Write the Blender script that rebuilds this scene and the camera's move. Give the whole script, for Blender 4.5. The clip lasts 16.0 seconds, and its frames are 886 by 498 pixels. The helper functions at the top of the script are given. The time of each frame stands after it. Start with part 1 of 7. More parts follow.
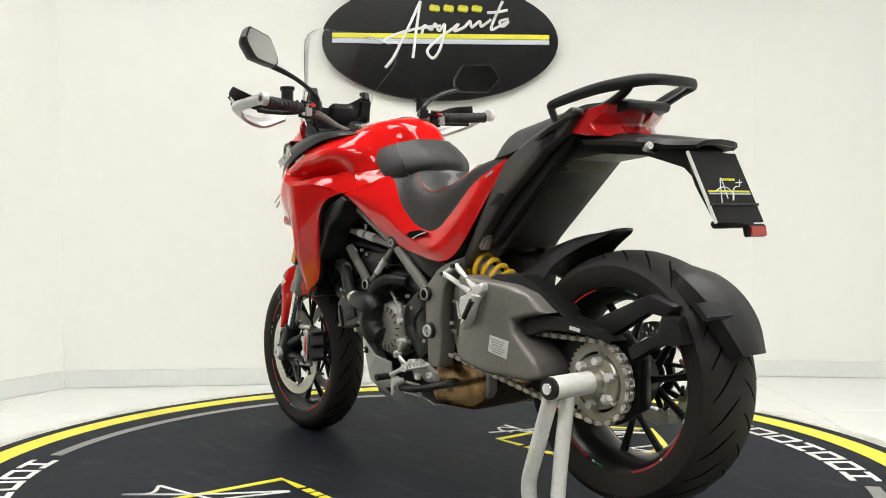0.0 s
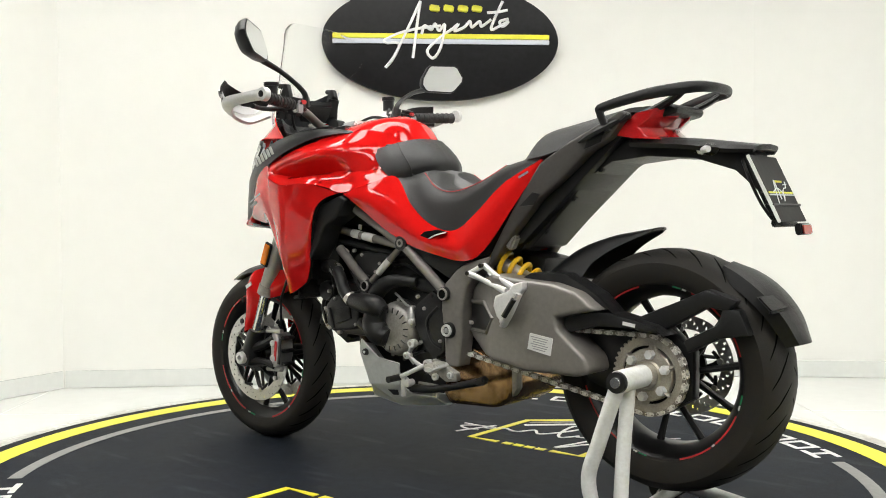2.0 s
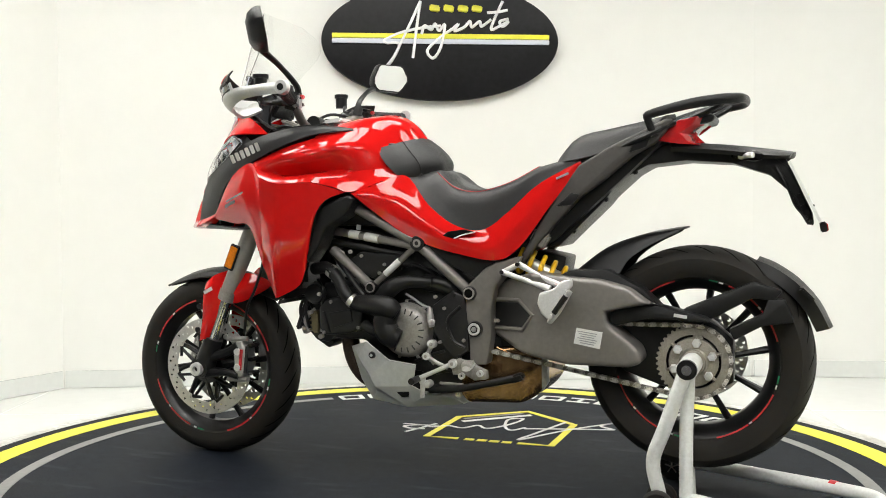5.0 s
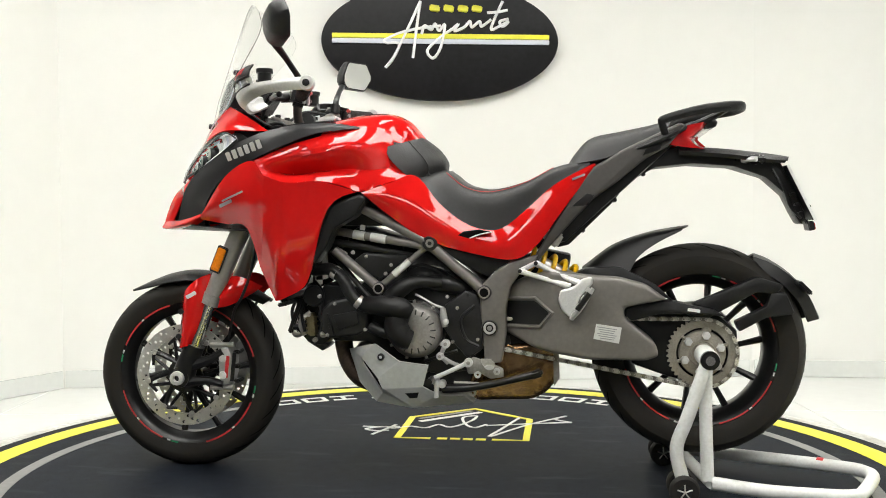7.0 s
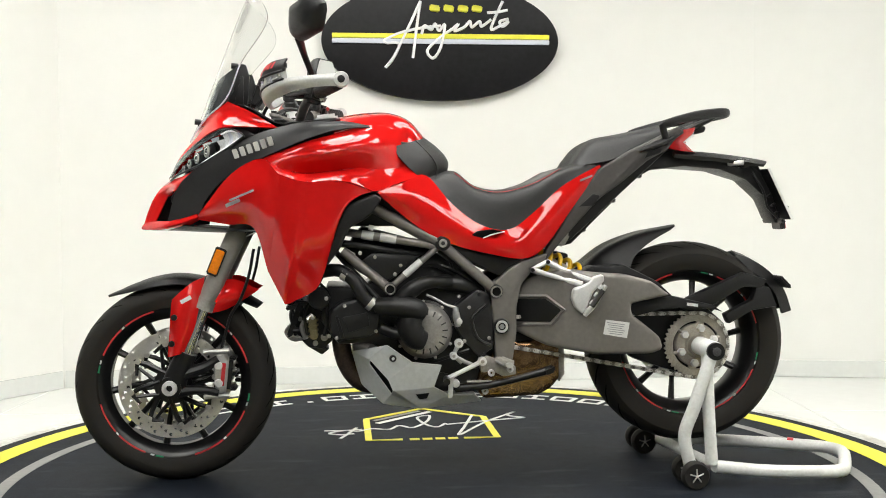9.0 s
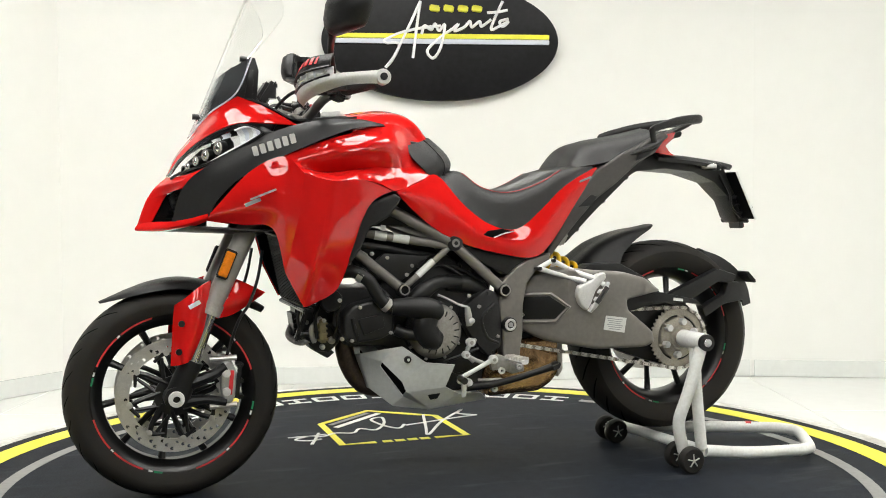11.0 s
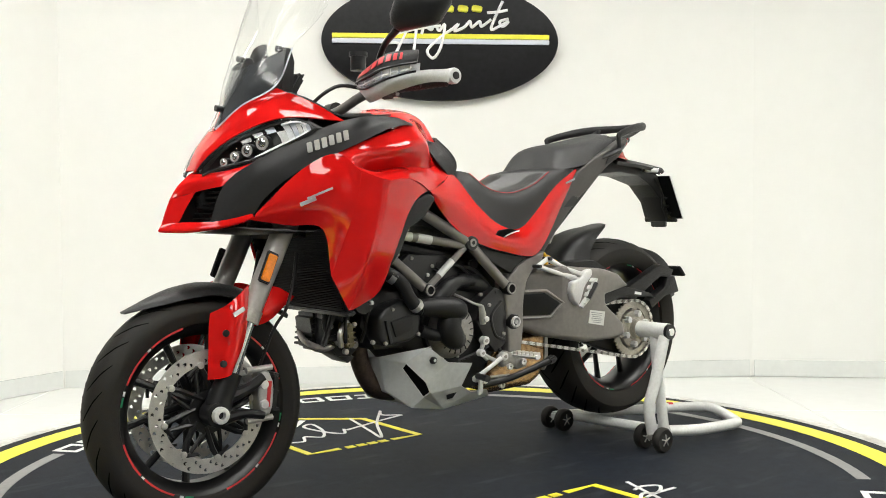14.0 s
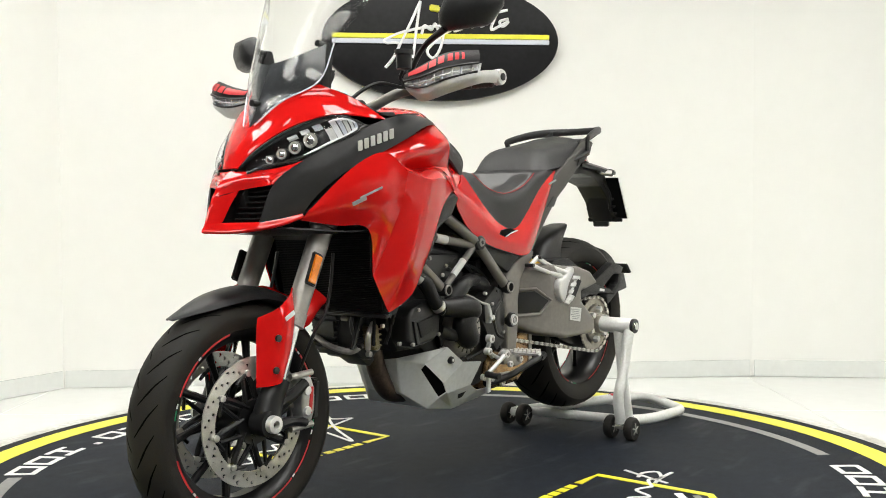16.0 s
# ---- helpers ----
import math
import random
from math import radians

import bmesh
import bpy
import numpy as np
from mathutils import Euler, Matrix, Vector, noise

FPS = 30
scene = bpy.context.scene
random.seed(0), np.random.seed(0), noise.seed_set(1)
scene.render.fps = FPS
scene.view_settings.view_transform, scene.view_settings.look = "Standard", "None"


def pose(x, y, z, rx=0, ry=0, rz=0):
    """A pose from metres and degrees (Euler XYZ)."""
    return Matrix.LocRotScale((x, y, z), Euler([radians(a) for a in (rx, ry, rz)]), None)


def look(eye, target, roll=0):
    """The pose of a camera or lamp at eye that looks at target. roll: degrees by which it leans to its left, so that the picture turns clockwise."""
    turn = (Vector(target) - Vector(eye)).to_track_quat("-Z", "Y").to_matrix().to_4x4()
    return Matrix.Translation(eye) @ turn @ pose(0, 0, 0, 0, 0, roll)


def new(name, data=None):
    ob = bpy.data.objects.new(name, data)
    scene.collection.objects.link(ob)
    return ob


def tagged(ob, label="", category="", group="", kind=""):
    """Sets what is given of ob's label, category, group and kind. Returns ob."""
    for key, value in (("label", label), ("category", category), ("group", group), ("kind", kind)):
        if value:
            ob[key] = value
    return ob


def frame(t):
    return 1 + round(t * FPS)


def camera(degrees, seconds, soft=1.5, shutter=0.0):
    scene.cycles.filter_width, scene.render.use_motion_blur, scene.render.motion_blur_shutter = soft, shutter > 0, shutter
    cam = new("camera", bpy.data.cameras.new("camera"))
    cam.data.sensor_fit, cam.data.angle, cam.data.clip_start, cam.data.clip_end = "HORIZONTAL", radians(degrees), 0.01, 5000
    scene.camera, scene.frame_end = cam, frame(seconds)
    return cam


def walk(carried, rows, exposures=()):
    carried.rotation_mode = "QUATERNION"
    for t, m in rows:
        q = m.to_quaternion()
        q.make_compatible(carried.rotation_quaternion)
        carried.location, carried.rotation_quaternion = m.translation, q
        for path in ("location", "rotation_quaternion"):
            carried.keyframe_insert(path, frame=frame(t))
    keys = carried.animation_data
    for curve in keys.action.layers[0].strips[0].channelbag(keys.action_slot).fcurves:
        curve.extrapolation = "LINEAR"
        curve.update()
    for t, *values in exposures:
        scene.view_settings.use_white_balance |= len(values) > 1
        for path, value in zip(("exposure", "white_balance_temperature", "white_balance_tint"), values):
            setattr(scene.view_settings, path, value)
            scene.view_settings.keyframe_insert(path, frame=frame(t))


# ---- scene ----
# camera: stands still on a tripod; the turntable carries the motorcycle round
cam = camera(48.25, 16.0, soft=0.95)
EYE = Vector((0.0, -3.067, 0.803))
VIEW = look(EYE, EYE + Vector((0.00706, 0.99932, -0.03613)), -0.21)
walk(cam, [(0.0, VIEW), (16.0, VIEW)], exposures=[(0.0, -0.21, 6500, 10), (0.7, -0.20, 6500, 10), (1.4, -0.13, 6500, 10), (2.4, -0.05, 6500, 10), (16.0, -0.05, 6500, 10)])

# world: dim neutral surroundings outside the closed room
world = bpy.data.worlds.new("world")
scene.world = world
world.use_nodes = True
world.node_tree.nodes["Background"].inputs[0].default_value = (0.9, 0.95, 1.0, 1)
world.node_tree.nodes["Background"].inputs[1].default_value = 0.3

YC = 0.015            # centre plane of the motorcycle
FW = (-0.793, 0.296)  # front wheel centre
RW = (0.792, 0.395)   # rear wheel centre


# ---- materials ----
def mat(name, color, rough=0.5, metal=0.0, var=0.1, scale=8.0, bump=0.0, bscale=200.0, coat=0.0, spec=0.5, emit=0.0, stain=None):
    """Procedural surface: colour varied at two scales, gloss variation and fine relief."""
    m = bpy.data.materials.new(name)
    m.use_nodes = True
    nt = m.node_tree
    b = nt.nodes["Principled BSDF"]
    N, L = nt.nodes.new, nt.links.new
    tc = N("ShaderNodeTexCoord")
    n1, n2 = N("ShaderNodeTexNoise"), N("ShaderNodeTexNoise")
    n1.inputs["Scale"].default_value, n1.inputs["Detail"].default_value = scale, 5
    n2.inputs["Scale"].default_value, n2.inputs["Detail"].default_value = scale * 9, 3
    L(tc.outputs["Object"], n1.inputs["Vector"])
    L(tc.outputs["Object"], n2.inputs["Vector"])
    add = N("ShaderNodeMath")
    add.operation = "ADD"
    L(n1.outputs["Fac"], add.inputs[0])
    L(n2.outputs["Fac"], add.inputs[1])
    mr = N("ShaderNodeMapRange")
    mr.inputs["From Min"].default_value, mr.inputs["From Max"].default_value = 0.7, 1.3
    L(add.outputs[0], mr.inputs["Value"])
    mix = N("ShaderNodeMix")
    mix.data_type = "RGBA"
    lo = tuple(c * (1 - var) for c in color) if stain is None else stain
    hi = tuple(min(1, c * (1 + var)) for c in color)
    mix.inputs["A"].default_value, mix.inputs["B"].default_value = (*lo, 1), (*hi, 1)
    L(mr.outputs["Result"], mix.inputs["Factor"])
    L(mix.outputs["Result"], b.inputs["Base Color"])
    rr = N("ShaderNodeMapRange")
    rr.inputs["To Min"].default_value, rr.inputs["To Max"].default_value = max(0.0, rough * 0.85), min(1, rough * 1.15)
    L(n1.outputs["Fac"], rr.inputs["Value"])
    L(rr.outputs["Result"], b.inputs["Roughness"])
    b.inputs["Metallic"].default_value = metal
    b.inputs["Specular IOR Level"].default_value = spec
    b.inputs["Coat Weight"].default_value = coat
    b.inputs["Coat Roughness"].default_value = 0.03
    if emit:
        b.inputs["Emission Color"].default_value = (*color, 1)
        b.inputs["Emission Strength"].default_value = emit
    if bump:
        n3, bp = N("ShaderNodeTexNoise"), N("ShaderNodeBump")
        n3.inputs["Scale"].default_value, n3.inputs["Detail"].default_value = bscale, 3
        L(tc.outputs["Object"], n3.inputs["Vector"])
        bp.inputs["Strength"].default_value, bp.inputs["Distance"].default_value = bump, 0.002
        L(n3.outputs["Fac"], bp.inputs["Height"])
        L(bp.outputs["Normal"], b.inputs["Normal"])
    return m


def clear(name, color=(1, 1, 1), rough=0.02, ior=1.3):
    m = bpy.data.materials.new(name)
    m.use_nodes = True
    b = m.node_tree.nodes["Principled BSDF"]
    b.inputs["Base Color"].default_value = (*color, 1)
    b.inputs["Roughness"].default_value = rough
    b.inputs["Transmission Weight"].default_value = 1
    b.inputs["IOR"].default_value = ior
    return m


RED = mat("red_paint", (0.66, 0.010, 0.009), 0.5, 0, 0.04, 5, coat=1.0, spec=0.0)
RED_D = mat("red_reflector", (0.45, 0.03, 0.015), 0.25, 0, 0.15, 60, coat=0.6)
ORANGE = mat("amber_reflector", (0.85, 0.24, 0.01), 0.25, 0, 0.2, 120, coat=0.6, bump=0.3, bscale=600)
REDLENS = mat("red_lens", (0.55, 0.012, 0.014), 0.12, 0, 0.2, 30, coat=1.0)
BLACK = mat("black_plastic", (0.010, 0.010, 0.0105), 0.40, 0, 0.25, 14, bump=0.25, bscale=900, spec=0.38)
BLACK_S = mat("satin_black_paint", (0.008, 0.008, 0.0085), 0.32, 0, 0.2, 10)
BLACK_E = mat("engine_black_coating", (0.015, 0.015, 0.0155), 0.34, 0.0, 0.35, 18, bump=0.2, bscale=500)
COWL = mat("anthracite_cowl_plastic", (0.024, 0.024, 0.025), 0.42, 0.2, 0.12, 12, bump=0.15, bscale=900)
VINYL = mat("black_seat_vinyl", (0.018, 0.018, 0.0185), 0.45, 0, 0.15, 10, bump=0.5, bscale=700)
VINYL_G = mat("grey_seat_vinyl", (0.12, 0.12, 0.122), 0.55, 0, 0.12, 10, bump=0.5, bscale=700)
RUBBER = mat("tyre_rubber", (0.015, 0.0147, 0.0143), 0.6, 0, 0.3, 7, bump=0.3, bscale=300, spec=0.22, stain=(0.023, 0.020, 0.016))
GRIP = mat("grip_rubber", (0.018, 0.018, 0.018), 0.6, 0, 0.2, 30, bump=0.6, bscale=900)
BRONZE = mat("bronze_grey_paint", (0.215, 0.201, 0.186), 0.40, 0.35, 0.10, 8)
FORKG = mat("grey_anodised_fork", (0.36, 0.345, 0.32), 0.36, 0.35, 0.08, 12)
TAILG = mat("dark_bronze_plastic", (0.075, 0.070, 0.066), 0.42, 0.35, 0.10, 10, bump=0.1, bscale=800)
GUN = mat("gunmetal_casting", (0.36, 0.345, 0.32), 0.42, 0.4, 0.2, 16, bump=0.3, bscale=400)
SKID = mat("grey_painted_aluminium", (0.60, 0.62, 0.615), 0.36, 0.1, 0.08, 9)
SILVER = mat("silver_aluminium", (0.66, 0.66, 0.65), 0.30, 0.2, 0.10, 20)
STEEL = mat("brushed_steel", (0.64, 0.625, 0.59), 0.30, 0.7, 0.12, 40)
ALLOY = mat("satin_caliper_alloy", (0.46, 0.46, 0.45), 0.32, 0.55, 0.12, 30)
CHROME = mat("chrome", (0.80, 0.80, 0.80), 0.10, 1.0, 0.05, 20)
CHAINM = mat("chain_steel", (0.72, 0.70, 0.65), 0.30, 0.35, 0.25, 60)
SPROCK = mat("sprocket_alloy", (0.42, 0.39, 0.33), 0.36, 0.5, 0.2, 30)
EXH = mat("heat_tinted_steel", (0.50, 0.33, 0.17), 0.24, 0.95, 0.2, 7.0, stain=(0.20, 0.11, 0.055))
HEADER = mat("browned_header_pipe", (0.10, 0.075, 0.06), 0.45, 0.8, 0.3, 14)
GOLD = mat("gold_oil_cooler", (0.30, 0.26, 0.15), 0.45, 0.7, 0.2, 30)
YELLOW = mat("yellow_spring_paint", (0.80, 0.48, 0.01), 0.30, 0, 0.08, 20, coat=0.4)
WHITE = mat("white_powder_coat", (0.80, 0.81, 0.79), 0.35, 0, 0.05, 12, coat=0.2, stain=(0.70, 0.70, 0.67))
WBAND = mat("white_sticker", (0.72, 0.72, 0.70), 0.45, 0, 0.05, 30)
GBAR = mat("grey_print", (0.34, 0.34, 0.35), 0.45, 0, 0.1, 30)
GREEN = mat("green_sticker", (0.01, 0.22, 0.09), 0.4, 0, 0.1, 30)
REDST = mat("red_sticker", (0.60, 0.03, 0.035), 0.4, 0, 0.1, 30)
MIRROR = mat("mirror_glass", (0.86, 0.87, 0.88), 0.02, 1.0, 0.0, 5)
FINS = mat("radiator_fin_black", (0.004, 0.004, 0.0045), 0.6, 0, 0.2, 40, spec=0.15)
# near black that paints the shade inside openings
HOLLOW_SHADE = mat("hollow_shade_black", (0.004, 0.004, 0.004), 0.8, 0, 0.1, 20, spec=0.1)
GLASS = clear("windscreen_acrylic", (0.95, 0.955, 0.95), 0.01, 1.25)
LENS = clear("clear_lens", (0.99, 0.99, 0.99), 0.01, 1.12)
SMOKE = mat("smoked_grey_plastic", (0.035, 0.037, 0.04), 0.22, 0, 0.1, 10, coat=0.4)
WALL = mat("white_wall_paint", (0.83, 0.83, 0.795), 0.75, 0, 0.012, 1.2, bump=0.15, bscale=120)
BASEB = mat("pale_grey_skirting", (0.74, 0.755, 0.73), 0.25, 0, 0.03, 3)
TILE = mat("white_polished_tile", (0.80, 0.81, 0.785), 0.16, 0, 0.025, 1.5)
# dark copy of the tile for unseen floor, against white reflections
TILE_D = mat("unseen_front_tile_dark", (0.045, 0.045, 0.047), 0.4, 0, 0.1, 2)
GROUT = mat("pale_grout", (0.50, 0.50, 0.48), 0.8, 0, 0.1, 20)
DISC = mat("charcoal_turntable_vinyl", (0.009, 0.012, 0.018), 0.62, 0, 0.35, 3.0, bump=0.25, bscale=250, spec=0.12, stain=(0.006, 0.008, 0.012))
DYEL = mat("yellow_vinyl_print", (0.80, 0.74, 0.03), 0.42, 0, 0.06, 6)
DGREY = mat("grey_vinyl_print", (0.23, 0.23, 0.22), 0.45, 0, 0.12, 6)
DWHITE = mat("white_vinyl_print", (0.78, 0.78, 0.76), 0.45, 0, 0.06, 6)
RIM = mat("scuffed_aluminium_edge", (0.62, 0.62, 0.59), 0.45, 0.2, 0.2, 6, stain=(0.42, 0.41, 0.37))
SIGN = mat("black_sign_board", (0.009, 0.009, 0.010), 0.42, 0, 0.35, 4, bump=0.2, bscale=60, spec=0.2)
SIGNY = mat("yellow_acrylic", (0.82, 0.80, 0.05), 0.3, 0, 0.03, 6)
SIGNW = mat("white_acrylic", (0.86, 0.87, 0.88), 0.3, 0, 0.03, 6)
SIGNG = mat("pale_grey_acrylic", (0.62, 0.65, 0.72), 0.3, 0, 0.03, 6)
PANEL = mat("light_diffuser", (1.0, 0.99, 0.94), 0.5, 0, 0.0, 1, emit=11.8)
# ceiling out of view, set dark to lower the ambient light
CEIL = mat("unseen_ceiling_dark", (0.06, 0.06, 0.06), 0.8, 0, 0.1, 2)
# for walls out of view, set dark to cut bounce and reflections
WALL_D = mat("unseen_wall_dark", (0.07, 0.07, 0.068), 0.7, 0, 0.08, 2)


def scuffed(m, strength):
    """Adds long faint scuffs to a material's colour."""
    nt = m.node_tree
    b = nt.nodes["Principled BSDF"]
    src = b.inputs["Base Color"].links[0].from_socket
    N, L = nt.nodes.new, nt.links.new
    tc, mp, n, cr, mx = N("ShaderNodeTexCoord"), N("ShaderNodeMapping"), N("ShaderNodeTexNoise"), N("ShaderNodeMapRange"), N("ShaderNodeMix")
    mp.inputs["Scale"].default_value = (2.2, 9, 1)
    mp.inputs["Rotation"].default_value = (0, 0, 0.35)
    n.inputs["Scale"].default_value, n.inputs["Detail"].default_value = 1.6, 6
    cr.inputs["From Min"].default_value, cr.inputs["From Max"].default_value = 0.58, 0.80
    cr.inputs["To Max"].default_value = strength
    mx.data_type = "RGBA"
    mx.inputs["B"].default_value = (0.30, 0.31, 0.33, 1)
    L(tc.outputs["Object"], mp.inputs["Vector"])
    L(mp.outputs["Vector"], n.inputs["Vector"])
    L(n.outputs["Fac"], cr.inputs["Value"])
    L(cr.outputs["Result"], mx.inputs["Factor"])
    L(src, mx.inputs["A"])
    L(mx.outputs["Result"], b.inputs["Base Color"])


scuffed(DISC, 0.11)
scuffed(RUBBER, 0.025)


# ---- mesh helpers ----
def link(name, bm, material, parent=None, label="", sharp=35):
    me = bpy.data.meshes.new(name)
    bmesh.ops.recalc_face_normals(bm, faces=bm.faces[:])
    bm.to_mesh(me)
    bm.free()
    me.materials.append(material)
    me.shade_smooth()
    me.set_sharp_from_angle(angle=radians(sharp))
    ob = new(name, me)
    if parent:
        ob.parent = parent
    if label:
        ob["label"] = label
    return ob


def part(name, bm, material, parent, label="", sharp=35):
    return link(name, bm, material, parent, label, sharp)


def cat(p0, p1, p2, p3, t):
    return 0.5 * ((2 * p1) + (p2 - p0) * t + (2 * p0 - 5 * p1 + 4 * p2 - p3) * t * t + (3 * p1 - p0 - 3 * p2 + p3) * t ** 3)


def spline(pts, n):
    """n samples a segment of a smooth curve through pts (rows of numbers)."""
    P = np.array(pts, float)
    if len(P) == 2:
        return np.array([P[0] + (P[1] - P[0]) * i / n for i in range(n + 1)])
    E = np.concatenate([[2 * P[0] - P[1]], P, [2 * P[-1] - P[-2]]])
    out = [cat(E[i], E[i + 1], E[i + 2], E[i + 3], k / n) for i in range(len(P) - 1) for k in range(n)]
    return np.array(out + [P[-1]])


def surface(bm, net, nu=6, nv=5):
    """A smooth sheet through a net of points: rows of equal length."""
    A = np.array(net, float)
    A = np.array([spline(A[:, j], nu) for j in range(A.shape[1])]).transpose(1, 0, 2)
    A = np.array([spline(r, nv) for r in A])
    vs = [[bm.verts.new(p) for p in r] for r in A]
    fs = []
    for a, b in zip(vs, vs[1:]):
        for i in range(len(a) - 1):
            try:
                fs.append(bm.faces.new((a[i], a[i + 1], b[i + 1], b[i])))
            except ValueError:
                pass
    return fs


def point_on(net, u, v):
    """The point of the sheet through net at shares u (along rows) and v (across)."""
    n = 24
    A = np.array(net, float)
    cols = np.array([spline(A[:, j], n) for j in range(A.shape[1])]).transpose(1, 0, 2)
    row = spline(cols[int(round(v * (len(cols) - 1)))], n)
    return Vector(row[int(round(u * (len(row) - 1)))])


def shell(net, thick=0.004, both=True, nu=6, nv=5):
    """A curved panel of some thickness; both: with its mirror image over the centre plane."""
    bm = bmesh.new()
    surface(bm, net, nu, nv)
    bmesh.ops.remove_doubles(bm, verts=bm.verts[:], dist=0.0004)
    if thick:
        bmesh.ops.recalc_face_normals(bm, faces=bm.faces[:])
        bmesh.ops.solidify(bm, geom=bm.faces[:], thickness=thick)
    if both:
        mirror(bm)
    return bm


def mirror(bm):
    g = bmesh.ops.duplicate(bm, geom=bm.verts[:] + bm.edges[:] + bm.faces[:])["geom"]
    vs = [v for v in g if isinstance(v, bmesh.types.BMVert)]
    for v in vs:
        v.co.y = 2 * YC - v.co.y
    bmesh.ops.reverse_faces(bm, faces=[f for f in g if isinstance(f, bmesh.types.BMFace)])
    bmesh.ops.remove_doubles(bm, verts=bm.verts[:], dist=0.0008)
    return bm


def halves(name, net, thick, material, parent, label=""):
    """A panel and its mirror image over the centre plane, as two parts."""
    return [part(name, shell(n, thick, False), material, parent, label) for n in (net, flip(net))]


def flip(net):
    return [[(x, 2 * YC - y, z) for x, y, z in r] for r in net]


def prism(outline, y0, y1, bevel=0.006, seg=2, bm=None):
    """A plate: a side outline (x, z) between two planes, with rounded edges."""
    own = bm is None
    b = bmesh.new()
    vs = [b.verts.new((x, y0, z)) for x, z in outline]
    f = b.faces.new(vs)
    r = bmesh.ops.extrude_face_region(b, geom=[f])
    for v in r["geom"]:
        if isinstance(v, bmesh.types.BMVert):
            v.co.y = y1
    bmesh.ops.recalc_face_normals(b, faces=b.faces[:])
    if bevel:
        bmesh.ops.bevel(b, geom=b.edges[:], offset=bevel, segments=seg, affect="EDGES", clamp_overlap=True, profile=0.6)
    if own:
        return b
    merge(bm, b)
    return bm


def merge(bm, other, m=None):
    if m is not None:
        bmesh.ops.transform(other, matrix=m, verts=other.verts[:])
    me = bpy.data.meshes.new("tmp")
    other.to_mesh(me)
    other.free()
    bm.from_mesh(me)
    bpy.data.meshes.remove(me)
    return bm


def block(size, m=None, bevel=0.004, bm=None):
    b = bmesh.new()
    bmesh.ops.create_cube(b, size=1)
    bmesh.ops.scale(b, vec=size, verts=b.verts[:])
    if bevel:
        bmesh.ops.bevel(b, geom=b.edges[:], offset=bevel, segments=2, affect="EDGES", clamp_overlap=True)
    if m is not None:
        bmesh.ops.transform(b, matrix=m, verts=b.verts[:])
    return merge(bm, b) if bm is not None else b


def tube(pts, r, seg=12, n=6, bm=None, flat=1.0, caps=True):
    """A round (or flattened) tube along a smooth path; r: one radius or one for each point."""
    own = bm is None
    bm = bmesh.new() if own else bm
    P = spline(pts, n)
    rs = np.full(len(P), r) if isinstance(r, (int, float)) else spline([(k,) for k in r], n)[:, 0]
    T = np.gradient(P, axis=0)
    up = Vector((0, 0, 1)) if abs(Vector(T[0]).normalized().z) < 0.9 else Vector((0, 1, 0))
    rings = []
    for p, t, k in zip(P, T, rs):
        t = Vector(t).normalized()
        s = t.cross(up).normalized()
        u2 = s.cross(t)
        up = u2
        rings.append([bm.verts.new(Vector(p) + (s * math.cos(a) + u2 * math.sin(a) * flat) * k) for a in (2 * math.pi * i / seg for i in range(seg))])
    for a, b in zip(rings, rings[1:]):
        for i in range(seg):
            bm.faces.new((a[i], a[(i + 1) % seg], b[(i + 1) % seg], b[i]))
    if caps:
        bm.faces.new(rings[0][::-1])
        bm.faces.new(rings[-1])
    return bm


def lathe(profile, centre, seg=48, bm=None, closed=False):
    """Turned round the y axis through centre: profile rows (radius, y)."""
    own = bm is None
    bm = bmesh.new() if own else bm
    cx, cy, cz = centre
    rings = [[bm.verts.new((cx + r * math.cos(a), cy + y, cz + r * math.sin(a))) for a in (2 * math.pi * i / seg for i in range(seg))] for r, y in profile]
    pairs = list(zip(rings, rings[1:])) + ([(rings[-1], rings[0])] if closed else [])
    for a, b in pairs:
        for i in range(seg):
            bm.faces.new((a[i], a[(i + 1) % seg], b[(i + 1) % seg], b[i]))
    if not closed:
        for ring in (rings[0], rings[-1]):
            bm.faces.new(ring)
    return bm


def rod(a, b, r, seg=16, bm=None):
    return tube([a, b], r, seg, 1, bm)


def thing(name, label, category, at=(0, 0, 0), group=""):
    ob = new(name)
    ob.empty_display_size = 0.1
    ob.location = at
    return tagged(ob, label, category, group)


def polar(c, r, deg):
    return (c[0] + r * math.cos(radians(deg)), c[1] + r * math.sin(radians(deg)))


# ---- the room ----
def slab(name, outline, z0, z1, material, bevel=0.0):
    bm = bmesh.new()
    f = bm.faces.new([bm.verts.new((x, y, z0)) for x, y in outline])
    r = bmesh.ops.extrude_face_region(bm, geom=[f])
    for v in r["geom"]:
        if isinstance(v, bmesh.types.BMVert):
            v.co.z = z1
    return tagged(link(name, bm, material), kind="structure")


FLOOR_Z = -0.08
CEIL_Z = 3.05
CORNERS = [(-1.90, 1.96), (1.70, 2.231), (3.3, 2.036), (4.3, -6.0), (-4.9, -6.0), (-2.8, 0.436)]


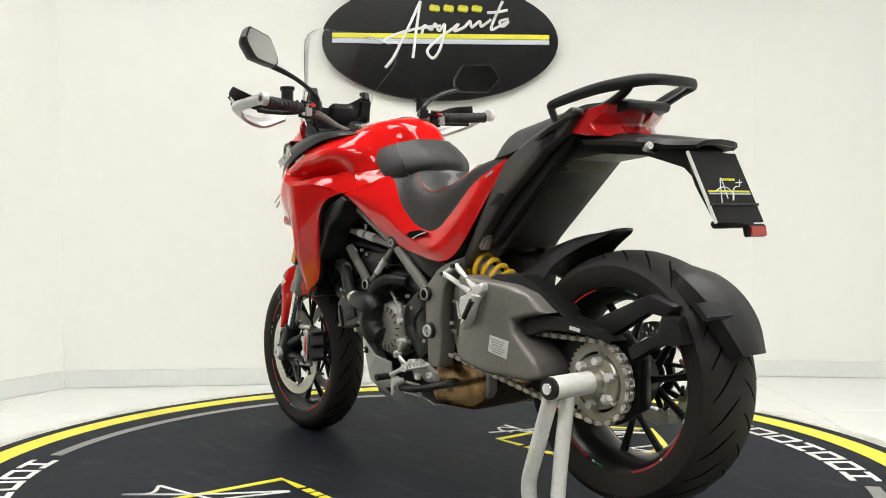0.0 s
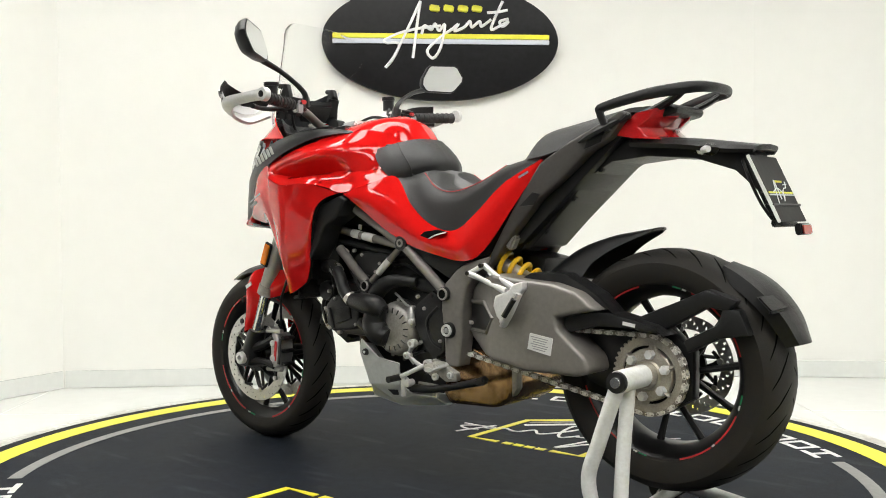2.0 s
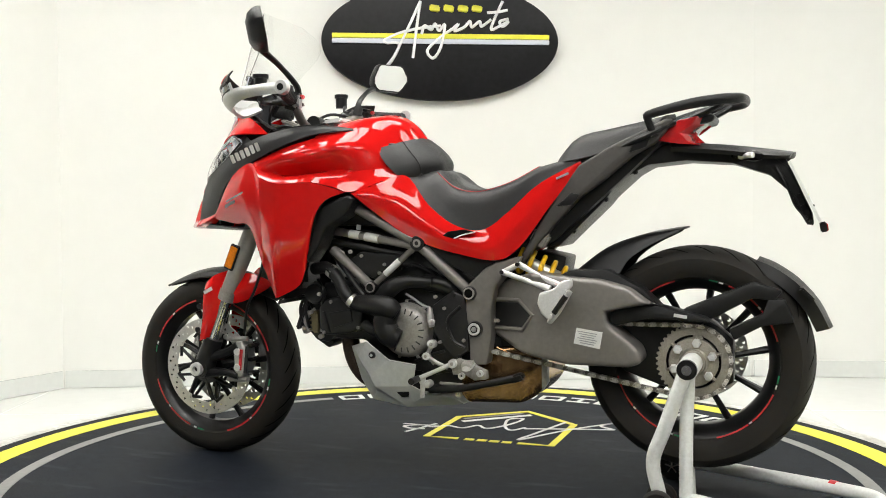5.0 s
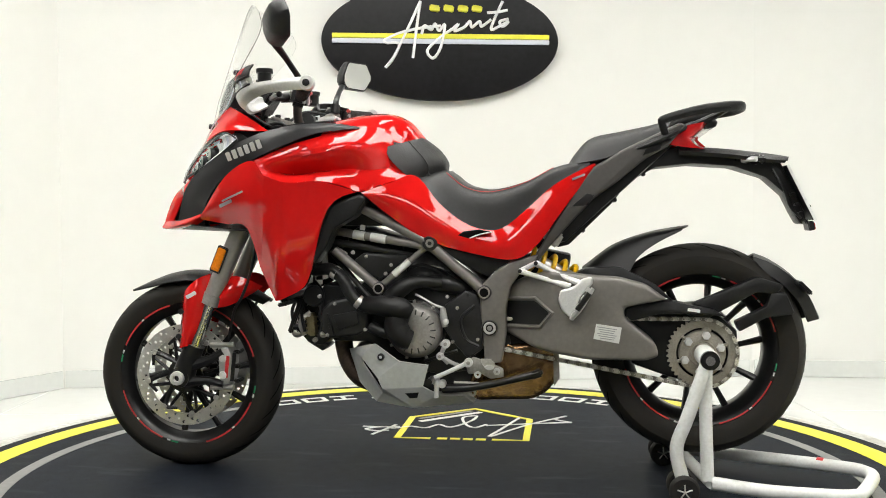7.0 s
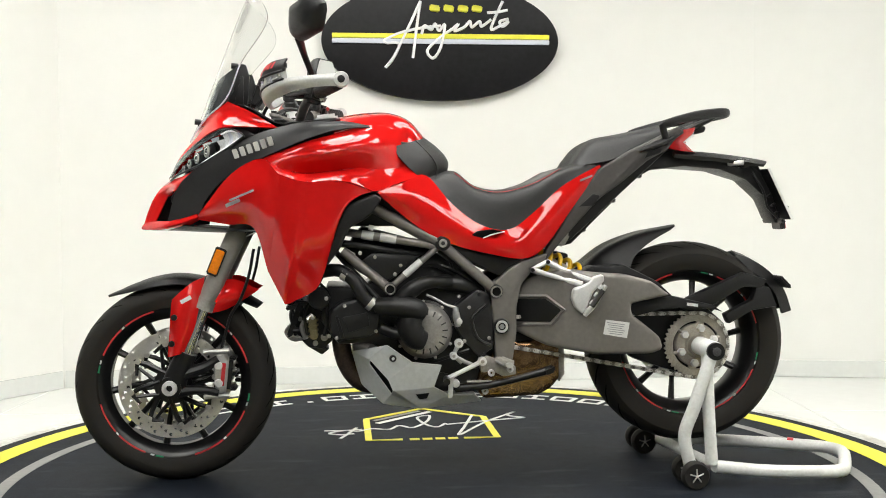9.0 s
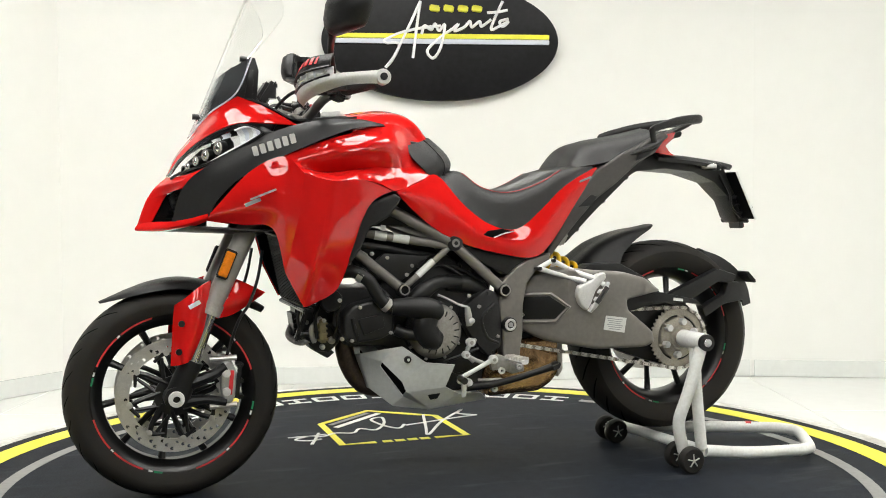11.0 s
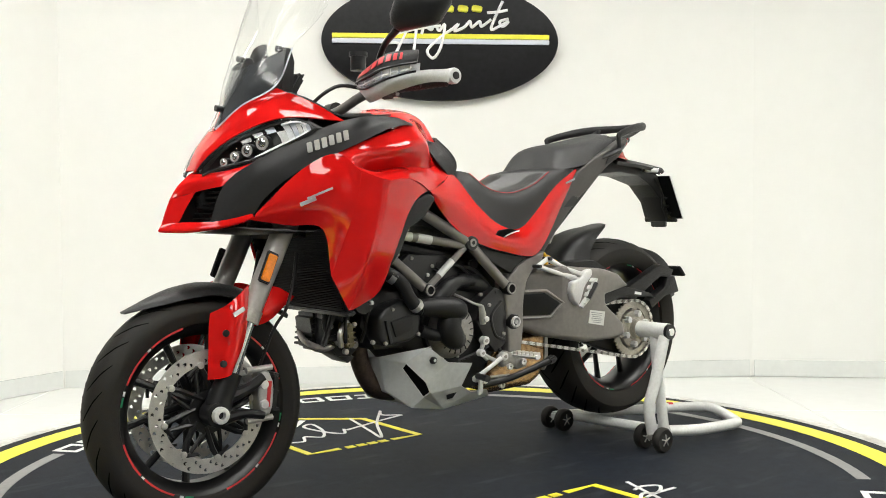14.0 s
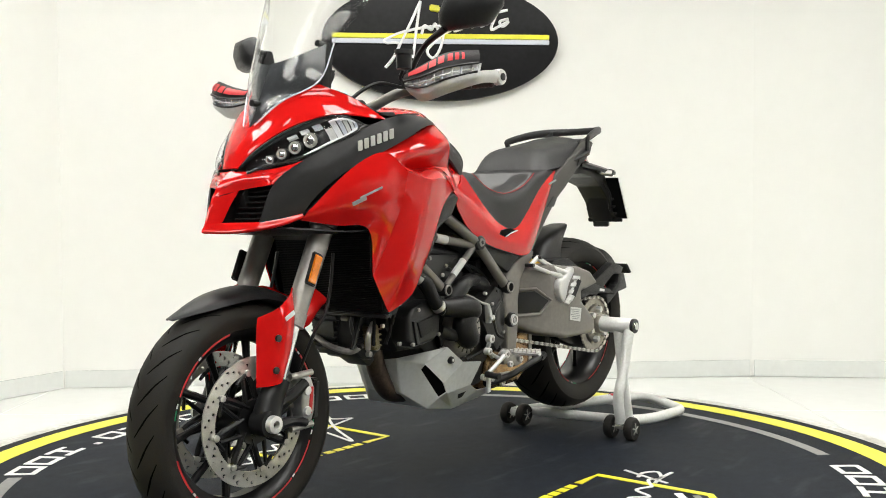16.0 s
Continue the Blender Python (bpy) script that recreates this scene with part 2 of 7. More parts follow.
def room():
    n = len(CORNERS)
    sides = ("back", "right_splay", "right", "behind", "left", "left_splay")
    for i, side in enumerate(sides):
        a, b = Vector(CORNERS[i]), Vector(CORNERS[(i + 1) % n])
        d = (b - a).normalized()
        out = Vector((-d.y, d.x))
        if out.dot(a) < 0 and i == 0:
            out = -out
        mid = (a + b) / 2
        if (mid + out).length < (mid - out).length:
            out = -out
        # behind and left are never seen; their dark colour deepens the paint's reflections
        ob = slab("wall_" + side, [a, b, b + out * 0.15 + d * 0.1, a + out * 0.15 - d * 0.1], FLOOR_Z - 0.1, CEIL_Z + 0.1, WALL if i in (0, 1, 2, 5) else WALL_D)
        ob["label"] = "plain white painted showroom wall" if i in (0, 1, 2, 5) else "unseen closing wall, dark grey to keep reflections deep"
        k = -out * 0.012
        s = slab("baseboard_" + side, [a + d * 0.013, b - d * 0.013, b + k - d * 0.013, a + k + d * 0.013], FLOOR_Z + 0.002, FLOOR_Z + 0.088, BASEB)
        s["label"] = "pale grey glossy skirting along the wall"
    ob = slab("floor", [(x * 1.1, y * 1.1) for x, y in CORNERS], FLOOR_Z - 0.1, FLOOR_Z - 0.004, GROUT)
    ob["label"] = "floor of large polished white tiles"
    ob = slab("ceiling", [(x * 1.1, y * 1.1) for x, y in CORNERS], CEIL_Z, CEIL_Z + 0.1, CEIL)
    ob["label"] = "unseen ceiling over the light panels, dark to cut bounce"
    return bpy.data.objects["floor"]


FLOOR = room()


def ceiling_lights():
    """Square light panels, four diffusers in a frame, whose reflections show on the red paint."""
    k = 0
    # the last two panels, far in front, are added to light camera-facing sides
    for x, y, sx, sy in ((-1.5, 0.1, 1.2, 1.2), (0.0, 0.0, 1.2, 1.2), (1.9, 0.2, 1.2, 1.2), (-1.7, -2.3, 1.2, 1.2), (0.2, -2.5, 1.2, 1.2), (2.1, -2.3, 1.2, 1.2), (-1.5, -4.4, 1.2, 1.2), (0.9, -4.5, 1.2, 1.2)):
        root = thing("ceiling_light", "square white ceiling light panel in four panes", "lamp", (x, y, CEIL_Z - 0.03), "light panels on the ceiling")
        bm = bmesh.new()
        for w, h, px, py in ((sx, 0.05, 0, sy / 2), (sx, 0.05, 0, -sy / 2), (0.05, sy - 0.05, sx / 2, 0), (0.05, sy - 0.05, -sx / 2, 0), (0.04, sy - 0.05, 0, 0)):
            block((w, h, 0.06), pose(px, py, 0), 0.004, bm)
        part("frame", bm, WHITE, root)
        for i in (-1, 1):
            for j in (-1, 1):
                part("diffuser", block((sx / 2 - 0.05, sy / 2 - 0.05, 0.01), pose(i * sx / 4, j * sy / 4, -0.004), 0), PANEL, root, "glowing white diffuser")


ceiling_lights()


# ---- wall sign ----
def wall_sign():
    d = Vector((3.6, 0.271, 0)).normalized()
    rot = math.degrees(math.atan2(d.y, d.x))
    root = thing("wall_sign", "black oval wall sign with yellow and pale stripes", "sign")
    root.matrix_world = pose(0.027, 2.088, 1.69, 0, 0, rot)

    # board: an oval, 4 cm thick
    bm = bmesh.new()
    ring = [(0.612 * math.cos(a), 0.306 * math.sin(a)) for a in (2 * math.pi * i / 96 for i in range(96))]
    prism(ring, -0.03, 0.014, 0.004, 2, bm)
    part("board", bm, SIGN, root)
    part("yellow_stripe", block((1.12, 0.012, 0.024), pose(0.003, -0.035, 0.022), 0.002), SIGNY, root, "yellow stripe")
    part("pale_stripe", block((1.12, 0.012, 0.024), pose(0.003, -0.035, -0.005), 0.002), SIGNG, root, "pale grey stripe")
    for i in range(4):
        part("bar", block((0.055, 0.012, 0.036), pose(-0.032 + i * 0.073, -0.035, 0.164, 0, 8, 0), 0.006), SIGNY, root, "yellow bar")
    # flowing white strokes
    strokes = (
        [(-0.28, -0.015), (-0.29, 0.0), (-0.2, 0.04), (-0.09, 0.065), (0.0, 0.075)],
        [(-0.285, -0.14), (-0.24, -0.08), (-0.17, 0.06), (-0.105, 0.2)],
        [(-0.105, 0.2), (-0.12, 0.1), (-0.145, -0.09)],
        [(-0.28, -0.015), (-0.215, -0.02), (-0.25, -0.1), (-0.285, -0.14)],
        [(-0.1, 0.03), (-0.085, 0.075), (-0.05, 0.055), (-0.03, 0.085), (-0.01, 0.05), (0.02, 0.08), (0.0, -0.03), (-0.04, -0.09), (-0.07, -0.05), (0.0, 0.02), (0.06, 0.06)],
        [(0.06, 0.06), (0.09, 0.085), (0.07, 0.05), (0.12, 0.07), (0.15, 0.1), (0.16, 0.07), (0.2, 0.1), (0.21, 0.075), (0.26, 0.11)],
        [(0.32, 0.205), (0.28, 0.12), (0.26, 0.06), (0.3, 0.075), (0.35, 0.1), (0.32, 0.075), (0.305, 0.1), (0.35, 0.115)],
        [(0.24, 0.145), (0.3, 0.15), (0.345, 0.16)],
    )
    for s in strokes:
        part("stroke", tube([(x, -0.036, z) for x, z in s], 0.0075, 8, 8), SIGNW, root, "flowing white raised stroke")


wall_sign()


# ---- turntable ----
def sector(r0, r1, z0, z1, a0=0.0, a1=360.0, step=2.5):
    n = max(2, int(abs(a1 - a0) / step))
    bm = bmesh.new()
    full = abs(a1 - a0) >= 360
    cols = []
    for i in range(n + (0 if full else 1)):
        a = radians(a0 + (a1 - a0) * i / n)
        c, s = math.cos(a), math.sin(a)
        cols.append([bm.verts.new((r * c, r * s, z)) for r, z in ((r0, z0), (r1, z0), (r1, z1), (r0, z1))])
    pairs = list(zip(cols, cols[1:])) + ([(cols[-1], cols[0])] if full else [])
    for p, q in pairs:
        for k in range(4):
            bm.faces.new((p[k], p[(k + 1) % 4], q[(k + 1) % 4], q[k]))
    if not full:
        bm.faces.new(cols[0])
        bm.faces.new(cols[-1][::-1])
    return bm


def ribbon(pts, width, z0, z1, n=6, smooth=True):
    """A flat stroke lying on the deck."""
    P = spline(pts, n) if smooth else np.array(pts, float)
    T = np.gradient(P, axis=0)
    bm = bmesh.new()
    cols = []
    for p, t in zip(P, T):
        s = Vector((-t[1], t[0])).normalized() * width / 2
        cols.append([bm.verts.new((p[0] + k * s.x, p[1] + k * s.y, z)) for k, z in ((-1, z0), (1, z0), (1, z1), (-1, z1))])
    for p, q in zip(cols, cols[1:]):
        for k in range(4):
            bm.faces.new((p[k], p[(k + 1) % 4], q[(k + 1) % 4], q[k]))
    bm.faces.new(cols[0])
    bm.faces.new(cols[-1][::-1])
    return bm


def turntable():
    root = thing("turntable", "round charcoal display turntable with yellow ring, turning slowly", "turntable")
    bm = bmesh.new()
    prof = [(1.552, -0.055), (1.552, -0.004), (1.549, 0.0)]
    rings = [[bm.verts.new((r * math.cos(a), r * math.sin(a), z)) for a in (2 * math.pi * i / 180 for i in range(180))] for r, z in prof]
    for a, b in zip(rings, rings[1:]):
        for i in range(180):
            bm.faces.new((a[i], a[(i + 1) % 180], b[(i + 1) % 180], b[i]))
    bm.faces.new(rings[0][::-1])
    bm.faces.new(rings[-1])
    part("deck", bm, DISC, root)
    part("yellow_ring", sector(1.415, 1.5, -0.01, 0.0012), DYEL, root, "yellow ring printed on the deck")
    for a0, a1 in ((131, 223), (-44.5, 43)):
        part("grey_arc", sector(1.268, 1.31, -0.01, 0.0012, a0, a1), DGREY, root, "grey arc printed on the deck")
    # white lettering band, as plain blocks
    for start in (45.5, -134.5):
        for i in range(15):
            a = start + i * 5.65
            if i == 11:
                part("bar", sector(1.24, 1.262, -0.01, 0.0012, a + 1.8, a + 2.9, 0.5), DWHITE, root)
                continue
            part("bar", sector(1.243, 1.262, -0.01, 0.0012, a + 0.3, a + 4.9, 1.0), DWHITE, root, "white block printed on the deck")
            part("bar", sector(1.318, 1.336, -0.01, 0.0012, a + 0.3, a + 4.9, 1.0), DWHITE, root)
            for k in ((0.3, 4.1) if i % 3 else (2.2,)):
                part("bar", sector(1.262, 1.318, -0.01, 0.0012, a + k, a + k + 0.85, 0.5), DWHITE, root)
    for turn in (1, -1):
        def at(pts):
            return [(0.03 + turn * (x - 0.03) if turn > 0 else 0.02 - (x - 0.03), turn * y) for x, y in pts]
        part("outline", ribbon(at([(-0.08, 0.43), (-0.2, 0.43), (-0.2, 0.79), (-0.1, 0.87), (0.03, 0.975), (0.16, 0.87), (0.26, 0.79), (0.26, 0.43), (0.14, 0.43)]), 0.026, -0.01, 0.0016, smooth=False), DYEL, root, "yellow house-shaped outline printed on the deck")
        part("stripe", ribbon(at([(-0.17, 0.76), (0.02, 0.93)]), 0.02, -0.01, 0.0014), DGREY, root, "grey diagonal stripe")
        part("stripe", ribbon(at([(-0.16, 0.71), (0.06, 0.91)]), 0.024, -0.01, 0.0014), DWHITE, root, "white diagonal stripe")
        for i in range(4):
            part("bar", ribbon(at([(-0.055 + i * 0.046, 0.43), (-0.02 + i * 0.046, 0.43)]), 0.028, -0.01, 0.0014, 2), DYEL, root, "yellow bar")
        for s in ([(0.4, 0.87), (0.25, 0.68), (0.13, 0.48), (0.16, 0.6), (0.22, 0.82)],
                  [(0.42, 0.75), (0.3, 0.72), (0.2, 0.69), (0.1, 0.66)],
                  [(0.4, 0.87), (0.36, 0.8), (0.42, 0.75)],
                  [(0.1, 0.68), (0.06, 0.62), (0.02, 0.68), (0.0, 0.8), (0.05, 0.83), (0.03, 0.72), (-0.03, 0.62), (-0.08, 0.66), (-0.12, 0.6), (-0.18, 0.62)],
                  [(-0.18, 0.62), (-0.24, 0.58), (-0.28, 0.6), (-0.34, 0.56), (-0.3, 0.53), (-0.25, 0.54)],
                  [(-0.3, 0.47), (-0.27, 0.55), (-0.24, 0.64)],
                  [(-0.36, 0.6), (-0.28, 0.6), (-0.22, 0.61)]):
            part("stroke", ribbon(at(s), 0.011, -0.01, 0.002), DWHITE, root, "flowing white stroke printed on the deck")
    return root


TURN = turntable()
EDGE = tagged(link("turntable_edge", sector(1.556, 1.625, -0.0795, -0.006, 0, 360), RIM), "scuffed pale fixed rim round the turntable", "rim")


# ---- paddock stand ----
def stand():
    root = thing("paddock_stand", "white tubular single-sided paddock stand on small wheels", "paddock stand")
    r = 0.019
    a, b = (0.722, -0.265, 0.062), (0.712, 0.165, 0.05)
    part("tube", tube([(0.80, -0.262, 0.055), (0.95, -0.275, 0.04), (1.12, -0.287, 0.036), (1.175, -0.280, 0.036), (1.200, -0.258, 0.037), (1.255, -0.155, 0.046), (1.268, -0.110, 0.05), (1.258, -0.070, 0.05), (1.225, -0.035, 0.05), (1.10, 0.025, 0.05), (0.84, 0.13, 0.05)], r, 14, 6), WHITE, root, "white bent base tube")
    part("cross_tube", rod((0.80, -0.262, 0.055), (0.752, 0.155, 0.05), r * 0.9), WHITE, root)
    part("arm", tube([(0.79, -0.262, 0.40), (0.735, -0.265, 0.24), (0.705, -0.262, 0.15), (0.722, -0.262, 0.06)], r, 14, 6), WHITE, root, "white bent support arm")
    part("arm", tube([(0.79, -0.215, 0.385), (0.787, -0.235, 0.23), (0.79, -0.258, 0.06)], r * 0.95, 14, 4), WHITE, root, "white straight support arm")
    bm = lathe([(0.010, -0.165), (0.026, -0.163), (0.028, -0.16), (0.028, -0.006), (0.026, 0.0)], (RW[0], -0.11, 0.397), 28)
    part("axle_sleeve", bm, WHITE, root, "white axle sleeve")
    part("end_ring", lathe([(0.0, -0.174), (0.0255, -0.174), (0.0265, -0.168), (0.0265, -0.16), (0.0, -0.16)][1:], (RW[0], -0.1095, 0.397), 28), BLACK_S, root, "black end cap")
    part("end_bolt", lathe([(0.013, -0.179), (0.0145, -0.176), (0.0145, -0.17)], (RW[0], -0.1095, 0.397), 16), CHROME, root, "bright end bolt")
    part("sticker", tube([(1.145, 0.0075, 0.0525), (1.162, -0.0010, 0.052)], r * 0.985, 14, 2), REDST, root, "small red and black sticker")
    for wx, ys in ((0.722, (-0.305, -0.225)), (0.706, (0.135, 0.205))):
        for y in ys:
            w = part("wheel", lathe([(0.022, -0.014), (0.036, -0.015), (0.041, -0.009), (0.042, 0.0), (0.041, 0.009), (0.036, 0.015), (0.022, 0.014)], (wx, y, 0.0425), 32), RUBBER, root, "small black rubber wheel")
            part("rim", lathe([(0.006, -0.0155), (0.023, -0.0135), (0.023, 0.0135), (0.006, 0.0155)], (wx, y, 0.0425), 20), BLACK_S, w)
            bm = bmesh.new()
            for i in range(5):
                q = polar((wx, 0.0425), 0.021, i * 72 + 20)
                rod((wx, y - 0.0165, 0.0425), (q[0], y - 0.0145, q[1]), 0.0022, 6, bm)
            part("spokes", bm, STEEL, w, "star of pale spokes")
        part("wheel_axle", rod((wx, ys[0], 0.0425), (wx, ys[1], 0.0425), 0.007), STEEL, root)
    part("bracket", block((0.05, 0.05, 0.03), pose(0.718, 0.17, 0.05), 0.006), WHITE, root)
    part("side_tube", tube([(0.84, 0.13, 0.05), (0.76, 0.16, 0.05), (0.712, 0.17, 0.05)], r, 12, 4), WHITE, root)
    return root


STAND = stand()


# ---- motorcycle ----
BIKE = thing("motorcycle", "glossy red adventure touring motorcycle held by its rear axle stand", "motorcycle")


def tyre_profile(R, w, rim):
    h = w / 2
    return [(rim, -h * 0.72), (rim + 0.006, -h * 0.86), (rim + 0.030, -h * 0.99), (R - 0.036, -h * 0.985), (R - 0.020, -h * 0.86), (R - 0.009, -h * 0.62), (R - 0.002, -h * 0.3), (R, 0.0),
            (R - 0.002, h * 0.3), (R - 0.009, h * 0.62), (R - 0.020, h * 0.86), (R - 0.036, h * 0.985), (rim + 0.030, h * 0.99), (rim + 0.006, h * 0.86), (rim, h * 0.72)]


def tread(bm, c, R, w, n):
    """Slanted tread grooves: narrow dark strips hugging the crown paint their shade."""
    prof = tyre_profile(R, w, 0.222)[3:8][::-1]
    half = np.array([(abs(y), r) for r, y in prof])
    for i in range(n):
        for s in (-1, 1):
            base = 360.0 / n * (i + (0.5 if s > 0 else 0))
            row = []
            for k in range(7):
                f = 0.10 + 0.76 * k / 6
                y = s * f * w / 2
                rr = 0.0009 + float(np.interp(abs(y), half[:, 0], half[:, 1]))
                a = base - 20 * f ** 1.3
                da = 0.75 * (1 - abs(k - 3) / 4.0) + 0.2
                row.append([bm.verts.new((c[0] + rr * math.cos(radians(a + q)), YC + y, c[1] + rr * math.sin(radians(a + q)))) for q in (-da, da)])
            for p, q in zip(row, row[1:]):
                bm.faces.new((p[0], p[1], q[1], q[0]))


def wheel(name, c, R, w, spokes, hub_w, label):
    root = part(name, lathe([(0.020, -hub_w), (0.034, -hub_w), (0.036, -hub_w + 0.01), (0.036, hub_w - 0.01), (0.034, hub_w), (0.020, hub_w)], (c[0], YC, c[1]), 32), BLACK_S, BIKE, label)
    cc = (c[0], YC, c[1])
    ty = part("tyre", lathe(tyre_profile(R, w, 0.222), cc, 96, closed=True), RUBBER, root, "worn black road tyre")
    bm = bmesh.new()
    tread(bm, c, R, w, 26)
    part("tread_groove", bm, GROOVE_SHADE, ty, "dark strips for the shade in the tread grooves")
    h = w * 0.39
    rim = [(0.228, -h), (0.231, -h + 0.003), (0.231, -h + 0.008), (0.212, -h + 0.014), (0.200, -h * 0.4), (0.200, h * 0.4), (0.212, h - 0.014), (0.231, h - 0.008), (0.231, h - 0.003), (0.228, h), (0.220, h - 0.003), (0.206, h * 0.7), (0.193, h * 0.35), (0.193, -h * 0.35), (0.206, -h * 0.7), (0.220, -h + 0.003)]
    rm = part("rim", lathe(rim, cc, 96, closed=True), BLACK_S, root, "black alloy rim")
    for i in range(spokes):
        a = 360.0 / spokes * i + 8
        bm = bmesh.new()
        p0, p1 = polar(c, 0.032, a - 16), polar(c, 0.196, a)
        y0 = hub_w * 0.55 * (1 if i % 2 else -1)
        tube([(p0[0], YC + y0, p0[1]), (*[(p0[0] * 0.5 + p1[0] * 0.5)], YC + y0 * 0.55, p0[1] * 0.5 + p1[1] * 0.5), (p1[0], YC, p1[1])], [0.012, 0.0085, 0.011], 8, 4, bm)
        part("spoke", bm, BLACK_S, root)
    # coloured rim tape: red runs, each with a short white and green end
    for s in (-1, 1):
        y = YC + s * (h + 0.0025)
        for base in (15, 105, 195, 285):
            for a0, a1, m in ((0, 24, REDST), (25, 27.5, WBAND), (28, 52, REDST), (56, 59, WBAND), (60, 66, GREEN)):
                bm = bmesh.new()
                vs = [[bm.verts.new((c[0] + r * math.cos(radians(a)), y, c[1] + r * math.sin(radians(a)))) for r in (0.2212, 0.2300)] for a in np.linspace(base + a0, base + a1, 14)]
                for p, q in zip(vs, vs[1:]):
                    bm.faces.new((p[0], p[1], q[1], q[0]))
                part("tape", bm, m, rm, {REDST: "red rim tape", WBAND: "white rim tape", GREEN: "green rim tape"}[m])
    return root


# near black of the strips that paint the grooves' shade
GROOVE_SHADE = mat("groove_shade_black", (0.003, 0.003, 0.003), 0.9, 0, 0.2, 20, spec=0.05)
FRONT = wheel("front_wheel", FW, 0.299, 0.122, 10, 0.055, "black ten-spoke front wheel with coloured rim tape")
REAR = wheel("rear_wheel", RW, 0.316, 0.188, 10, 0.075, "black ten-spoke rear wheel with coloured rim tape")


def brake_disc(parent, c, y, ro, ri, name="brake_disc"):
    """A drilled disc: a ring of cells with the drillings left open."""
    n, m = 120, 8
    bm = bmesh.new()
    grid = {}
    for k in range(m + 1):
        r = ri + (ro - ri) * k / m
        for i in range(n):
            a = 2 * math.pi * (i + 0.5 * (k % 2)) / n
            for s in (0, 1):
                grid[k, i, s] = bm.verts.new((c[0] + r * math.cos(a), y + 0.0045 * s, c[1] + r * math.sin(a)))
    holes = set()
    for i in range(0, n, 6):
        for ring, turn in ((1, 0), (3, 2), (5, 4)):
            holes.add((ring, (i + turn) % n))
            holes.add((ring + 1, (i + turn) % n))
    for k in range(m):
        for i in range(n):
            if (k, i) in holes:
                continue
            j = (i + 1) % n
            for s in (0, 1):
                bm.faces.new((grid[k, i, s], grid[k, j, s], grid[k + 1, j, s], grid[k + 1, i, s]))
    for k in (0, m):
        for i in range(n):
            j = (i + 1) % n
            bm.faces.new((grid[k, i, 0], grid[k, j, 0], grid[k, j, 1], grid[k, i, 1]))
    disc = part(name, bm, STEEL, parent, "drilled steel brake disc", 30)
    cb = lathe([(0.034, -0.005), (0.056, -0.005), (0.056, 0.005), (0.034, 0.005)], (c[0], y, c[1]), 32, closed=True)
    carrier = part("carrier", cb, BLACK_S, disc, "black disc carrier")
    for i in range(8):
        a = i * 45 + 10
        p, q, p2 = polar(c, 0.040, a - 25), polar(c, ri - 0.004, a), polar(c, ri - 0.012, a + 20)
        part("carrier_arm", tube([(p[0], y, p[1]), (q[0], y + 0.002, q[1]), (p2[0], y + 0.002, p2[1])], [0.0080, 0.0075, 0.0045], 6, 3), BLACK_S, disc)
        g2, h2 = polar(c, 0.044, a + 28), polar(c, ri - 0.010, a + 8)
        part("carrier_arm", tube([(g2[0], y, g2[1]), (h2[0], y + 0.002, h2[1])], [0.0065, 0.0050], 6, 2), BLACK_S, disc)
    for i in range(8):
        q = polar(c, ri + 0.001, i * 45 + 10)
        part("bobbin", lathe([(0.004, -0.007), (0.0085, -0.006), (0.0085, 0.008), (0.004, 0.009)], (q[0], y, q[1]), 12), STEEL, disc)
    return disc


for s in (-1, 1):
    brake_disc(FRONT, FW, YC + s * 0.068 - 0.002, 0.160, 0.122)
brake_disc(REAR, RW, YC + 0.085, 0.132, 0.095)


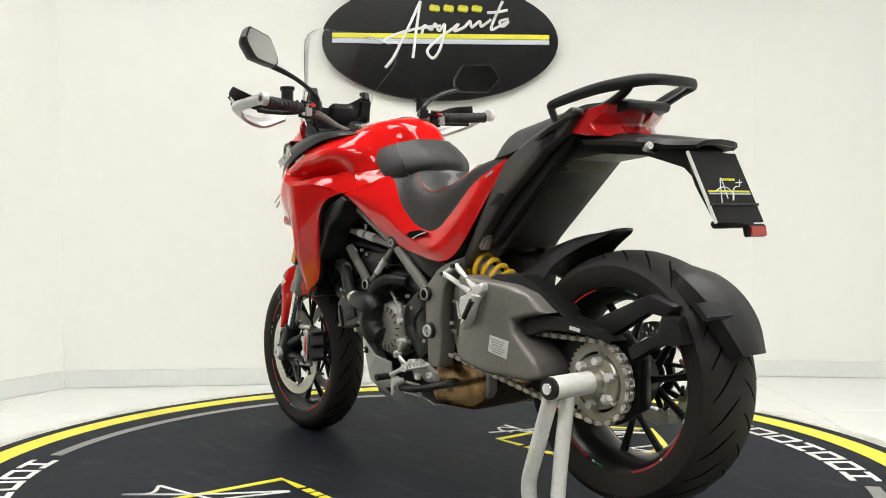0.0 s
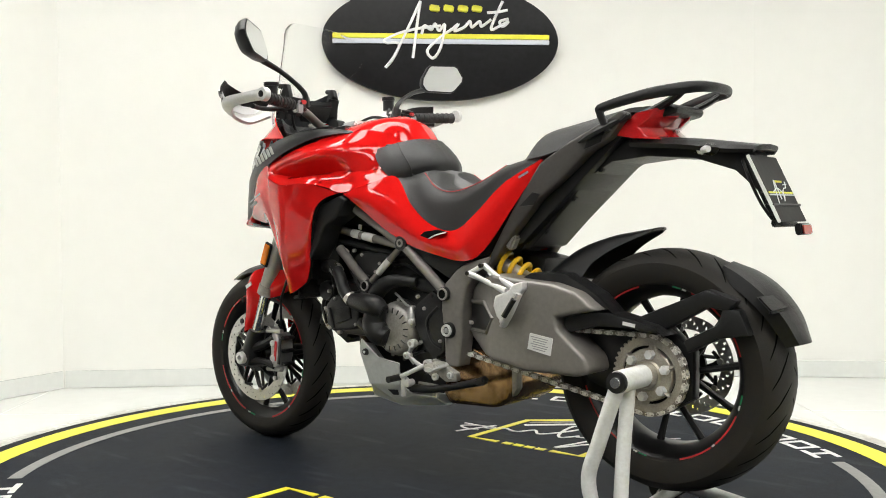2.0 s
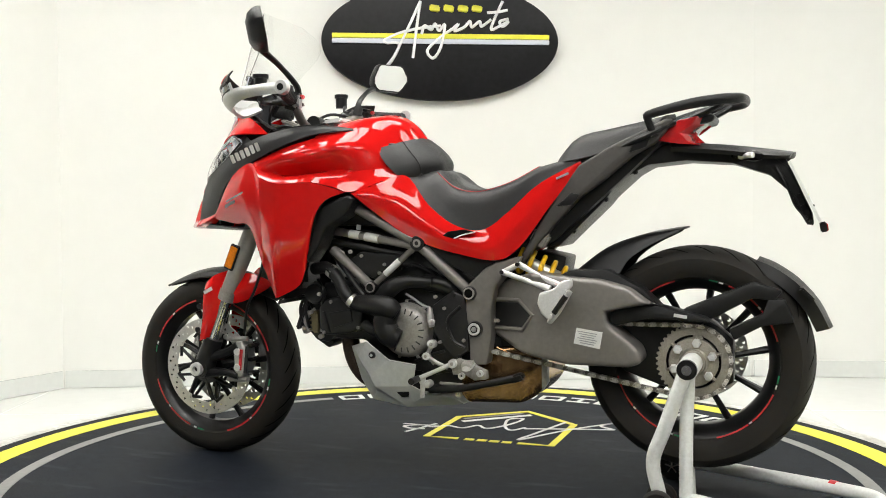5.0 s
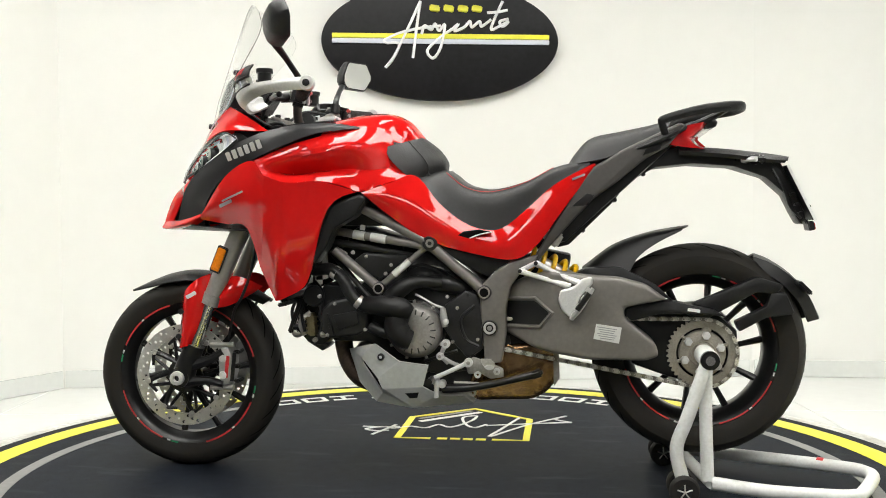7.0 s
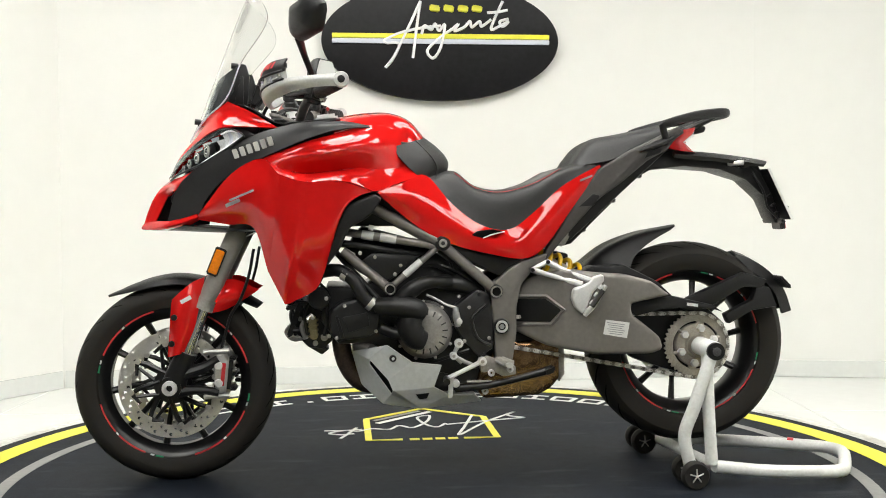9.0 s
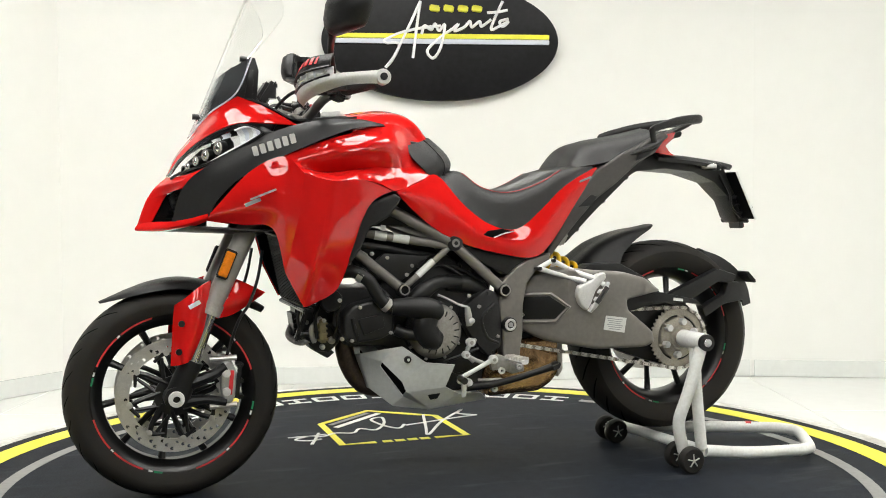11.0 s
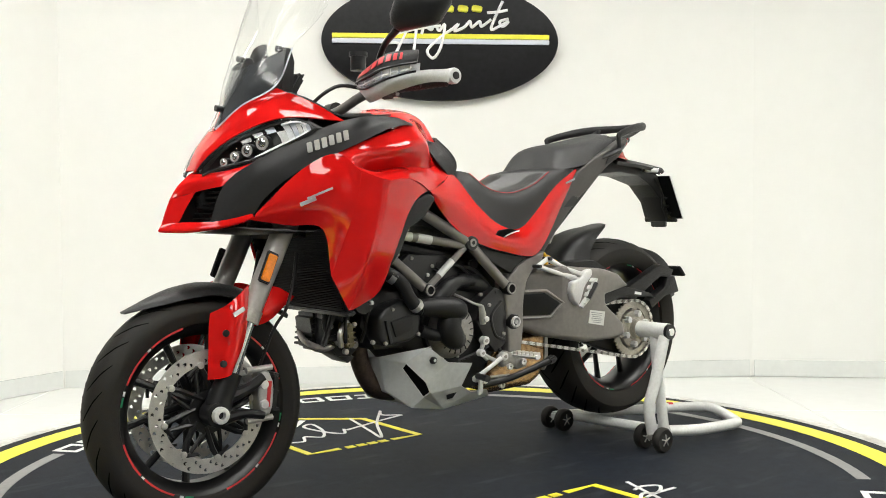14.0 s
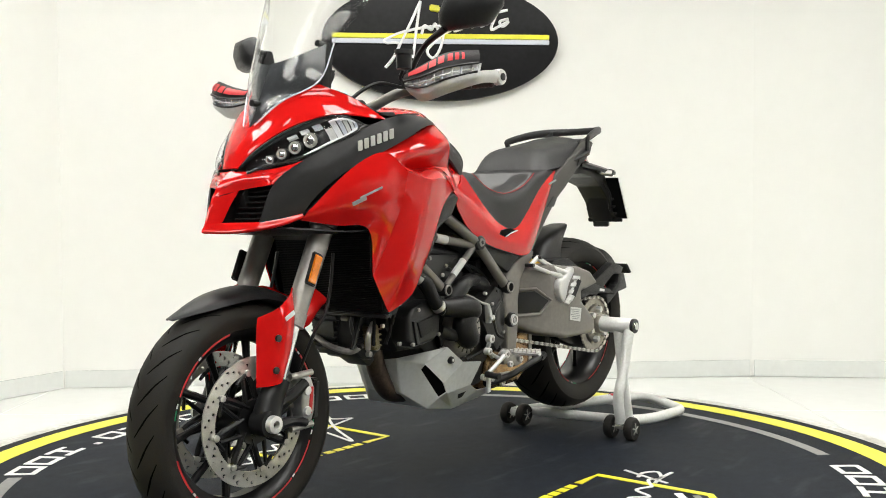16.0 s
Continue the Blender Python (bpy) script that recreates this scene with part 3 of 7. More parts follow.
def front_end():
    fork = part("fork", block((0.09, 0.25, 0.035), pose(*(-0.555, YC, 0.765)) @ pose(0, 0, 0, 0, -25, 0), 0.008), BLACK_S, BIKE, "upside-down fork with grey upper tubes")
    for s in (-1, 1):
        y = YC + s * 0.105
        top, mid, low, ax = (-0.576, 0.793), (-0.698, 0.528), (-0.749, 0.390), FW
        leg = part("fork_leg", tube([(top[0], y, top[1]), (mid[0], y, mid[1])], [0.030, 0.027], 20, 4), FORKG, fork, "bronze-grey fork tube")
        d = Vector((mid[0] - top[0], 0, mid[1] - top[1])).normalized()
        part("collar", tube([Vector((mid[0], y, mid[1])) - d * 0.03, Vector((mid[0], y, mid[1])) + d * 0.004], 0.0305, 20, 2), GUN, leg)
        part("clamp", tube([Vector((top[0], y, top[1])) - d * 0.01, Vector((top[0], y, top[1])) + d * 0.03], 0.036, 20, 2), GUN, leg)
        part("stanchion", rod((mid[0], y, mid[1]), (low[0], y, low[1]), 0.0215, 20), CHROME, leg, "polished fork stanchion")
        bm = bmesh.new()
        tube([(low[0] + 0.004, y, low[1] + 0.008), (-0.772, y - s * 0.004, 0.34), (-0.786, y - s * 0.004, 0.30)], [0.030, 0.033, 0.036], 16, 4, bm)
        lathe([(0.012, -0.028), (0.032, -0.026), (0.034, 0.02), (0.012, 0.022)], (FW[0], y, FW[1]), 24, bm)
        tube([(-0.77, y, 0.33), (-0.70, y, 0.35), (-0.655, y, 0.375)], [0.022, 0.016, 0.014], 10, 3, bm)
        tube([(-0.775, y, 0.28), (-0.71, y, 0.285), (-0.655, y, 0.275)], [0.020, 0.013, 0.012], 10, 3, bm)
        part("axle_clamp", bm, BLACK_S, leg, "black axle clamp")
        part("axle_nut", lathe([(0.010, -0.006), (0.014, -0.006), (0.021, -0.004), (0.022, 0.004), (0.022, 0.02), (0.010, 0.02)], (FW[0], y + s * 0.032 - (0.008 if s > 0 else 0.006), FW[1]), 24, closed=True), SILVER, leg, "bright hollow axle end")
        # caliper, radially mounted behind the leg
        yc = YC + s * 0.078
        bm = bmesh.new()
        prism([(-0.664, 0.388), (-0.640, 0.392), (-0.626, 0.36), (-0.624, 0.31), (-0.638, 0.272), (-0.662, 0.270), (-0.668, 0.30), (-0.671, 0.35)], yc - 0.034, yc + 0.034, 0.009, 3, bm)
        cal = part("caliper", bm, ALLOY, leg, "silver radial brake caliper")
        for z in (0.395, 0.262):
            part("bolt", rod((-0.70, yc - s * -0.02, z), (-0.625, yc + s * 0.02, z + 0.003), 0.008, 10), STEEL, cal)
        part("bar", block((0.011, 0.003, 0.068), pose(-0.642, yc + s * 0.035, 0.33, 0, 6, 0), 0.001), REDST, cal, "red bar")
        for z in (0.356, 0.304):
            part("piston_cover", lathe([(0.004, s * 0.040), (0.011, s * 0.039), (0.0135, s * 0.032)], (-0.655, yc, z), 18), SILVER, cal, "bright piston cover")
        part("recess", block((0.012, 0.004, 0.09), pose(-0.622, yc + s * 0.034, 0.33, 0, 6, 0), 0.001), BLACK_S, cal)
        for dz in (-0.045, 0.0, 0.045):
            part("rib", block((0.02, 0.05, 0.012), pose(-0.615, yc, 0.33 + dz), 0.003), BLACK_S, cal)
        # red leg guard
        yg = YC + s * 0.133
        o = yg - YC
        net = [[((-0.693, 0.619)[0], YC + o * 0.78, (-0.693, 0.619)[1]), ((-0.728, 0.603)[0], YC + o * 0.98, (-0.728, 0.603)[1]), ((-0.766, 0.572)[0], YC + o * 0.92, (-0.766, 0.572)[1]), ((-0.792, 0.550)[0], YC + o * 0.62, (-0.792, 0.550)[1])],
               [((-0.701, 0.547)[0], YC + o * 0.9, (-0.701, 0.547)[1]), ((-0.732, 0.548)[0], YC + o * 1.08, (-0.732, 0.548)[1]), ((-0.766, 0.531)[0], YC + o * 1.02, (-0.766, 0.531)[1]), ((-0.796, 0.516)[0], YC + o * 0.62, (-0.796, 0.516)[1])],
               [((-0.721, 0.471)[0], YC + o * 0.95, (-0.721, 0.471)[1]), ((-0.743, 0.472)[0], YC + o * 1.06, (-0.743, 0.472)[1]), ((-0.772, 0.463)[0], YC + o * 1.0, (-0.772, 0.463)[1]), ((-0.800, 0.453)[0], YC + o * 0.65, (-0.800, 0.453)[1])],
               [((-0.754, 0.397)[0], YC + o * 0.95, (-0.754, 0.397)[1]), ((-0.765, 0.395)[0], YC + o * 1.04, (-0.765, 0.395)[1]), ((-0.784, 0.389)[0], YC + o * 1.0, (-0.784, 0.389)[1]), ((-0.805, 0.381)[0], YC + o * 0.68, (-0.805, 0.381)[1])]]
        gd = part("leg_guard", shell(net, 0.004, False), RED, leg, "glossy red fork leg guard")
        for u in ((-0.792, 0.495), (-0.800, 0.418)):
            part("screw", lathe([(0.003, 0), (0.009, 0.001), (0.009, 0.006), (0.003, 0.007)] if s > 0 else [(0.003, -0.007), (0.009, -0.006), (0.009, -0.001), (0.003, 0)], (u[0] + 0.015, YC + o * 1.03, u[1] + 0.008), 12), BLACK_S, gd)
        part("bar", block((0.034, 0.003, 0.012), pose(-0.742, YC + o * 1.085, 0.555, 0, -28, 0), 0.001), WBAND, gd, "white bar")
        rear = [[((-0.686, 0.594)[0], YC + s * 0.10, (-0.686, 0.594)[1]), ((-0.614, 0.611)[0], YC + s * 0.095, (-0.614, 0.611)[1]), ((-0.537, 0.578)[0], YC + s * 0.07, (-0.537, 0.578)[1])],
                [((-0.686, 0.546)[0], YC + s * 0.118, (-0.686, 0.546)[1]), ((-0.623, 0.560)[0], YC + s * 0.112, (-0.623, 0.560)[1]), ((-0.551, 0.568)[0], YC + s * 0.075, (-0.551, 0.568)[1])],
                [((-0.690, 0.509)[0], YC + s * 0.11, (-0.690, 0.509)[1]), ((-0.632, 0.521)[0], YC + s * 0.10, (-0.632, 0.521)[1]), ((-0.570, 0.555)[0], YC + s * 0.075, (-0.570, 0.555)[1])]]
        part("rear_guard", shell(rear, 0.004, False), RED, leg, "red rear wing of the leg guard")
        rf = part("reflector_holder", block((0.034, 0.010, 0.085), pose((-0.654, 0.664)[0], y + s * 0.033, (-0.654, 0.664)[1], 0, 22, 0), 0.003), BLACK, leg)
        part("reflector", block((0.026, 0.006, 0.072), pose((-0.654, 0.664)[0], y + s * 0.039, (-0.654, 0.664)[1], 0, 22, 0), 0.002), ORANGE, rf, "amber side reflector")
        part("brake_hose", tube([(-0.55, y, 0.70), (-0.565, y + s * 0.005, 0.62), (-0.59, y + s * 0.01, 0.55), (-0.62, y, 0.50), (-0.65, yc, 0.40)], 0.0045, 8, 5), BLACK_S, leg)
    # front mudguard over the tyre
    net = []
    for a, r, w in ((127, 0.331, 0.012), (120, 0.324, 0.030), (112, 0.322, 0.05), (100, 0.325, 0.068), (86, 0.330, 0.074), (70, 0.332, 0.074), (54, 0.338, 0.064), (42, 0.352, 0.045)):
        row = []
        for k in (-1, -0.7, 0, 0.7, 1):
            rr = r - 0.030 * abs(k) ** 3 * (w / 0.074)
            p = polar(FW, rr, a)
            row.append((p[0], YC + k * w, p[1]))
        net.append(row)
    part("front_mudguard", shell(net, 0.004, False), BLACK, BIKE, "black plastic front mudguard")


front_end()


def bodywork():
    # red nose between windscreen and headlights
    nose = [[(-0.803, YC, 0.915), (-0.778, YC, 0.968), (-0.740, YC, 1.016), (-0.687, -0.051, 1.084), (-0.618, -0.112, 1.130)],
            [(-0.803, 0.000, 0.915), (-0.775, -0.020, 0.966), (-0.730, -0.050, 1.016), (-0.658, -0.112, 1.072), (-0.545, -0.168, 1.094)],
            [(-0.802, -0.012, 0.915), (-0.767, -0.043, 0.964), (-0.709, -0.093, 1.014), (-0.620, -0.168, 1.052), (-0.468, -0.205, 1.046)]]
    part("nose_fairing", shell(nose), RED, BIKE, "glossy red nose above the headlights")
    part("nose_core", prism([(-0.770, 0.900), (-0.740, 0.945), (-0.690, 0.980), (-0.600, 0.990), (-0.600, 0.800), (-0.780, 0.790), (-0.800, 0.850)], YC - 0.045, YC + 0.045, 0.01), BLACK, BIKE)
    # headlights
    hl_in = [[(-0.800, -0.015, 0.914), (-0.767, -0.045, 0.962), (-0.709, -0.095, 1.011), (-0.640, -0.148, 1.045), (-0.600, -0.188, 1.044), (-0.566, -0.214, 1.026)],
             [(-0.799, -0.032, 0.908), (-0.766, -0.075, 0.942), (-0.710, -0.125, 0.980), (-0.635, -0.172, 1.016), (-0.596, -0.199, 1.025), (-0.565, -0.215, 1.025)],
             [(-0.795, -0.038, 0.902), (-0.762, -0.084, 0.921), (-0.700, -0.140, 0.940), (-0.622, -0.182, 0.982), (-0.590, -0.202, 1.002), (-0.562, -0.214, 1.022)]]
    heads = halves("headlight", [[(x + 0.034, y + 0.014, z) for x, y, z in r] for r in hl_in], 0.003, BLACK_S, BIKE, "dark headlight housing with clear lens")
    for s in (-1, 1):
        head = heads[(s + 1) // 2]
        hn = hl_in if s < 0 else flip(hl_in)
        into = Vector((0.016, -s * 0.008, 0))
        part("lens", shell([[(x - 0.002, y + s * 0.003, z) for x, y, z in r] for r in hn], 0.0015, False), LENS, head, "clear headlight lens").visible_shadow = False
        # black bezel below the red nose edge, deepest over the middle
        brow = [[point_on(hn, u, v * (1 - 0.9 * abs(u - 0.5))) + into * 0.25 for u in (0.02, 0.2, 0.4, 0.6, 0.8, 0.97)] for v in (0.02, 0.10, 0.20)]
        part("bezel", shell(brow, 0.003, False, 3, 3), BLACK_S, head, "black upper bezel")
        for u, v, r in ((0.20, 0.66, 0.0085), (0.28, 0.64, 0.0105), (0.37, 0.62, 0.0125), (0.46, 0.60, 0.0145)):
            p = point_on(hn, u, v) + into
            bm = bmesh.new()
            bmesh.ops.create_uvsphere(bm, u_segments=16, v_segments=10, radius=r)
            bmesh.ops.transform(bm, matrix=Matrix.Translation(p), verts=bm.verts[:])
            pr = part("projector", bm, CHROME, head, "bright projector lamp")
            d = Vector((-0.90, s * 0.43, 0.02))
            part("ring", tube([p + d * (r * 0.25), p + d * (r * 0.6)], r * 1.25, 18, 1), GUN, pr, "grey projector ring")
            part("base", tube([p - d * 0.014, p + d * (r * 0.2)], r * 1.4, 14, 1), BLACK_S, pr)
        # stepped reflector blades in the outer half; whites and greys paint chrome's reflections
        for k, (u, v0, v1, w) in enumerate(((0.36, 0.22, 0.40, 0.03), (0.43, 0.20, 0.38, 0.03), (0.50, 0.18, 0.42, 0.03), (0.55, 0.46, 0.88, 0.030), (0.60, 0.18, 0.86, 0.028), (0.66, 0.16, 0.84, 0.028), (0.72, 0.15, 0.82, 0.026), (0.78, 0.15, 0.80, 0.026), (0.83, 0.18, 0.76, 0.022))):
            bm = bmesh.new()
            e0, e1 = point_on(hn, u, v0) + into * 0.45, point_on(hn, u, v1) + into * 0.45
            f0, f1 = point_on(hn, u + w * 1.5, v0) + into * 0.95, point_on(hn, u + w * 1.5, v1) + into * 0.95
            mids = [(e0 + e1) / 2 + into * 0.3, (f0 + f1) / 2 + into * 0.1]
            va = [bm.verts.new(q) for q in (e0, mids[0], e1)]
            vb = [bm.verts.new(q) for q in (f0, mids[1], f1)]
            for i in (0, 1):
                bm.faces.new((va[i], va[i + 1], vb[i + 1], vb[i]))
            bmesh.ops.solidify(bm, geom=bm.faces[:], thickness=0.002)
            part("reflector", bm, (SILVER, SIGNW, SIGNG)[k % 3], head, "stepped reflector with bright reflections painted in", 20)
        part("light_blade", tube([point_on(hn, u, v) + into * 0.35 for u, v in ((0.40, 0.93), (0.52, 0.90), (0.64, 0.90), (0.78, 0.86), (0.86, 0.78))], 0.0032, 6, 4), SIGNW, head, "pale daytime light strip")
        part("light_blade", tube([point_on(hn, u, v) + into * 0.35 for u, v in ((0.60, 0.26), (0.70, 0.19), (0.80, 0.17), (0.86, 0.30))], 0.0028, 6, 4), SIGNW, head, "pale daytime light strip")
        part("gasket", tube([point_on(hn, u, 0.985) + into * 0.05 for u in (0.0, 0.15, 0.3, 0.45, 0.6, 0.75, 0.9, 1.0)], 0.0035, 6, 4), BLACK_S, head, "black lower gasket")
        part("gasket", tube([point_on(hn, u, 0.015) + into * 0.05 for u in (0.0, 0.15, 0.3, 0.45, 0.6, 0.75, 0.9, 1.0)], 0.0025, 6, 4), BLACK_S, head)
    # beak: upper panel under the headlights, blade before the intakes, lower lip
    upper = [[(-0.803, YC, 0.908), (-0.785, -0.040, 0.907), (-0.748, -0.095, 0.915), (-0.701, -0.145, 0.934)],
             [(-0.838, YC, 0.876), (-0.806, -0.032, 0.884), (-0.772, -0.088, 0.895), (-0.732, -0.126, 0.907)],
             [(-0.860, YC, 0.842), (-0.806, -0.022, 0.860), (-0.778, -0.092, 0.872), (-0.764, -0.104, 0.876)]]
    part("beak", shell(upper), RED, BIKE, "glossy red beak under the headlights")
    blade = [[(-0.860, YC, 0.842), (-0.834, -0.006, 0.850), (-0.806, -0.022, 0.860)],
             [(-0.876, YC, 0.800), (-0.852, 0.000, 0.808), (-0.826, -0.012, 0.822)],
             [(-0.889, YC, 0.757), (-0.868, 0.002, 0.766), (-0.845, -0.008, 0.785)]]
    part("beak_blade", shell(blade), RED, BIKE, "red blade between the air intakes")
    lip = [[(-0.884, YC, 0.776), (-0.845, -0.022, 0.782), (-0.800, -0.079, 0.783), (-0.752, -0.112, 0.791), (-0.706, -0.137, 0.804)],
           [(-0.889, YC, 0.757), (-0.850, -0.034, 0.757), (-0.802, -0.086, 0.764), (-0.752, -0.118, 0.776), (-0.703, -0.141, 0.794)],
           [(-0.83, YC, 0.754), (-0.80, -0.020, 0.754), (-0.77, -0.060, 0.760), (-0.73, -0.095, 0.772), (-0.695, -0.120, 0.790)]]
    # added dark plate; keeps the white wall from showing through the intakes
    part("beak_fill", prism([(-0.848, 0.790), (-0.815, 0.855), (-0.760, 0.872), (-0.735, 0.860), (-0.735, 0.762), (-0.835, 0.760)], YC - 0.007, YC + 0.007, 0.002), FINS, BIKE, "dark fill added to close the view through the intakes")
    part("beak_lip", shell(lip), RED, BIKE, "red lower lip of the beak")
    part("beak_floor", shell([[(-0.82, YC, 0.758), (-0.80, -0.045, 0.760), (-0.75, -0.10, 0.772)], [(-0.62, YC, 0.750), (-0.60, -0.10, 0.754), (-0.58, -0.17, 0.760)], [(-0.50, YC, 0.76), (-0.50, -0.10, 0.76), (-0.50, -0.19, 0.765)]], 0.004), BLACK, BIKE)
    bm = bmesh.new()
    for s in (-1, 1):
        for k in range(6):
            z = 0.790 + k * 0.0135
            tube([(-0.806 + k * 0.005, YC + s * 0.022, z), (-0.776, YC + s * 0.075, z), (-0.748, YC + s * 0.118, z + 0.004)], 0.0035, 6, 3, bm)
        back = [[(x + 0.030, YC + s * (y - 0.006), z) for x, y in ((-0.806, 0.016), (-0.775, 0.075), (-0.735, 0.125))] for z in (0.770, 0.82, 0.872)]
        surface(bm, back, 2, 2)
    part("intake_grille", bm, FINS, BIKE, "black slatted air intake")
    # anthracite cowl bands
    cowl = [[(-0.798, -0.085, 0.783), (-0.766, -0.105, 0.878), (-0.696, -0.150, 0.940), (-0.553, -0.205, 1.018), (-0.423, -0.200, 1.059), (-0.295, -0.175, 1.070), (-0.206, -0.150, 1.059)],
            [(-0.755, -0.105, 0.783), (-0.724, -0.135, 0.861), (-0.652, -0.180, 0.925), (-0.513, -0.228, 0.999), (-0.382, -0.220, 1.046), (-0.276, -0.190, 1.061), (-0.206, -0.152, 1.056)],
            [(-0.706, -0.125, 0.787), (-0.675, -0.158, 0.848), (-0.604, -0.203, 0.914), (-0.468, -0.240, 0.980), (-0.338, -0.222, 1.032), (-0.260, -0.192, 1.049), (-0.204, -0.156, 1.054)]]
    cws = halves("cowl_band", cowl, 0.004, COWL, BIKE, "matt anthracite cowl band")
    for s in (-1, 1):
        for i in range(6):
            f = i / 5
            q = Vector((-0.586, -0.221, 0.972)).lerp(Vector((-0.488, -0.240, 1.006)), f)
            part("bar", block((0.015, 0.003, 0.027), pose(q.x, q.y if s < 0 else 2 * YC - q.y, q.z, s * -16, -14, s * 11), 0.003), WBAND, cws[(s + 1) // 2], "white slanted bar")
    # lower side fairing
    side = [[(-0.699, -0.145, 0.805), (-0.701, -0.144, 0.800), (-0.702, -0.140, 0.793), (-0.706, -0.132, 0.787)],
            [(-0.603, -0.205, 0.914), (-0.602, -0.212, 0.867), (-0.606, -0.198, 0.818), (-0.614, -0.165, 0.773)],
            [(-0.514, -0.237, 0.958), (-0.517, -0.252, 0.882), (-0.523, -0.240, 0.817), (-0.539, -0.205, 0.762)],
            [(-0.463, -0.274, 0.911), (-0.471, -0.258, 0.825), (-0.486, -0.222, 0.728), (-0.502, -0.186, 0.639)],
            [(-0.413, -0.286, 0.895), (-0.421, -0.270, 0.785), (-0.441, -0.246, 0.669), (-0.466, -0.194, 0.567)],
            [(-0.393, -0.288, 0.891), (-0.402, -0.272, 0.785), (-0.421, -0.248, 0.669), (-0.454, -0.197, 0.544)],
            [(-0.372, -0.286, 0.891), (-0.381, -0.270, 0.785), (-0.399, -0.246, 0.672), (-0.432, -0.200, 0.551)],
            [(-0.301, -0.266, 0.895), (-0.313, -0.256, 0.809), (-0.329, -0.236, 0.703), (-0.367, -0.205, 0.586)],
            [(-0.200, -0.218, 0.867), (-0.253, -0.240, 0.846), (-0.295, -0.240, 0.797), (-0.339, -0.216, 0.641)]]
    fairs = halves("side_fairing", side[:4], 0.004, RED, BIKE, "glossy red side fairing")
    halves("fairing_edge", side[3:6], 0.004, RED, BIKE, "glossy red leading facet of the side fairing")
    halves("fairing_rear", side[5:], 0.004, RED, BIKE, "glossy red rear half of the side fairing")
    # added black sheet that makes the fairing's inside look dark
    halves("fairing_liner", [[(x + 0.004, y + 0.010, z + 0.002) for x, y, z in r] for r in side], 0.003, FINS, BIKE, "black sheet added inside the side fairing to darken it")
    for s in (-1, 1):
        part("bar", block((0.075, 0.003, 0.0055), pose((-0.569, 0.855)[0], -0.242 if s < 0 else 2 * YC + 0.242, (-0.569, 0.855)[1], 0, -22, s * 12), 0.001), GBAR, fairs[(s + 1) // 2], "small grey bar")
        part("bar", block((0.045, 0.003, 0.010), pose((-0.595, 0.838)[0], -0.226 if s < 0 else 2 * YC + 0.226, (-0.597, 0.834)[1], 0, -22, s * 14), 0.001), GBAR, fairs[(s + 1) // 2], "small grey bar")
    # tank with scooped flanks
    flank_in = [[(-0.508, -0.230, 0.960), (-0.492, -0.245, 0.945), (-0.481, -0.258, 0.933), (-0.466, -0.274, 0.914)],
                [(-0.402, -0.226, 1.002), (-0.401, -0.240, 0.970), (-0.398, -0.246, 0.930), (-0.393, -0.262, 0.895)],
                [(-0.316, -0.205, 1.029), (-0.313, -0.232, 0.986), (-0.307, -0.240, 0.942), (-0.300, -0.248, 0.899)],
                [(-0.246, -0.168, 1.051), (-0.242, -0.212, 1.004), (-0.239, -0.228, 0.946), (-0.237, -0.234, 0.894)],
                [(-0.191, -0.138, 1.063), (-0.182, -0.182, 1.005), (-0.181, -0.208, 0.939), (-0.187, -0.216, 0.875)],
                [(-0.135, -0.100, 1.055), (-0.125, -0.120, 0.998), (-0.119, -0.150, 0.941), (-0.114, -0.176, 0.895)],
                [(-0.089, -0.068, 1.033), (-0.081, -0.090, 0.989), (-0.067, -0.108, 0.951), (-0.046, -0.130, 0.918)],
                [(-0.052, -0.070, 0.990), (-0.050, -0.082, 0.969), (-0.044, -0.100, 0.940), (-0.033, -0.120, 0.912)]]
    deep = (0.0, 0.034, 0.046, 0.040, 0.026, 0.010, 0.0, 0.0)
    scoop = [[r[0], (r[1][0], r[1][1] - 0.4 * d, r[1][2] - 0.2 * d), (r[2][0], r[2][1] + d, r[2][2] - 0.3 * d)] for r, d in zip(flank_in, deep)]
    halves("tank_side", scoop, 0.004, RED, BIKE, "glossy red scooped tank side")
    foot = [flank_in[0][3], (-0.393, -0.287, 0.892), (-0.301, -0.266, 0.896), (-0.240, -0.240, 0.884), (-0.190, -0.217, 0.867)] + [r[3] for r in flank_in[5:]]
    halves("tank_ledge", [[a[2], tuple((Vector(a[2]) * 0.4 + Vector(f) * 0.6) + Vector((0, 0, 0.25 * d))), f] for a, f, d in zip(scoop, foot, deep)], 0.004, RED, BIKE, "glossy red ledge under the tank scoop")
    tank = [[(-0.314, 0.015, 1.093), (-0.311, -0.070, 1.078), (-0.311, -0.203, 1.034)],
            [(-0.279, 0.015, 1.102), (-0.269, -0.080, 1.086), (-0.246, -0.168, 1.051)],
            [(-0.212, 0.015, 1.112), (-0.205, -0.072, 1.096), (-0.191, -0.138, 1.063)],
            [(-0.142, 0.015, 1.112), (-0.137, -0.056, 1.096), (-0.135, -0.100, 1.055)],
            [(-0.082, 0.015, 1.089), (-0.083, -0.045, 1.073), (-0.089, -0.068, 1.033)],
            [(-0.033, 0.015, 1.036), (-0.039, -0.040, 1.023), (-0.052, -0.070, 0.990)]]
    part("tank", shell(tank), RED, BIKE, "glossy red fuel tank")
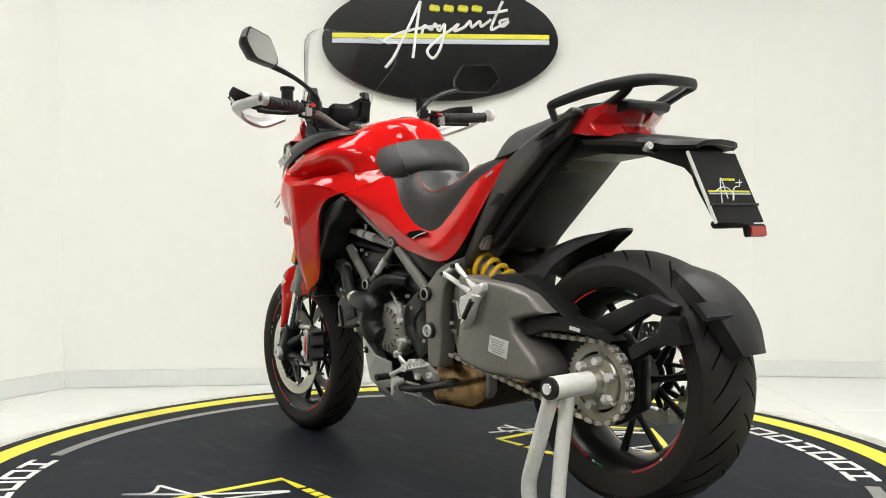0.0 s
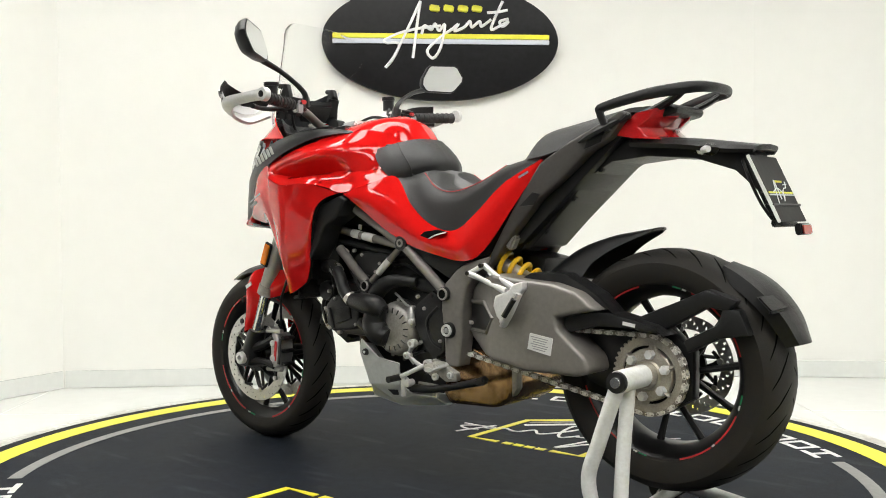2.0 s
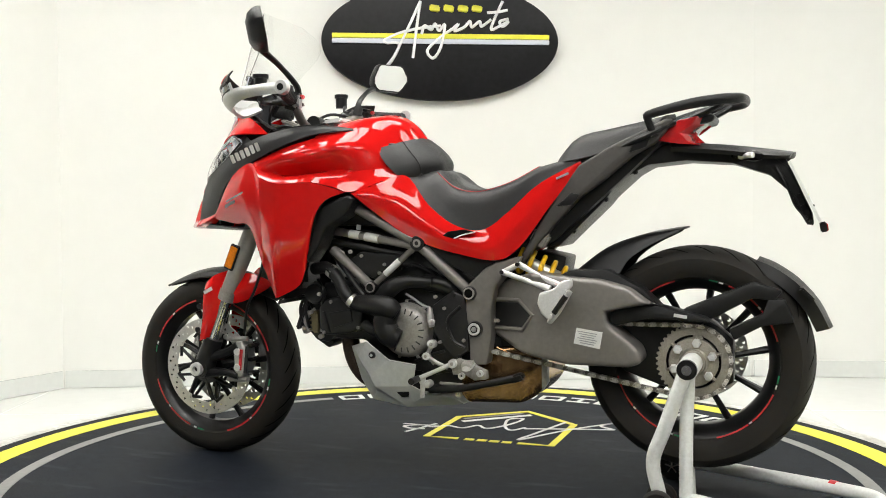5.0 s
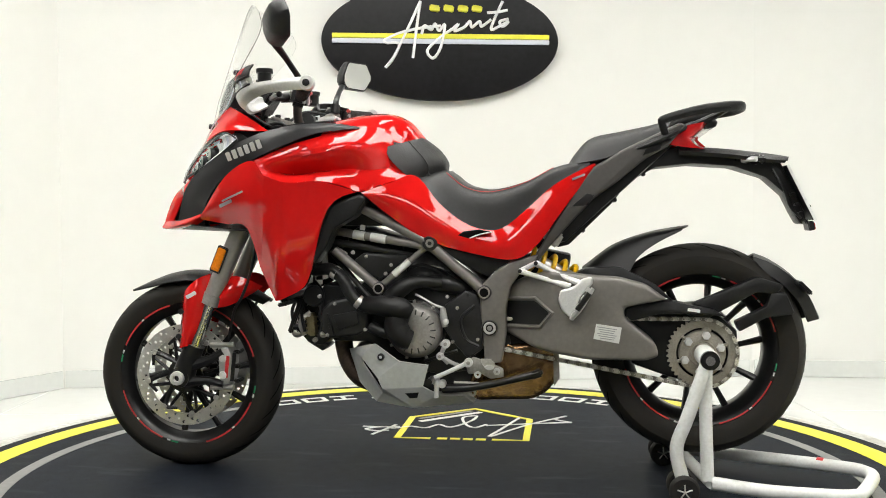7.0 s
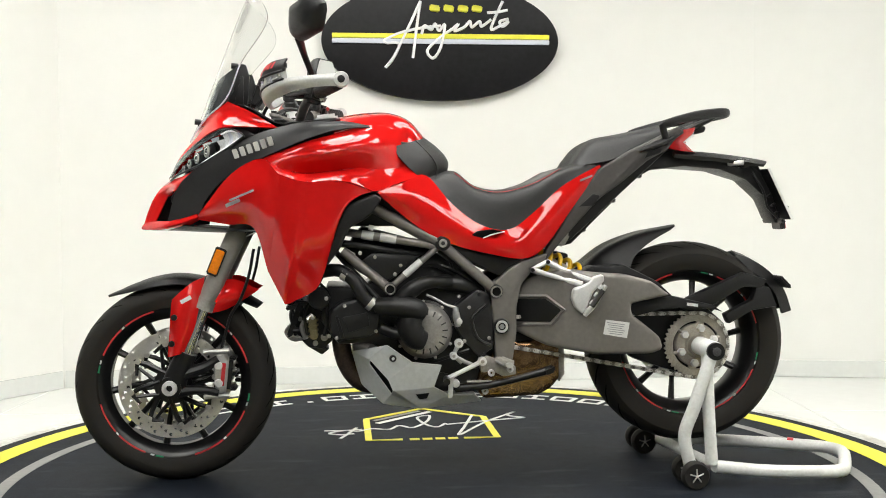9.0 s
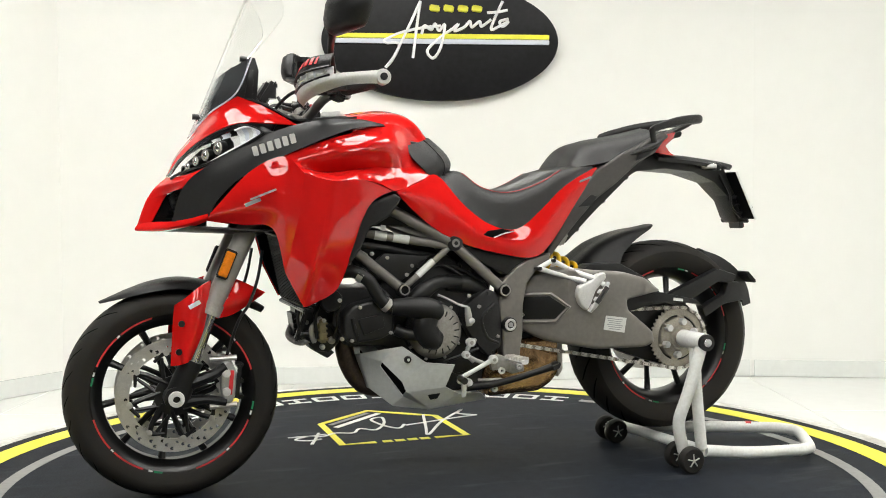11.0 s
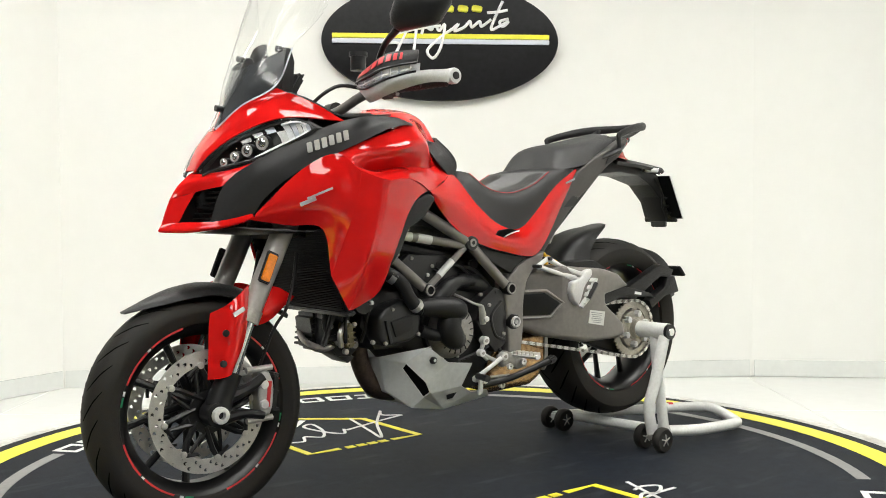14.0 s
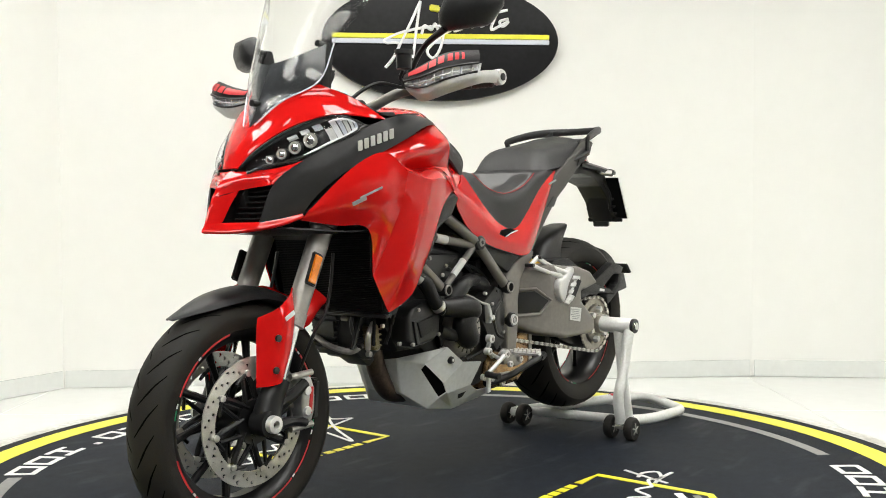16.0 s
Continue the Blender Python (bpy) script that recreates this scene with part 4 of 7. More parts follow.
    part("tank_rear", shell([[(-0.056, 0.015, 1.036), (-0.060, -0.035, 1.022), (-0.072, -0.062, 0.990)], [(-0.026, 0.015, 0.996), (-0.026, -0.040, 0.980), (-0.036, -0.072, 0.950)], [(-0.020, 0.015, 0.905), (-0.022, -0.050, 0.900), (-0.034, -0.080, 0.895)]]), RED, BIKE)
    pad = [[(-0.036, YC, 1.036), (-0.040, -0.050, 1.031), (-0.070, -0.096, 1.020), (-0.138, -0.127, 1.000)],
           [(0.000, YC, 1.010), (-0.005, -0.048, 1.004), (-0.040, -0.112, 0.988), (-0.120, -0.140, 0.968)],
           [(0.024, YC, 0.986), (0.019, -0.050, 0.979), (-0.018, -0.114, 0.962), (-0.092, -0.146, 0.938)],
           [(0.037, YC, 0.960), (0.032, -0.048, 0.954), (-0.008, -0.108, 0.938), (-0.072, -0.143, 0.920)],
           [(0.033, YC, 0.930), (0.028, -0.044, 0.925), (-0.014, -0.100, 0.912), (-0.055, -0.134, 0.902)]]
    pd = part("tank_pad", shell([r[:3] for r in pad], 0.008), VINYL, BIKE, "black padded tank rear")
    for s in (-1, 1):
        flank_net = [[r[2], tuple((Vector(r[2]) + Vector(r[3])) / 2 + Vector((0.003, -0.004, 0))), r[3]] for r in pad]
        part("pad_side", shell(flank_net if s < 0 else flip(flank_net), 0.006, False), VINYL, pd, "black pad side")
        part("seam", tube([(x, YC + s * (YC - y), z + 0.001) for x, y, z in (r[2] for r in pad)], 0.0018, 6, 5), BLACK_S, pd)
    # red flank under the seat
    flank = [[(-0.190, -0.214, 0.864), (-0.184, -0.214, 0.859), (-0.181, -0.208, 0.854)],
             [(-0.114, -0.180, 0.892), (-0.118, -0.196, 0.846), (-0.124, -0.184, 0.805)],
             [(-0.043, -0.138, 0.915), (-0.045, -0.180, 0.824), (-0.049, -0.170, 0.750)],
             [(0.034, -0.155, 0.829), (0.034, -0.178, 0.766), (0.037, -0.168, 0.710)],
             [(0.117, -0.160, 0.769), (0.119, -0.178, 0.725), (0.133, -0.170, 0.685)],
             [(0.203, -0.160, 0.755), (0.223, -0.178, 0.710), (0.245, -0.170, 0.668)],
             [(0.279, -0.156, 0.807), (0.295, -0.170, 0.757), (0.312, -0.160, 0.705)],
             [(0.366, -0.150, 0.884), (0.382, -0.156, 0.848), (0.400, -0.148, 0.823)],
             [(0.481, -0.136, 0.947), (0.484, -0.136, 0.944), (0.488, -0.134, 0.941)]]
    fls = halves("seat_flank", flank, 0.004, RED, BIKE, "glossy red flank panel under the seat")
    for s in (-1, 1):
        y0, y1 = sorted((YC + s * 0.180, YC + s * 0.194))
        # proud dark plate paints the recess's shade, a silver line its bright edge
        vt = part("vent", prism([(0.086, 0.738), (0.104, 0.750), (0.150, 0.756), (0.186, 0.748), (0.150, 0.740), (0.120, 0.729)], y0, y1, 0.003), HOLLOW_SHADE, fls[(s + 1) // 2], "dark plate for the shaded side vent")
        part("edge", tube([(0.122, YC + s * 0.194, 0.730), (0.150, YC + s * 0.1945, 0.7405), (0.186, YC + s * 0.194, 0.7485)], 0.0022, 6, 4), SILVER, vt, "bright vent edge")
        part("bar", block((0.04, 0.003, 0.006), pose((0.436, 0.906)[0], -0.155 if s < 0 else 2 * YC + 0.155, (0.436, 0.906)[1], 0, -22, s * 10), 0.001), GBAR, fls[(s + 1) // 2], "small grey bar")
    # seats
    seat = [[(-0.011, 0.015, 0.927), (-0.018, -0.080, 0.920), (-0.040, -0.136, 0.910)],
            [(0.050, 0.015, 0.931), (0.046, -0.105, 0.907), (0.034, -0.154, 0.829)],
            [(0.112, 0.015, 0.886), (0.109, -0.125, 0.861), (0.117, -0.159, 0.769)],
            [(0.191, 0.015, 0.872), (0.187, -0.138, 0.849), (0.203, -0.160, 0.755)],
            [(0.287, 0.015, 0.895), (0.281, -0.138, 0.875), (0.283, -0.156, 0.808)],
            [(0.375, 0.015, 0.934), (0.363, -0.128, 0.918), (0.366, -0.150, 0.884)],
            [(0.480, 0.015, 0.973), (0.467, -0.115, 0.959), (0.471, -0.136, 0.943)]]
    seat = [[r[0], (r[1][0], r[1][1], r[1][2] + (0.014 if 0 < i < 6 else 0)), r[2]] for i, r in enumerate(seat)]
    st = part("rider_seat", shell(seat, 0.012), VINYL, BIKE, "black rider seat with grey top")
    top = [[tuple(Vector(r[0]).lerp(Vector(r[1]), f) + Vector((0, 0, 0.004))) for f in (0, 0.5, 0.97)] for r in seat[1:6]]
    part("seat_top", shell(top, 0.004), VINYL_G, st, "grey seat top")
    for s in (-1, 1):
        part("seam", tube([(r[1][0], YC + s * (YC - r[1][1] + 0.001), r[1][2] + 0.003) for r in seat[1:6]], 0.0011, 6, 6), REDST, st, "red seam")
    pill = [[(0.401, 0.015, 0.952), (0.390, -0.070, 0.948), (0.388, -0.105, 0.941)],
            [(0.419, 0.015, 1.001), (0.404, -0.085, 0.988), (0.393, -0.122, 0.944)],
            [(0.471, 0.015, 1.037), (0.453, -0.095, 1.020), (0.434, -0.138, 0.949)],
            [(0.559, 0.015, 1.049), (0.540, -0.100, 1.031), (0.508, -0.140, 0.962)],
            [(0.646, 0.015, 1.061), (0.624, -0.098, 1.043), (0.593, -0.132, 0.990)],
            [(0.724, 0.015, 1.078), (0.703, -0.085, 1.061), (0.688, -0.115, 1.031)]]
    pill = [[(x + (0.018, 0.022, 0.014, 0.008, 0, 0)[i], y, z - (0.0, 0.012, 0.006, 0, -0.004, -0.006)[i] * (k < 2)) for k, (x, y, z) in enumerate(r)] for i, r in enumerate(pill)]
    part("passenger_seat", shell(pill, 0.012), VINYL, BIKE, "black passenger seat")
    # dark fill under the panels
    part("inner_body", prism([(-0.527, 0.941), (-0.299, 1.045), (-0.054, 1.009), (0.015, 0.886), (0.190, 0.763), (0.400, 0.885), (0.660, 1.023), (0.713, 1.002), (0.400, 0.719), (0.190, 0.658), (-0.125, 0.765), (-0.371, 0.765)], YC - 0.12, YC + 0.12, 0.01), BLACK, BIKE, "black inner structure under the panels")


def tail():
    sub = [(0.314, 0.686), (0.359, 0.761), (0.404, 0.834), (0.480, 0.937), (0.567, 0.987), (0.658, 1.029), (0.724, 1.061), (0.739, 1.052), (0.691, 0.993), (0.630, 0.960), (0.550, 0.894), (0.480, 0.844), (0.409, 0.768), (0.359, 0.711), (0.309, 0.648)]
    for s in (-1, 1):
        y0, y1 = sorted((YC + s * 0.158, YC + s * 0.118))
        p = part("tail_side_panel", prism(sub, y0, y1, 0.010, 3), TAILG, BIKE, "bronze-grey tail side panel")
        ys = YC + s * 0.1585
        # black patches on the panel paint the shade of its openings
        part("slot", prism([(0.618, 0.966), (0.631, 0.992), (0.677, 1.009), (0.667, 0.982)], ys - 0.002, ys + 0.002, 0.001), BLACK_S, p, "dark patch for the shaded slot")
        part("slot", prism([(0.416, 0.821), (0.459, 0.859), (0.482, 0.854), (0.462, 0.824)], ys - 0.002, ys + 0.002, 0.001), BLACK_S, p, "dark patch for the shaded slot")
        part("pad", block((0.10, 0.03, 0.022), pose((0.598, 0.984)[0], YC + s * 0.135, (0.598, 0.984)[1], 0, -26, 0), 0.008), BLACK, p)
    under = [(0.374, 0.700), (0.409, 0.708), (0.473, 0.771), (0.531, 0.827), (0.583, 0.893), (0.661, 0.936), (0.765, 0.946), (0.887, 0.937), (0.982, 0.905), (1.052, 0.842), (1.078, 0.782), (1.092, 0.780), (1.068, 0.856), (1.029, 0.926), (0.973, 0.966), (0.869, 0.987), (0.730, 0.998), (0.643, 0.971), (0.539, 0.893), (0.417, 0.777)]
    bm = prism(under, YC - 0.092, YC + 0.092, 0.024, 4)
    for v in bm.verts:
        v.co.y = YC + (v.co.y - YC) * (1 - 0.42 * min(1, max(0, (v.co.x - 0.84) / 0.12)))
    part("undertail", bm, BLACK, BIKE, "black plastic undertail")
    for x, z in ((0.452, 0.742), (0.545, 0.832), (0.628, 0.908)):
        part("tab", block((0.018, 0.02, 0.014), pose(x - 0.004, YC - 0.080, z + 0.010, 0, 40, 0), 0.003), BLACK, BIKE)
    wing = [[((0.727, 1.000)[0], YC, (0.727, 1.000)[1]), ((0.727, 0.998)[0], -0.06, (0.727, 0.998)[1]), ((0.727, 0.988)[0], -0.105, (0.727, 0.981)[1])],
            [((0.869, 0.991)[0], YC, (0.869, 0.991)[1]), ((0.869, 0.987)[0], -0.06, (0.869, 0.987)[1]), ((0.869, 0.977)[0], -0.10, (0.869, 0.970)[1])],
            [((0.982, 0.975)[0], YC, (0.982, 0.975)[1]), ((0.982, 0.973)[0], -0.06, (0.982, 0.973)[1]), ((0.973, 0.959)[0], -0.09, (0.974, 0.956)[1])],
            [((1.050, 0.968)[0], YC, (1.050, 0.968)[1]), ((1.046, 0.964)[0], -0.04, (1.046, 0.964)[1]), ((1.036, 0.955)[0], -0.06, (1.036, 0.954)[1])]]
    part("tail_wing", shell(wing, 0.012), BLACK, BIKE, "black tail wing over the plate")
    # tail light
    for s in (-1, 1):
        o = [(0.719, 1.000), (0.750, 1.031), (0.782, 1.056), (0.831, 1.066), (0.820, 1.043), (0.786, 1.019), (0.805, 0.998), (0.835, 0.986), (0.779, 0.990)]
        y0, y1 = sorted((YC + s * 0.035, YC + s * 0.128))
        bm = prism(o, y0, y1, 0.006, 2)
        for v in bm.verts:
            f = abs(v.co.y - YC) / 0.128
            v.co.x -= 0.05 * max(0, f - 0.3)
            v.co.y = YC + (v.co.y - YC) * (1 - 0.28 * max(0, (v.co.x - 0.72) / 0.14))
        part("tail_light", bm, REDLENS, BIKE, "glossy red wraparound tail light")
    part("tail_light_core", prism([(0.739, 1.005), (0.791, 1.054), (0.810, 1.047), (0.786, 1.019), (0.812, 0.996), (0.745, 0.992)], YC - 0.045, YC + 0.045, 0.006), REDLENS, BIKE, "dark red tail light centre")
    # grab rail: one loop round the tail
    half = [(0.690, 0.160, 1.008), (0.672, 0.170, 1.056), (0.682, 0.169, 1.070), (0.78, 0.140, 1.096), (0.86, 0.110, 1.108), (0.903, 0.085, 1.112), (0.918, 0.045, 1.113)]
    loop = [(x, YC - y, z) for x, y, z in half] + [(0.921, YC, 1.113)] + [(x, YC + y, z) for x, y, z in half[::-1]]
    gr = part("grab_rail", tube(loop, [0.011, 0.011, 0.012, 0.014, 0.015, 0.014, 0.013, 0.013, 0.013, 0.014, 0.015, 0.014, 0.012, 0.011, 0.011], 10, 6, flat=0.6), BLACK, BIKE, "black passenger grab rail round the tail")
    for s in (-1, 1):
        part("rail_strut", tube([(0.872, YC + s * 0.105, 1.108), (0.84, YC + s * 0.095, 1.088), (0.79, YC + s * 0.090, 1.066), (0.74, YC + s * 0.105, 1.045)], [0.012, 0.013, 0.014, 0.013], 8, 4, flat=0.7), BLACK, gr, "black lower strut of the rail")
        part("rail_foot", tube([(0.60, YC + s * 0.150, 0.985), (0.645, YC + s * 0.160, 1.002), (0.688, YC + s * 0.158, 1.020), (0.74, YC + s * 0.135, 1.048)], [0.008, 0.014, 0.014, 0.011], 8, 4, flat=0.7), BLACK, gr)
    bm = prism([(0.690, 1.044), (0.760, 1.078), (0.815, 1.088), (0.842, 1.080), (0.836, 1.062), (0.780, 1.050), (0.713, 1.030)], YC - 0.080, YC + 0.080, 0.010, 3)
    for v in bm.verts:
        v.co.z -= 0.16 * (v.co.y - YC) ** 2 / 0.085
    part("tail_cap", bm, BLACK, BIKE, "black cap over the tail light")
    # indicators
    for s in (-1, 1):
        p = (0.943, 0.955)
        i = part("rear_indicator", tube([(p[0] - 0.055, YC + s * 0.092, p[1] + 0.002), (p[0] - 0.02, YC + s * 0.108, p[1]), (p[0] + 0.012, YC + s * 0.118, p[1] - 0.002), (p[0] + 0.025, YC + s * 0.120, p[1] - 0.003)], [0.006, 0.013, 0.013, 0.005], 12, 5, flat=1.0), LENS, BIKE, "clear rear indicator")
        i.visible_shadow = False
        part("bulb", tube([(p[0] - 0.035, YC + s * 0.09, p[1] + 0.002), (p[0] + 0.0, YC + s * 0.12, p[1])], [0.008, 0.007], 10, 2), SILVER, i)
    # plate holder and plate
    a, b = Vector((1.034, 0, 0.938)), Vector((1.112, 0, 0.780))
    m = (a + b) / 2
    ang = math.degrees(math.atan2(b.x - a.x, a.z - b.z))
    plate = part("plate", block((0.004, 0.168, 0.176), pose(m.x, -0.002, m.z, 0, -ang, 0), 0.001), SIGN, BIKE, "black show plate with yellow and pale stripes")
    off = Vector((math.cos(radians(ang)), 0, math.sin(radians(ang)))) * 0.003
    lay = pose(m.x + off.x, -0.002, m.z + off.z, 0, -ang, 0)
    part("stripe", block((0.002, 0.15, 0.004), lay @ pose(0, 0, -0.012), 0), SIGNY, plate, "yellow stripe")
    part("stripe", block((0.002, 0.15, 0.003), lay @ pose(0, 0, -0.018), 0), SIGNG, plate, "pale stripe")
    for i in range(4):
        part("bar", block((0.002, 0.009, 0.005), lay @ pose(0, -0.004 + i * 0.012, 0.018), 0), SIGNY, plate, "yellow bar")
    for s in ([(-0.045, -0.045), (-0.025, 0.0), (-0.012, 0.02), (-0.016, -0.03)], [(-0.05, -0.012), (-0.02, -0.002), (0.0, -0.005), (0.01, -0.02), (0.0, -0.035), (0.015, -0.01), (0.03, 0.0), (0.045, 0.002), (0.055, 0.018)], [(0.035, 0.01), (0.06, 0.012)]):
        part("stroke", tube([lay @ Vector((0.0005, y, z)) for y, z in s], 0.0014, 6, 5), SIGNW, plate, "flowing white stroke")
    part("band", block((0.007, 0.176, 0.006), lay @ pose(-0.001, 0, -0.045), 0.001), BLACK_S, plate)
    part("plate_edge", block((0.008, 0.004, 0.178), lay @ pose(-0.004, -0.087, 0), 0.001), WHITE, plate, "white plate edge")
    ph = part("plate_holder", prism([(0.99, 0.962), (1.024, 0.950), (1.094, 0.80), (1.098, 0.768), (1.080, 0.768), (1.062, 0.80), (1.02, 0.885)], YC - 0.050, YC + 0.035, 0.006), BLACK, BIKE, "black plate holder")
    part("holder_frame", block((0.010, 0.15, 0.016), pose(1.090, 0.0, 0.775, 0, -25, 0), 0.003), BLACK, ph)
    for k, (x, z) in enumerate(((1.055, 0.855), (1.068, 0.826), (1.078, 0.800))):
        part("clip", block((0.016, 0.11, 0.008), pose(x, 0.0, z, 0, -25, 0), 0.002), BLACK_S if k % 2 else BLACK, ph)
    part("cable", tube([(1.00, -0.04, 0.93), (1.03, -0.055, 0.87), (1.05, -0.04, 0.82), (1.08, -0.05, 0.785)], 0.004, 8, 4), BLACK_S, ph)
    rr = part("rear_reflector", block((0.018, 0.066, 0.028), pose(1.122, 0.035, 0.762, 0, -10, 0), 0.003), BLACK_S, BIKE)
    part("lens", block((0.006, 0.058, 0.022), pose(1.131, 0.035, 0.761, 0, -10, 0), 0.002), RED_D, rr, "red reflector")


bodywork()
tail()


def ys(y, s):
    """A distance y from the centre plane, on side s."""
    return YC + s * y


def engine():
    eng = part("engine", prism([(-0.143, 0.642), (-0.020, 0.694), (0.137, 0.588), (0.165, 0.483), (0.165, 0.341), (0.031, 0.315), (-0.128, 0.342), (-0.198, 0.413), (-0.303, 0.413), (-0.356, 0.484), (-0.337, 0.590), (-0.232, 0.580)], YC - 0.115, YC + 0.125, 0.014, 2), BLACK_E, BIKE, "black twin-cylinder engine")
    part("crankcase", prism([(-0.10, 0.36), (0.02, 0.40), (0.15, 0.42), (0.235, 0.44), (0.245, 0.36), (0.19, 0.30), (0.10, 0.265), (-0.05, 0.26)], YC - 0.105, YC + 0.115, 0.012, 2), BLACK_E, eng, "dark lower crankcase")
    front = part("front_head", prism([(-0.435, 0.532), (-0.33, 0.545), (-0.318, 0.42), (-0.350, 0.392), (-0.392, 0.398), (-0.432, 0.44)], YC - 0.062, YC + 0.075, 0.010, 2), BLACK_E, eng, "dark front cylinder head")
    for x, y, z, r in ((-0.428, -0.02, 0.515, 0.010), (-0.418, -0.045, 0.486, 0.007), (-0.400, -0.050, 0.525, 0.008), (-0.352, -0.052, 0.520, 0.009), (-0.345, -0.052, 0.430, 0.011), (-0.372, -0.050, 0.412, 0.008)):
        part("bolt", lathe([(r * 0.3, -0.012), (r, -0.010), (r, 0.012)], (x, y, z), 12), GUN if r > 0.0085 else STEEL, front)
    for pts in ([(-0.43, -0.05, 0.54), (-0.445, -0.055, 0.50), (-0.432, -0.06, 0.455), (-0.405, -0.055, 0.43)], [(-0.38, -0.06, 0.545), (-0.40, -0.068, 0.52), (-0.385, -0.068, 0.49)], [(-0.345, -0.09, 0.55), (-0.335, -0.10, 0.49), (-0.345, -0.09, 0.44)]):
        part("cable", tube(pts, 0.0055, 8, 5), BLACK_S, front)
    # upright rear cylinder with its cover
    part("cylinder", prism([(-0.301, 0.669), (-0.230, 0.765), (-0.055, 0.720), (0.032, 0.641), (-0.021, 0.562), (-0.144, 0.563)], YC - 0.10, YC + 0.11, 0.012), BLACK_E, eng)
    part("belt_cover", prism([(-0.233, 0.662), (-0.202, 0.686), (-0.059, 0.679), (-0.093, 0.648), (-0.152, 0.603), (-0.182, 0.615)], -0.128, -0.10, 0.008, 2), BLACK_E, eng, "black angular belt cover")
    fc = part("belt_cover", prism([(-0.329, 0.513), (-0.302, 0.541), (-0.225, 0.560), (-0.178, 0.519), (-0.185, 0.457), (-0.219, 0.439), (-0.303, 0.429), (-0.326, 0.449)], -0.158, -0.08, 0.012, 3), BLACK_E, eng, "black ribbed front belt cover")
    part("rib", prism([(-0.291, 0.500), (-0.217, 0.514), (-0.211, 0.475), (-0.274, 0.454)], -0.164, -0.15, 0.004), BLACK, fc)
    part("rib", prism([(-0.312, 0.504), (-0.304, 0.505), (-0.285, 0.440), (-0.295, 0.437)], -0.165, -0.15, 0.002), BLACK_S, fc)
    # cylinder head front with cooler
    part("cooler", block((0.022, 0.12, 0.070), pose(-0.378, YC - 0.045, 0.462, 0, -6, 0), 0.004), GOLD, eng, "tarnished gold cylinder head front")
    for k in range(4):
        part("fin", block((0.030, 0.124, 0.004), pose(-0.378, YC - 0.045, 0.438 + k * 0.015, 0, -6, 0), 0), GOLD, eng)
    hb = part("relay_box", block((0.060, 0.105, 0.110), pose(-0.415, YC + 0.035, 0.468, 0, -8, 0), 0.012), BLACK_E, eng, "black finned regulator box")
    for k in range(6):
        part("fin", block((0.010, 0.098, 0.006), pose(-0.446 + 0.002 * k, YC + 0.035, 0.430 + k * 0.015, 0, -8, 0), 0.001), BLACK_E, hb)
    part("head_cover", prism([(-0.426, 0.505), (-0.391, 0.523), (-0.362, 0.510), (-0.363, 0.410), (-0.330, 0.392), (-0.353, 0.374), (-0.400, 0.403), (-0.423, 0.431)], YC - 0.055, YC + 0.03, 0.006), BLACK_E, eng)
    part("bracket", block((0.06, 0.20, 0.014), pose(-0.41, YC, 0.536, 0, 8, 0), 0.004), BLACK_S, eng)
    part("bracket", block((0.016, 0.016, 0.12), pose(-0.43, YC - 0.075, 0.49, 0, 20, 0), 0.004), BLACK_S, eng)
    part("pipe", tube([(-0.40, YC - 0.07, 0.44), (-0.435, YC - 0.055, 0.425), (-0.46, YC, 0.44), (-0.44, YC + 0.07, 0.46)], 0.009, 8, 5), GUN, eng)
    part("pipe", tube([(-0.38, YC - 0.09, 0.50), (-0.41, YC - 0.10, 0.47), (-0.40, YC - 0.09, 0.43)], 0.008, 8, 4), STEEL, eng)
    part("sensor", tube([(-0.438, -0.060, 0.451), (-0.408, -0.060, 0.456)], 0.009, 10, 2), BLACK_S, eng)
    part("horn", lathe([(0.01, -0.02), (0.03, -0.018), (0.034, -0.005), (0.03, 0.01)], ((-0.359, 0.554)[0], -0.11, (-0.359, 0.554)[1]), 20), BLACK_S, eng, "black round horn")
    for q in ((-0.337, -0.135, 0.554), (-0.378, -0.110, 0.495), (-0.330, -0.130, 0.442), (-0.237, -0.120, 0.686), (-0.135, -0.130, 0.623)):
        part("bolt", lathe([(0.003, -0.004), (0.006, -0.003), (0.006, 0.006)], q, 10), STEEL, eng)
    # alternator cover: finned ring
    c = ((-0.047, 0.453)[0], (-0.047, 0.453)[1])
    cov = part("alternator_cover", lathe([(0.02, -0.172), (0.058, -0.172), (0.068, -0.168), (0.078, -0.155), (0.083, -0.14), (0.083, -0.09)], (c[0], YC, c[1]), 48), GUN, eng, "gunmetal ribbed alternator cover")
    for i in range(18):
        a = i * 20 + 4
        p, q = polar(c, 0.05, a), polar(c, 0.066, a)
        part("rib", rod((p[0], YC - 0.1725, p[1]), (q[0], YC - 0.170, q[1]), 0.0022, 6), BLACK_E, cov)
    part("rim_ring", lathe([(0.083, -0.135), (0.09, -0.132), (0.09, -0.10), (0.083, -0.10)], (c[0], YC, c[1]), 48, closed=True), BLACK_E, cov)
    # water pump with its hoses
    part("water_pump", tube([(-0.191, -0.170, 0.533), (-0.132, -0.185, 0.531), (-0.079, -0.190, 0.523), (-0.053, -0.185, 0.509)], [0.024, 0.031, 0.033, 0.022], 20, 5), BLACK, eng, "black water pump housing")
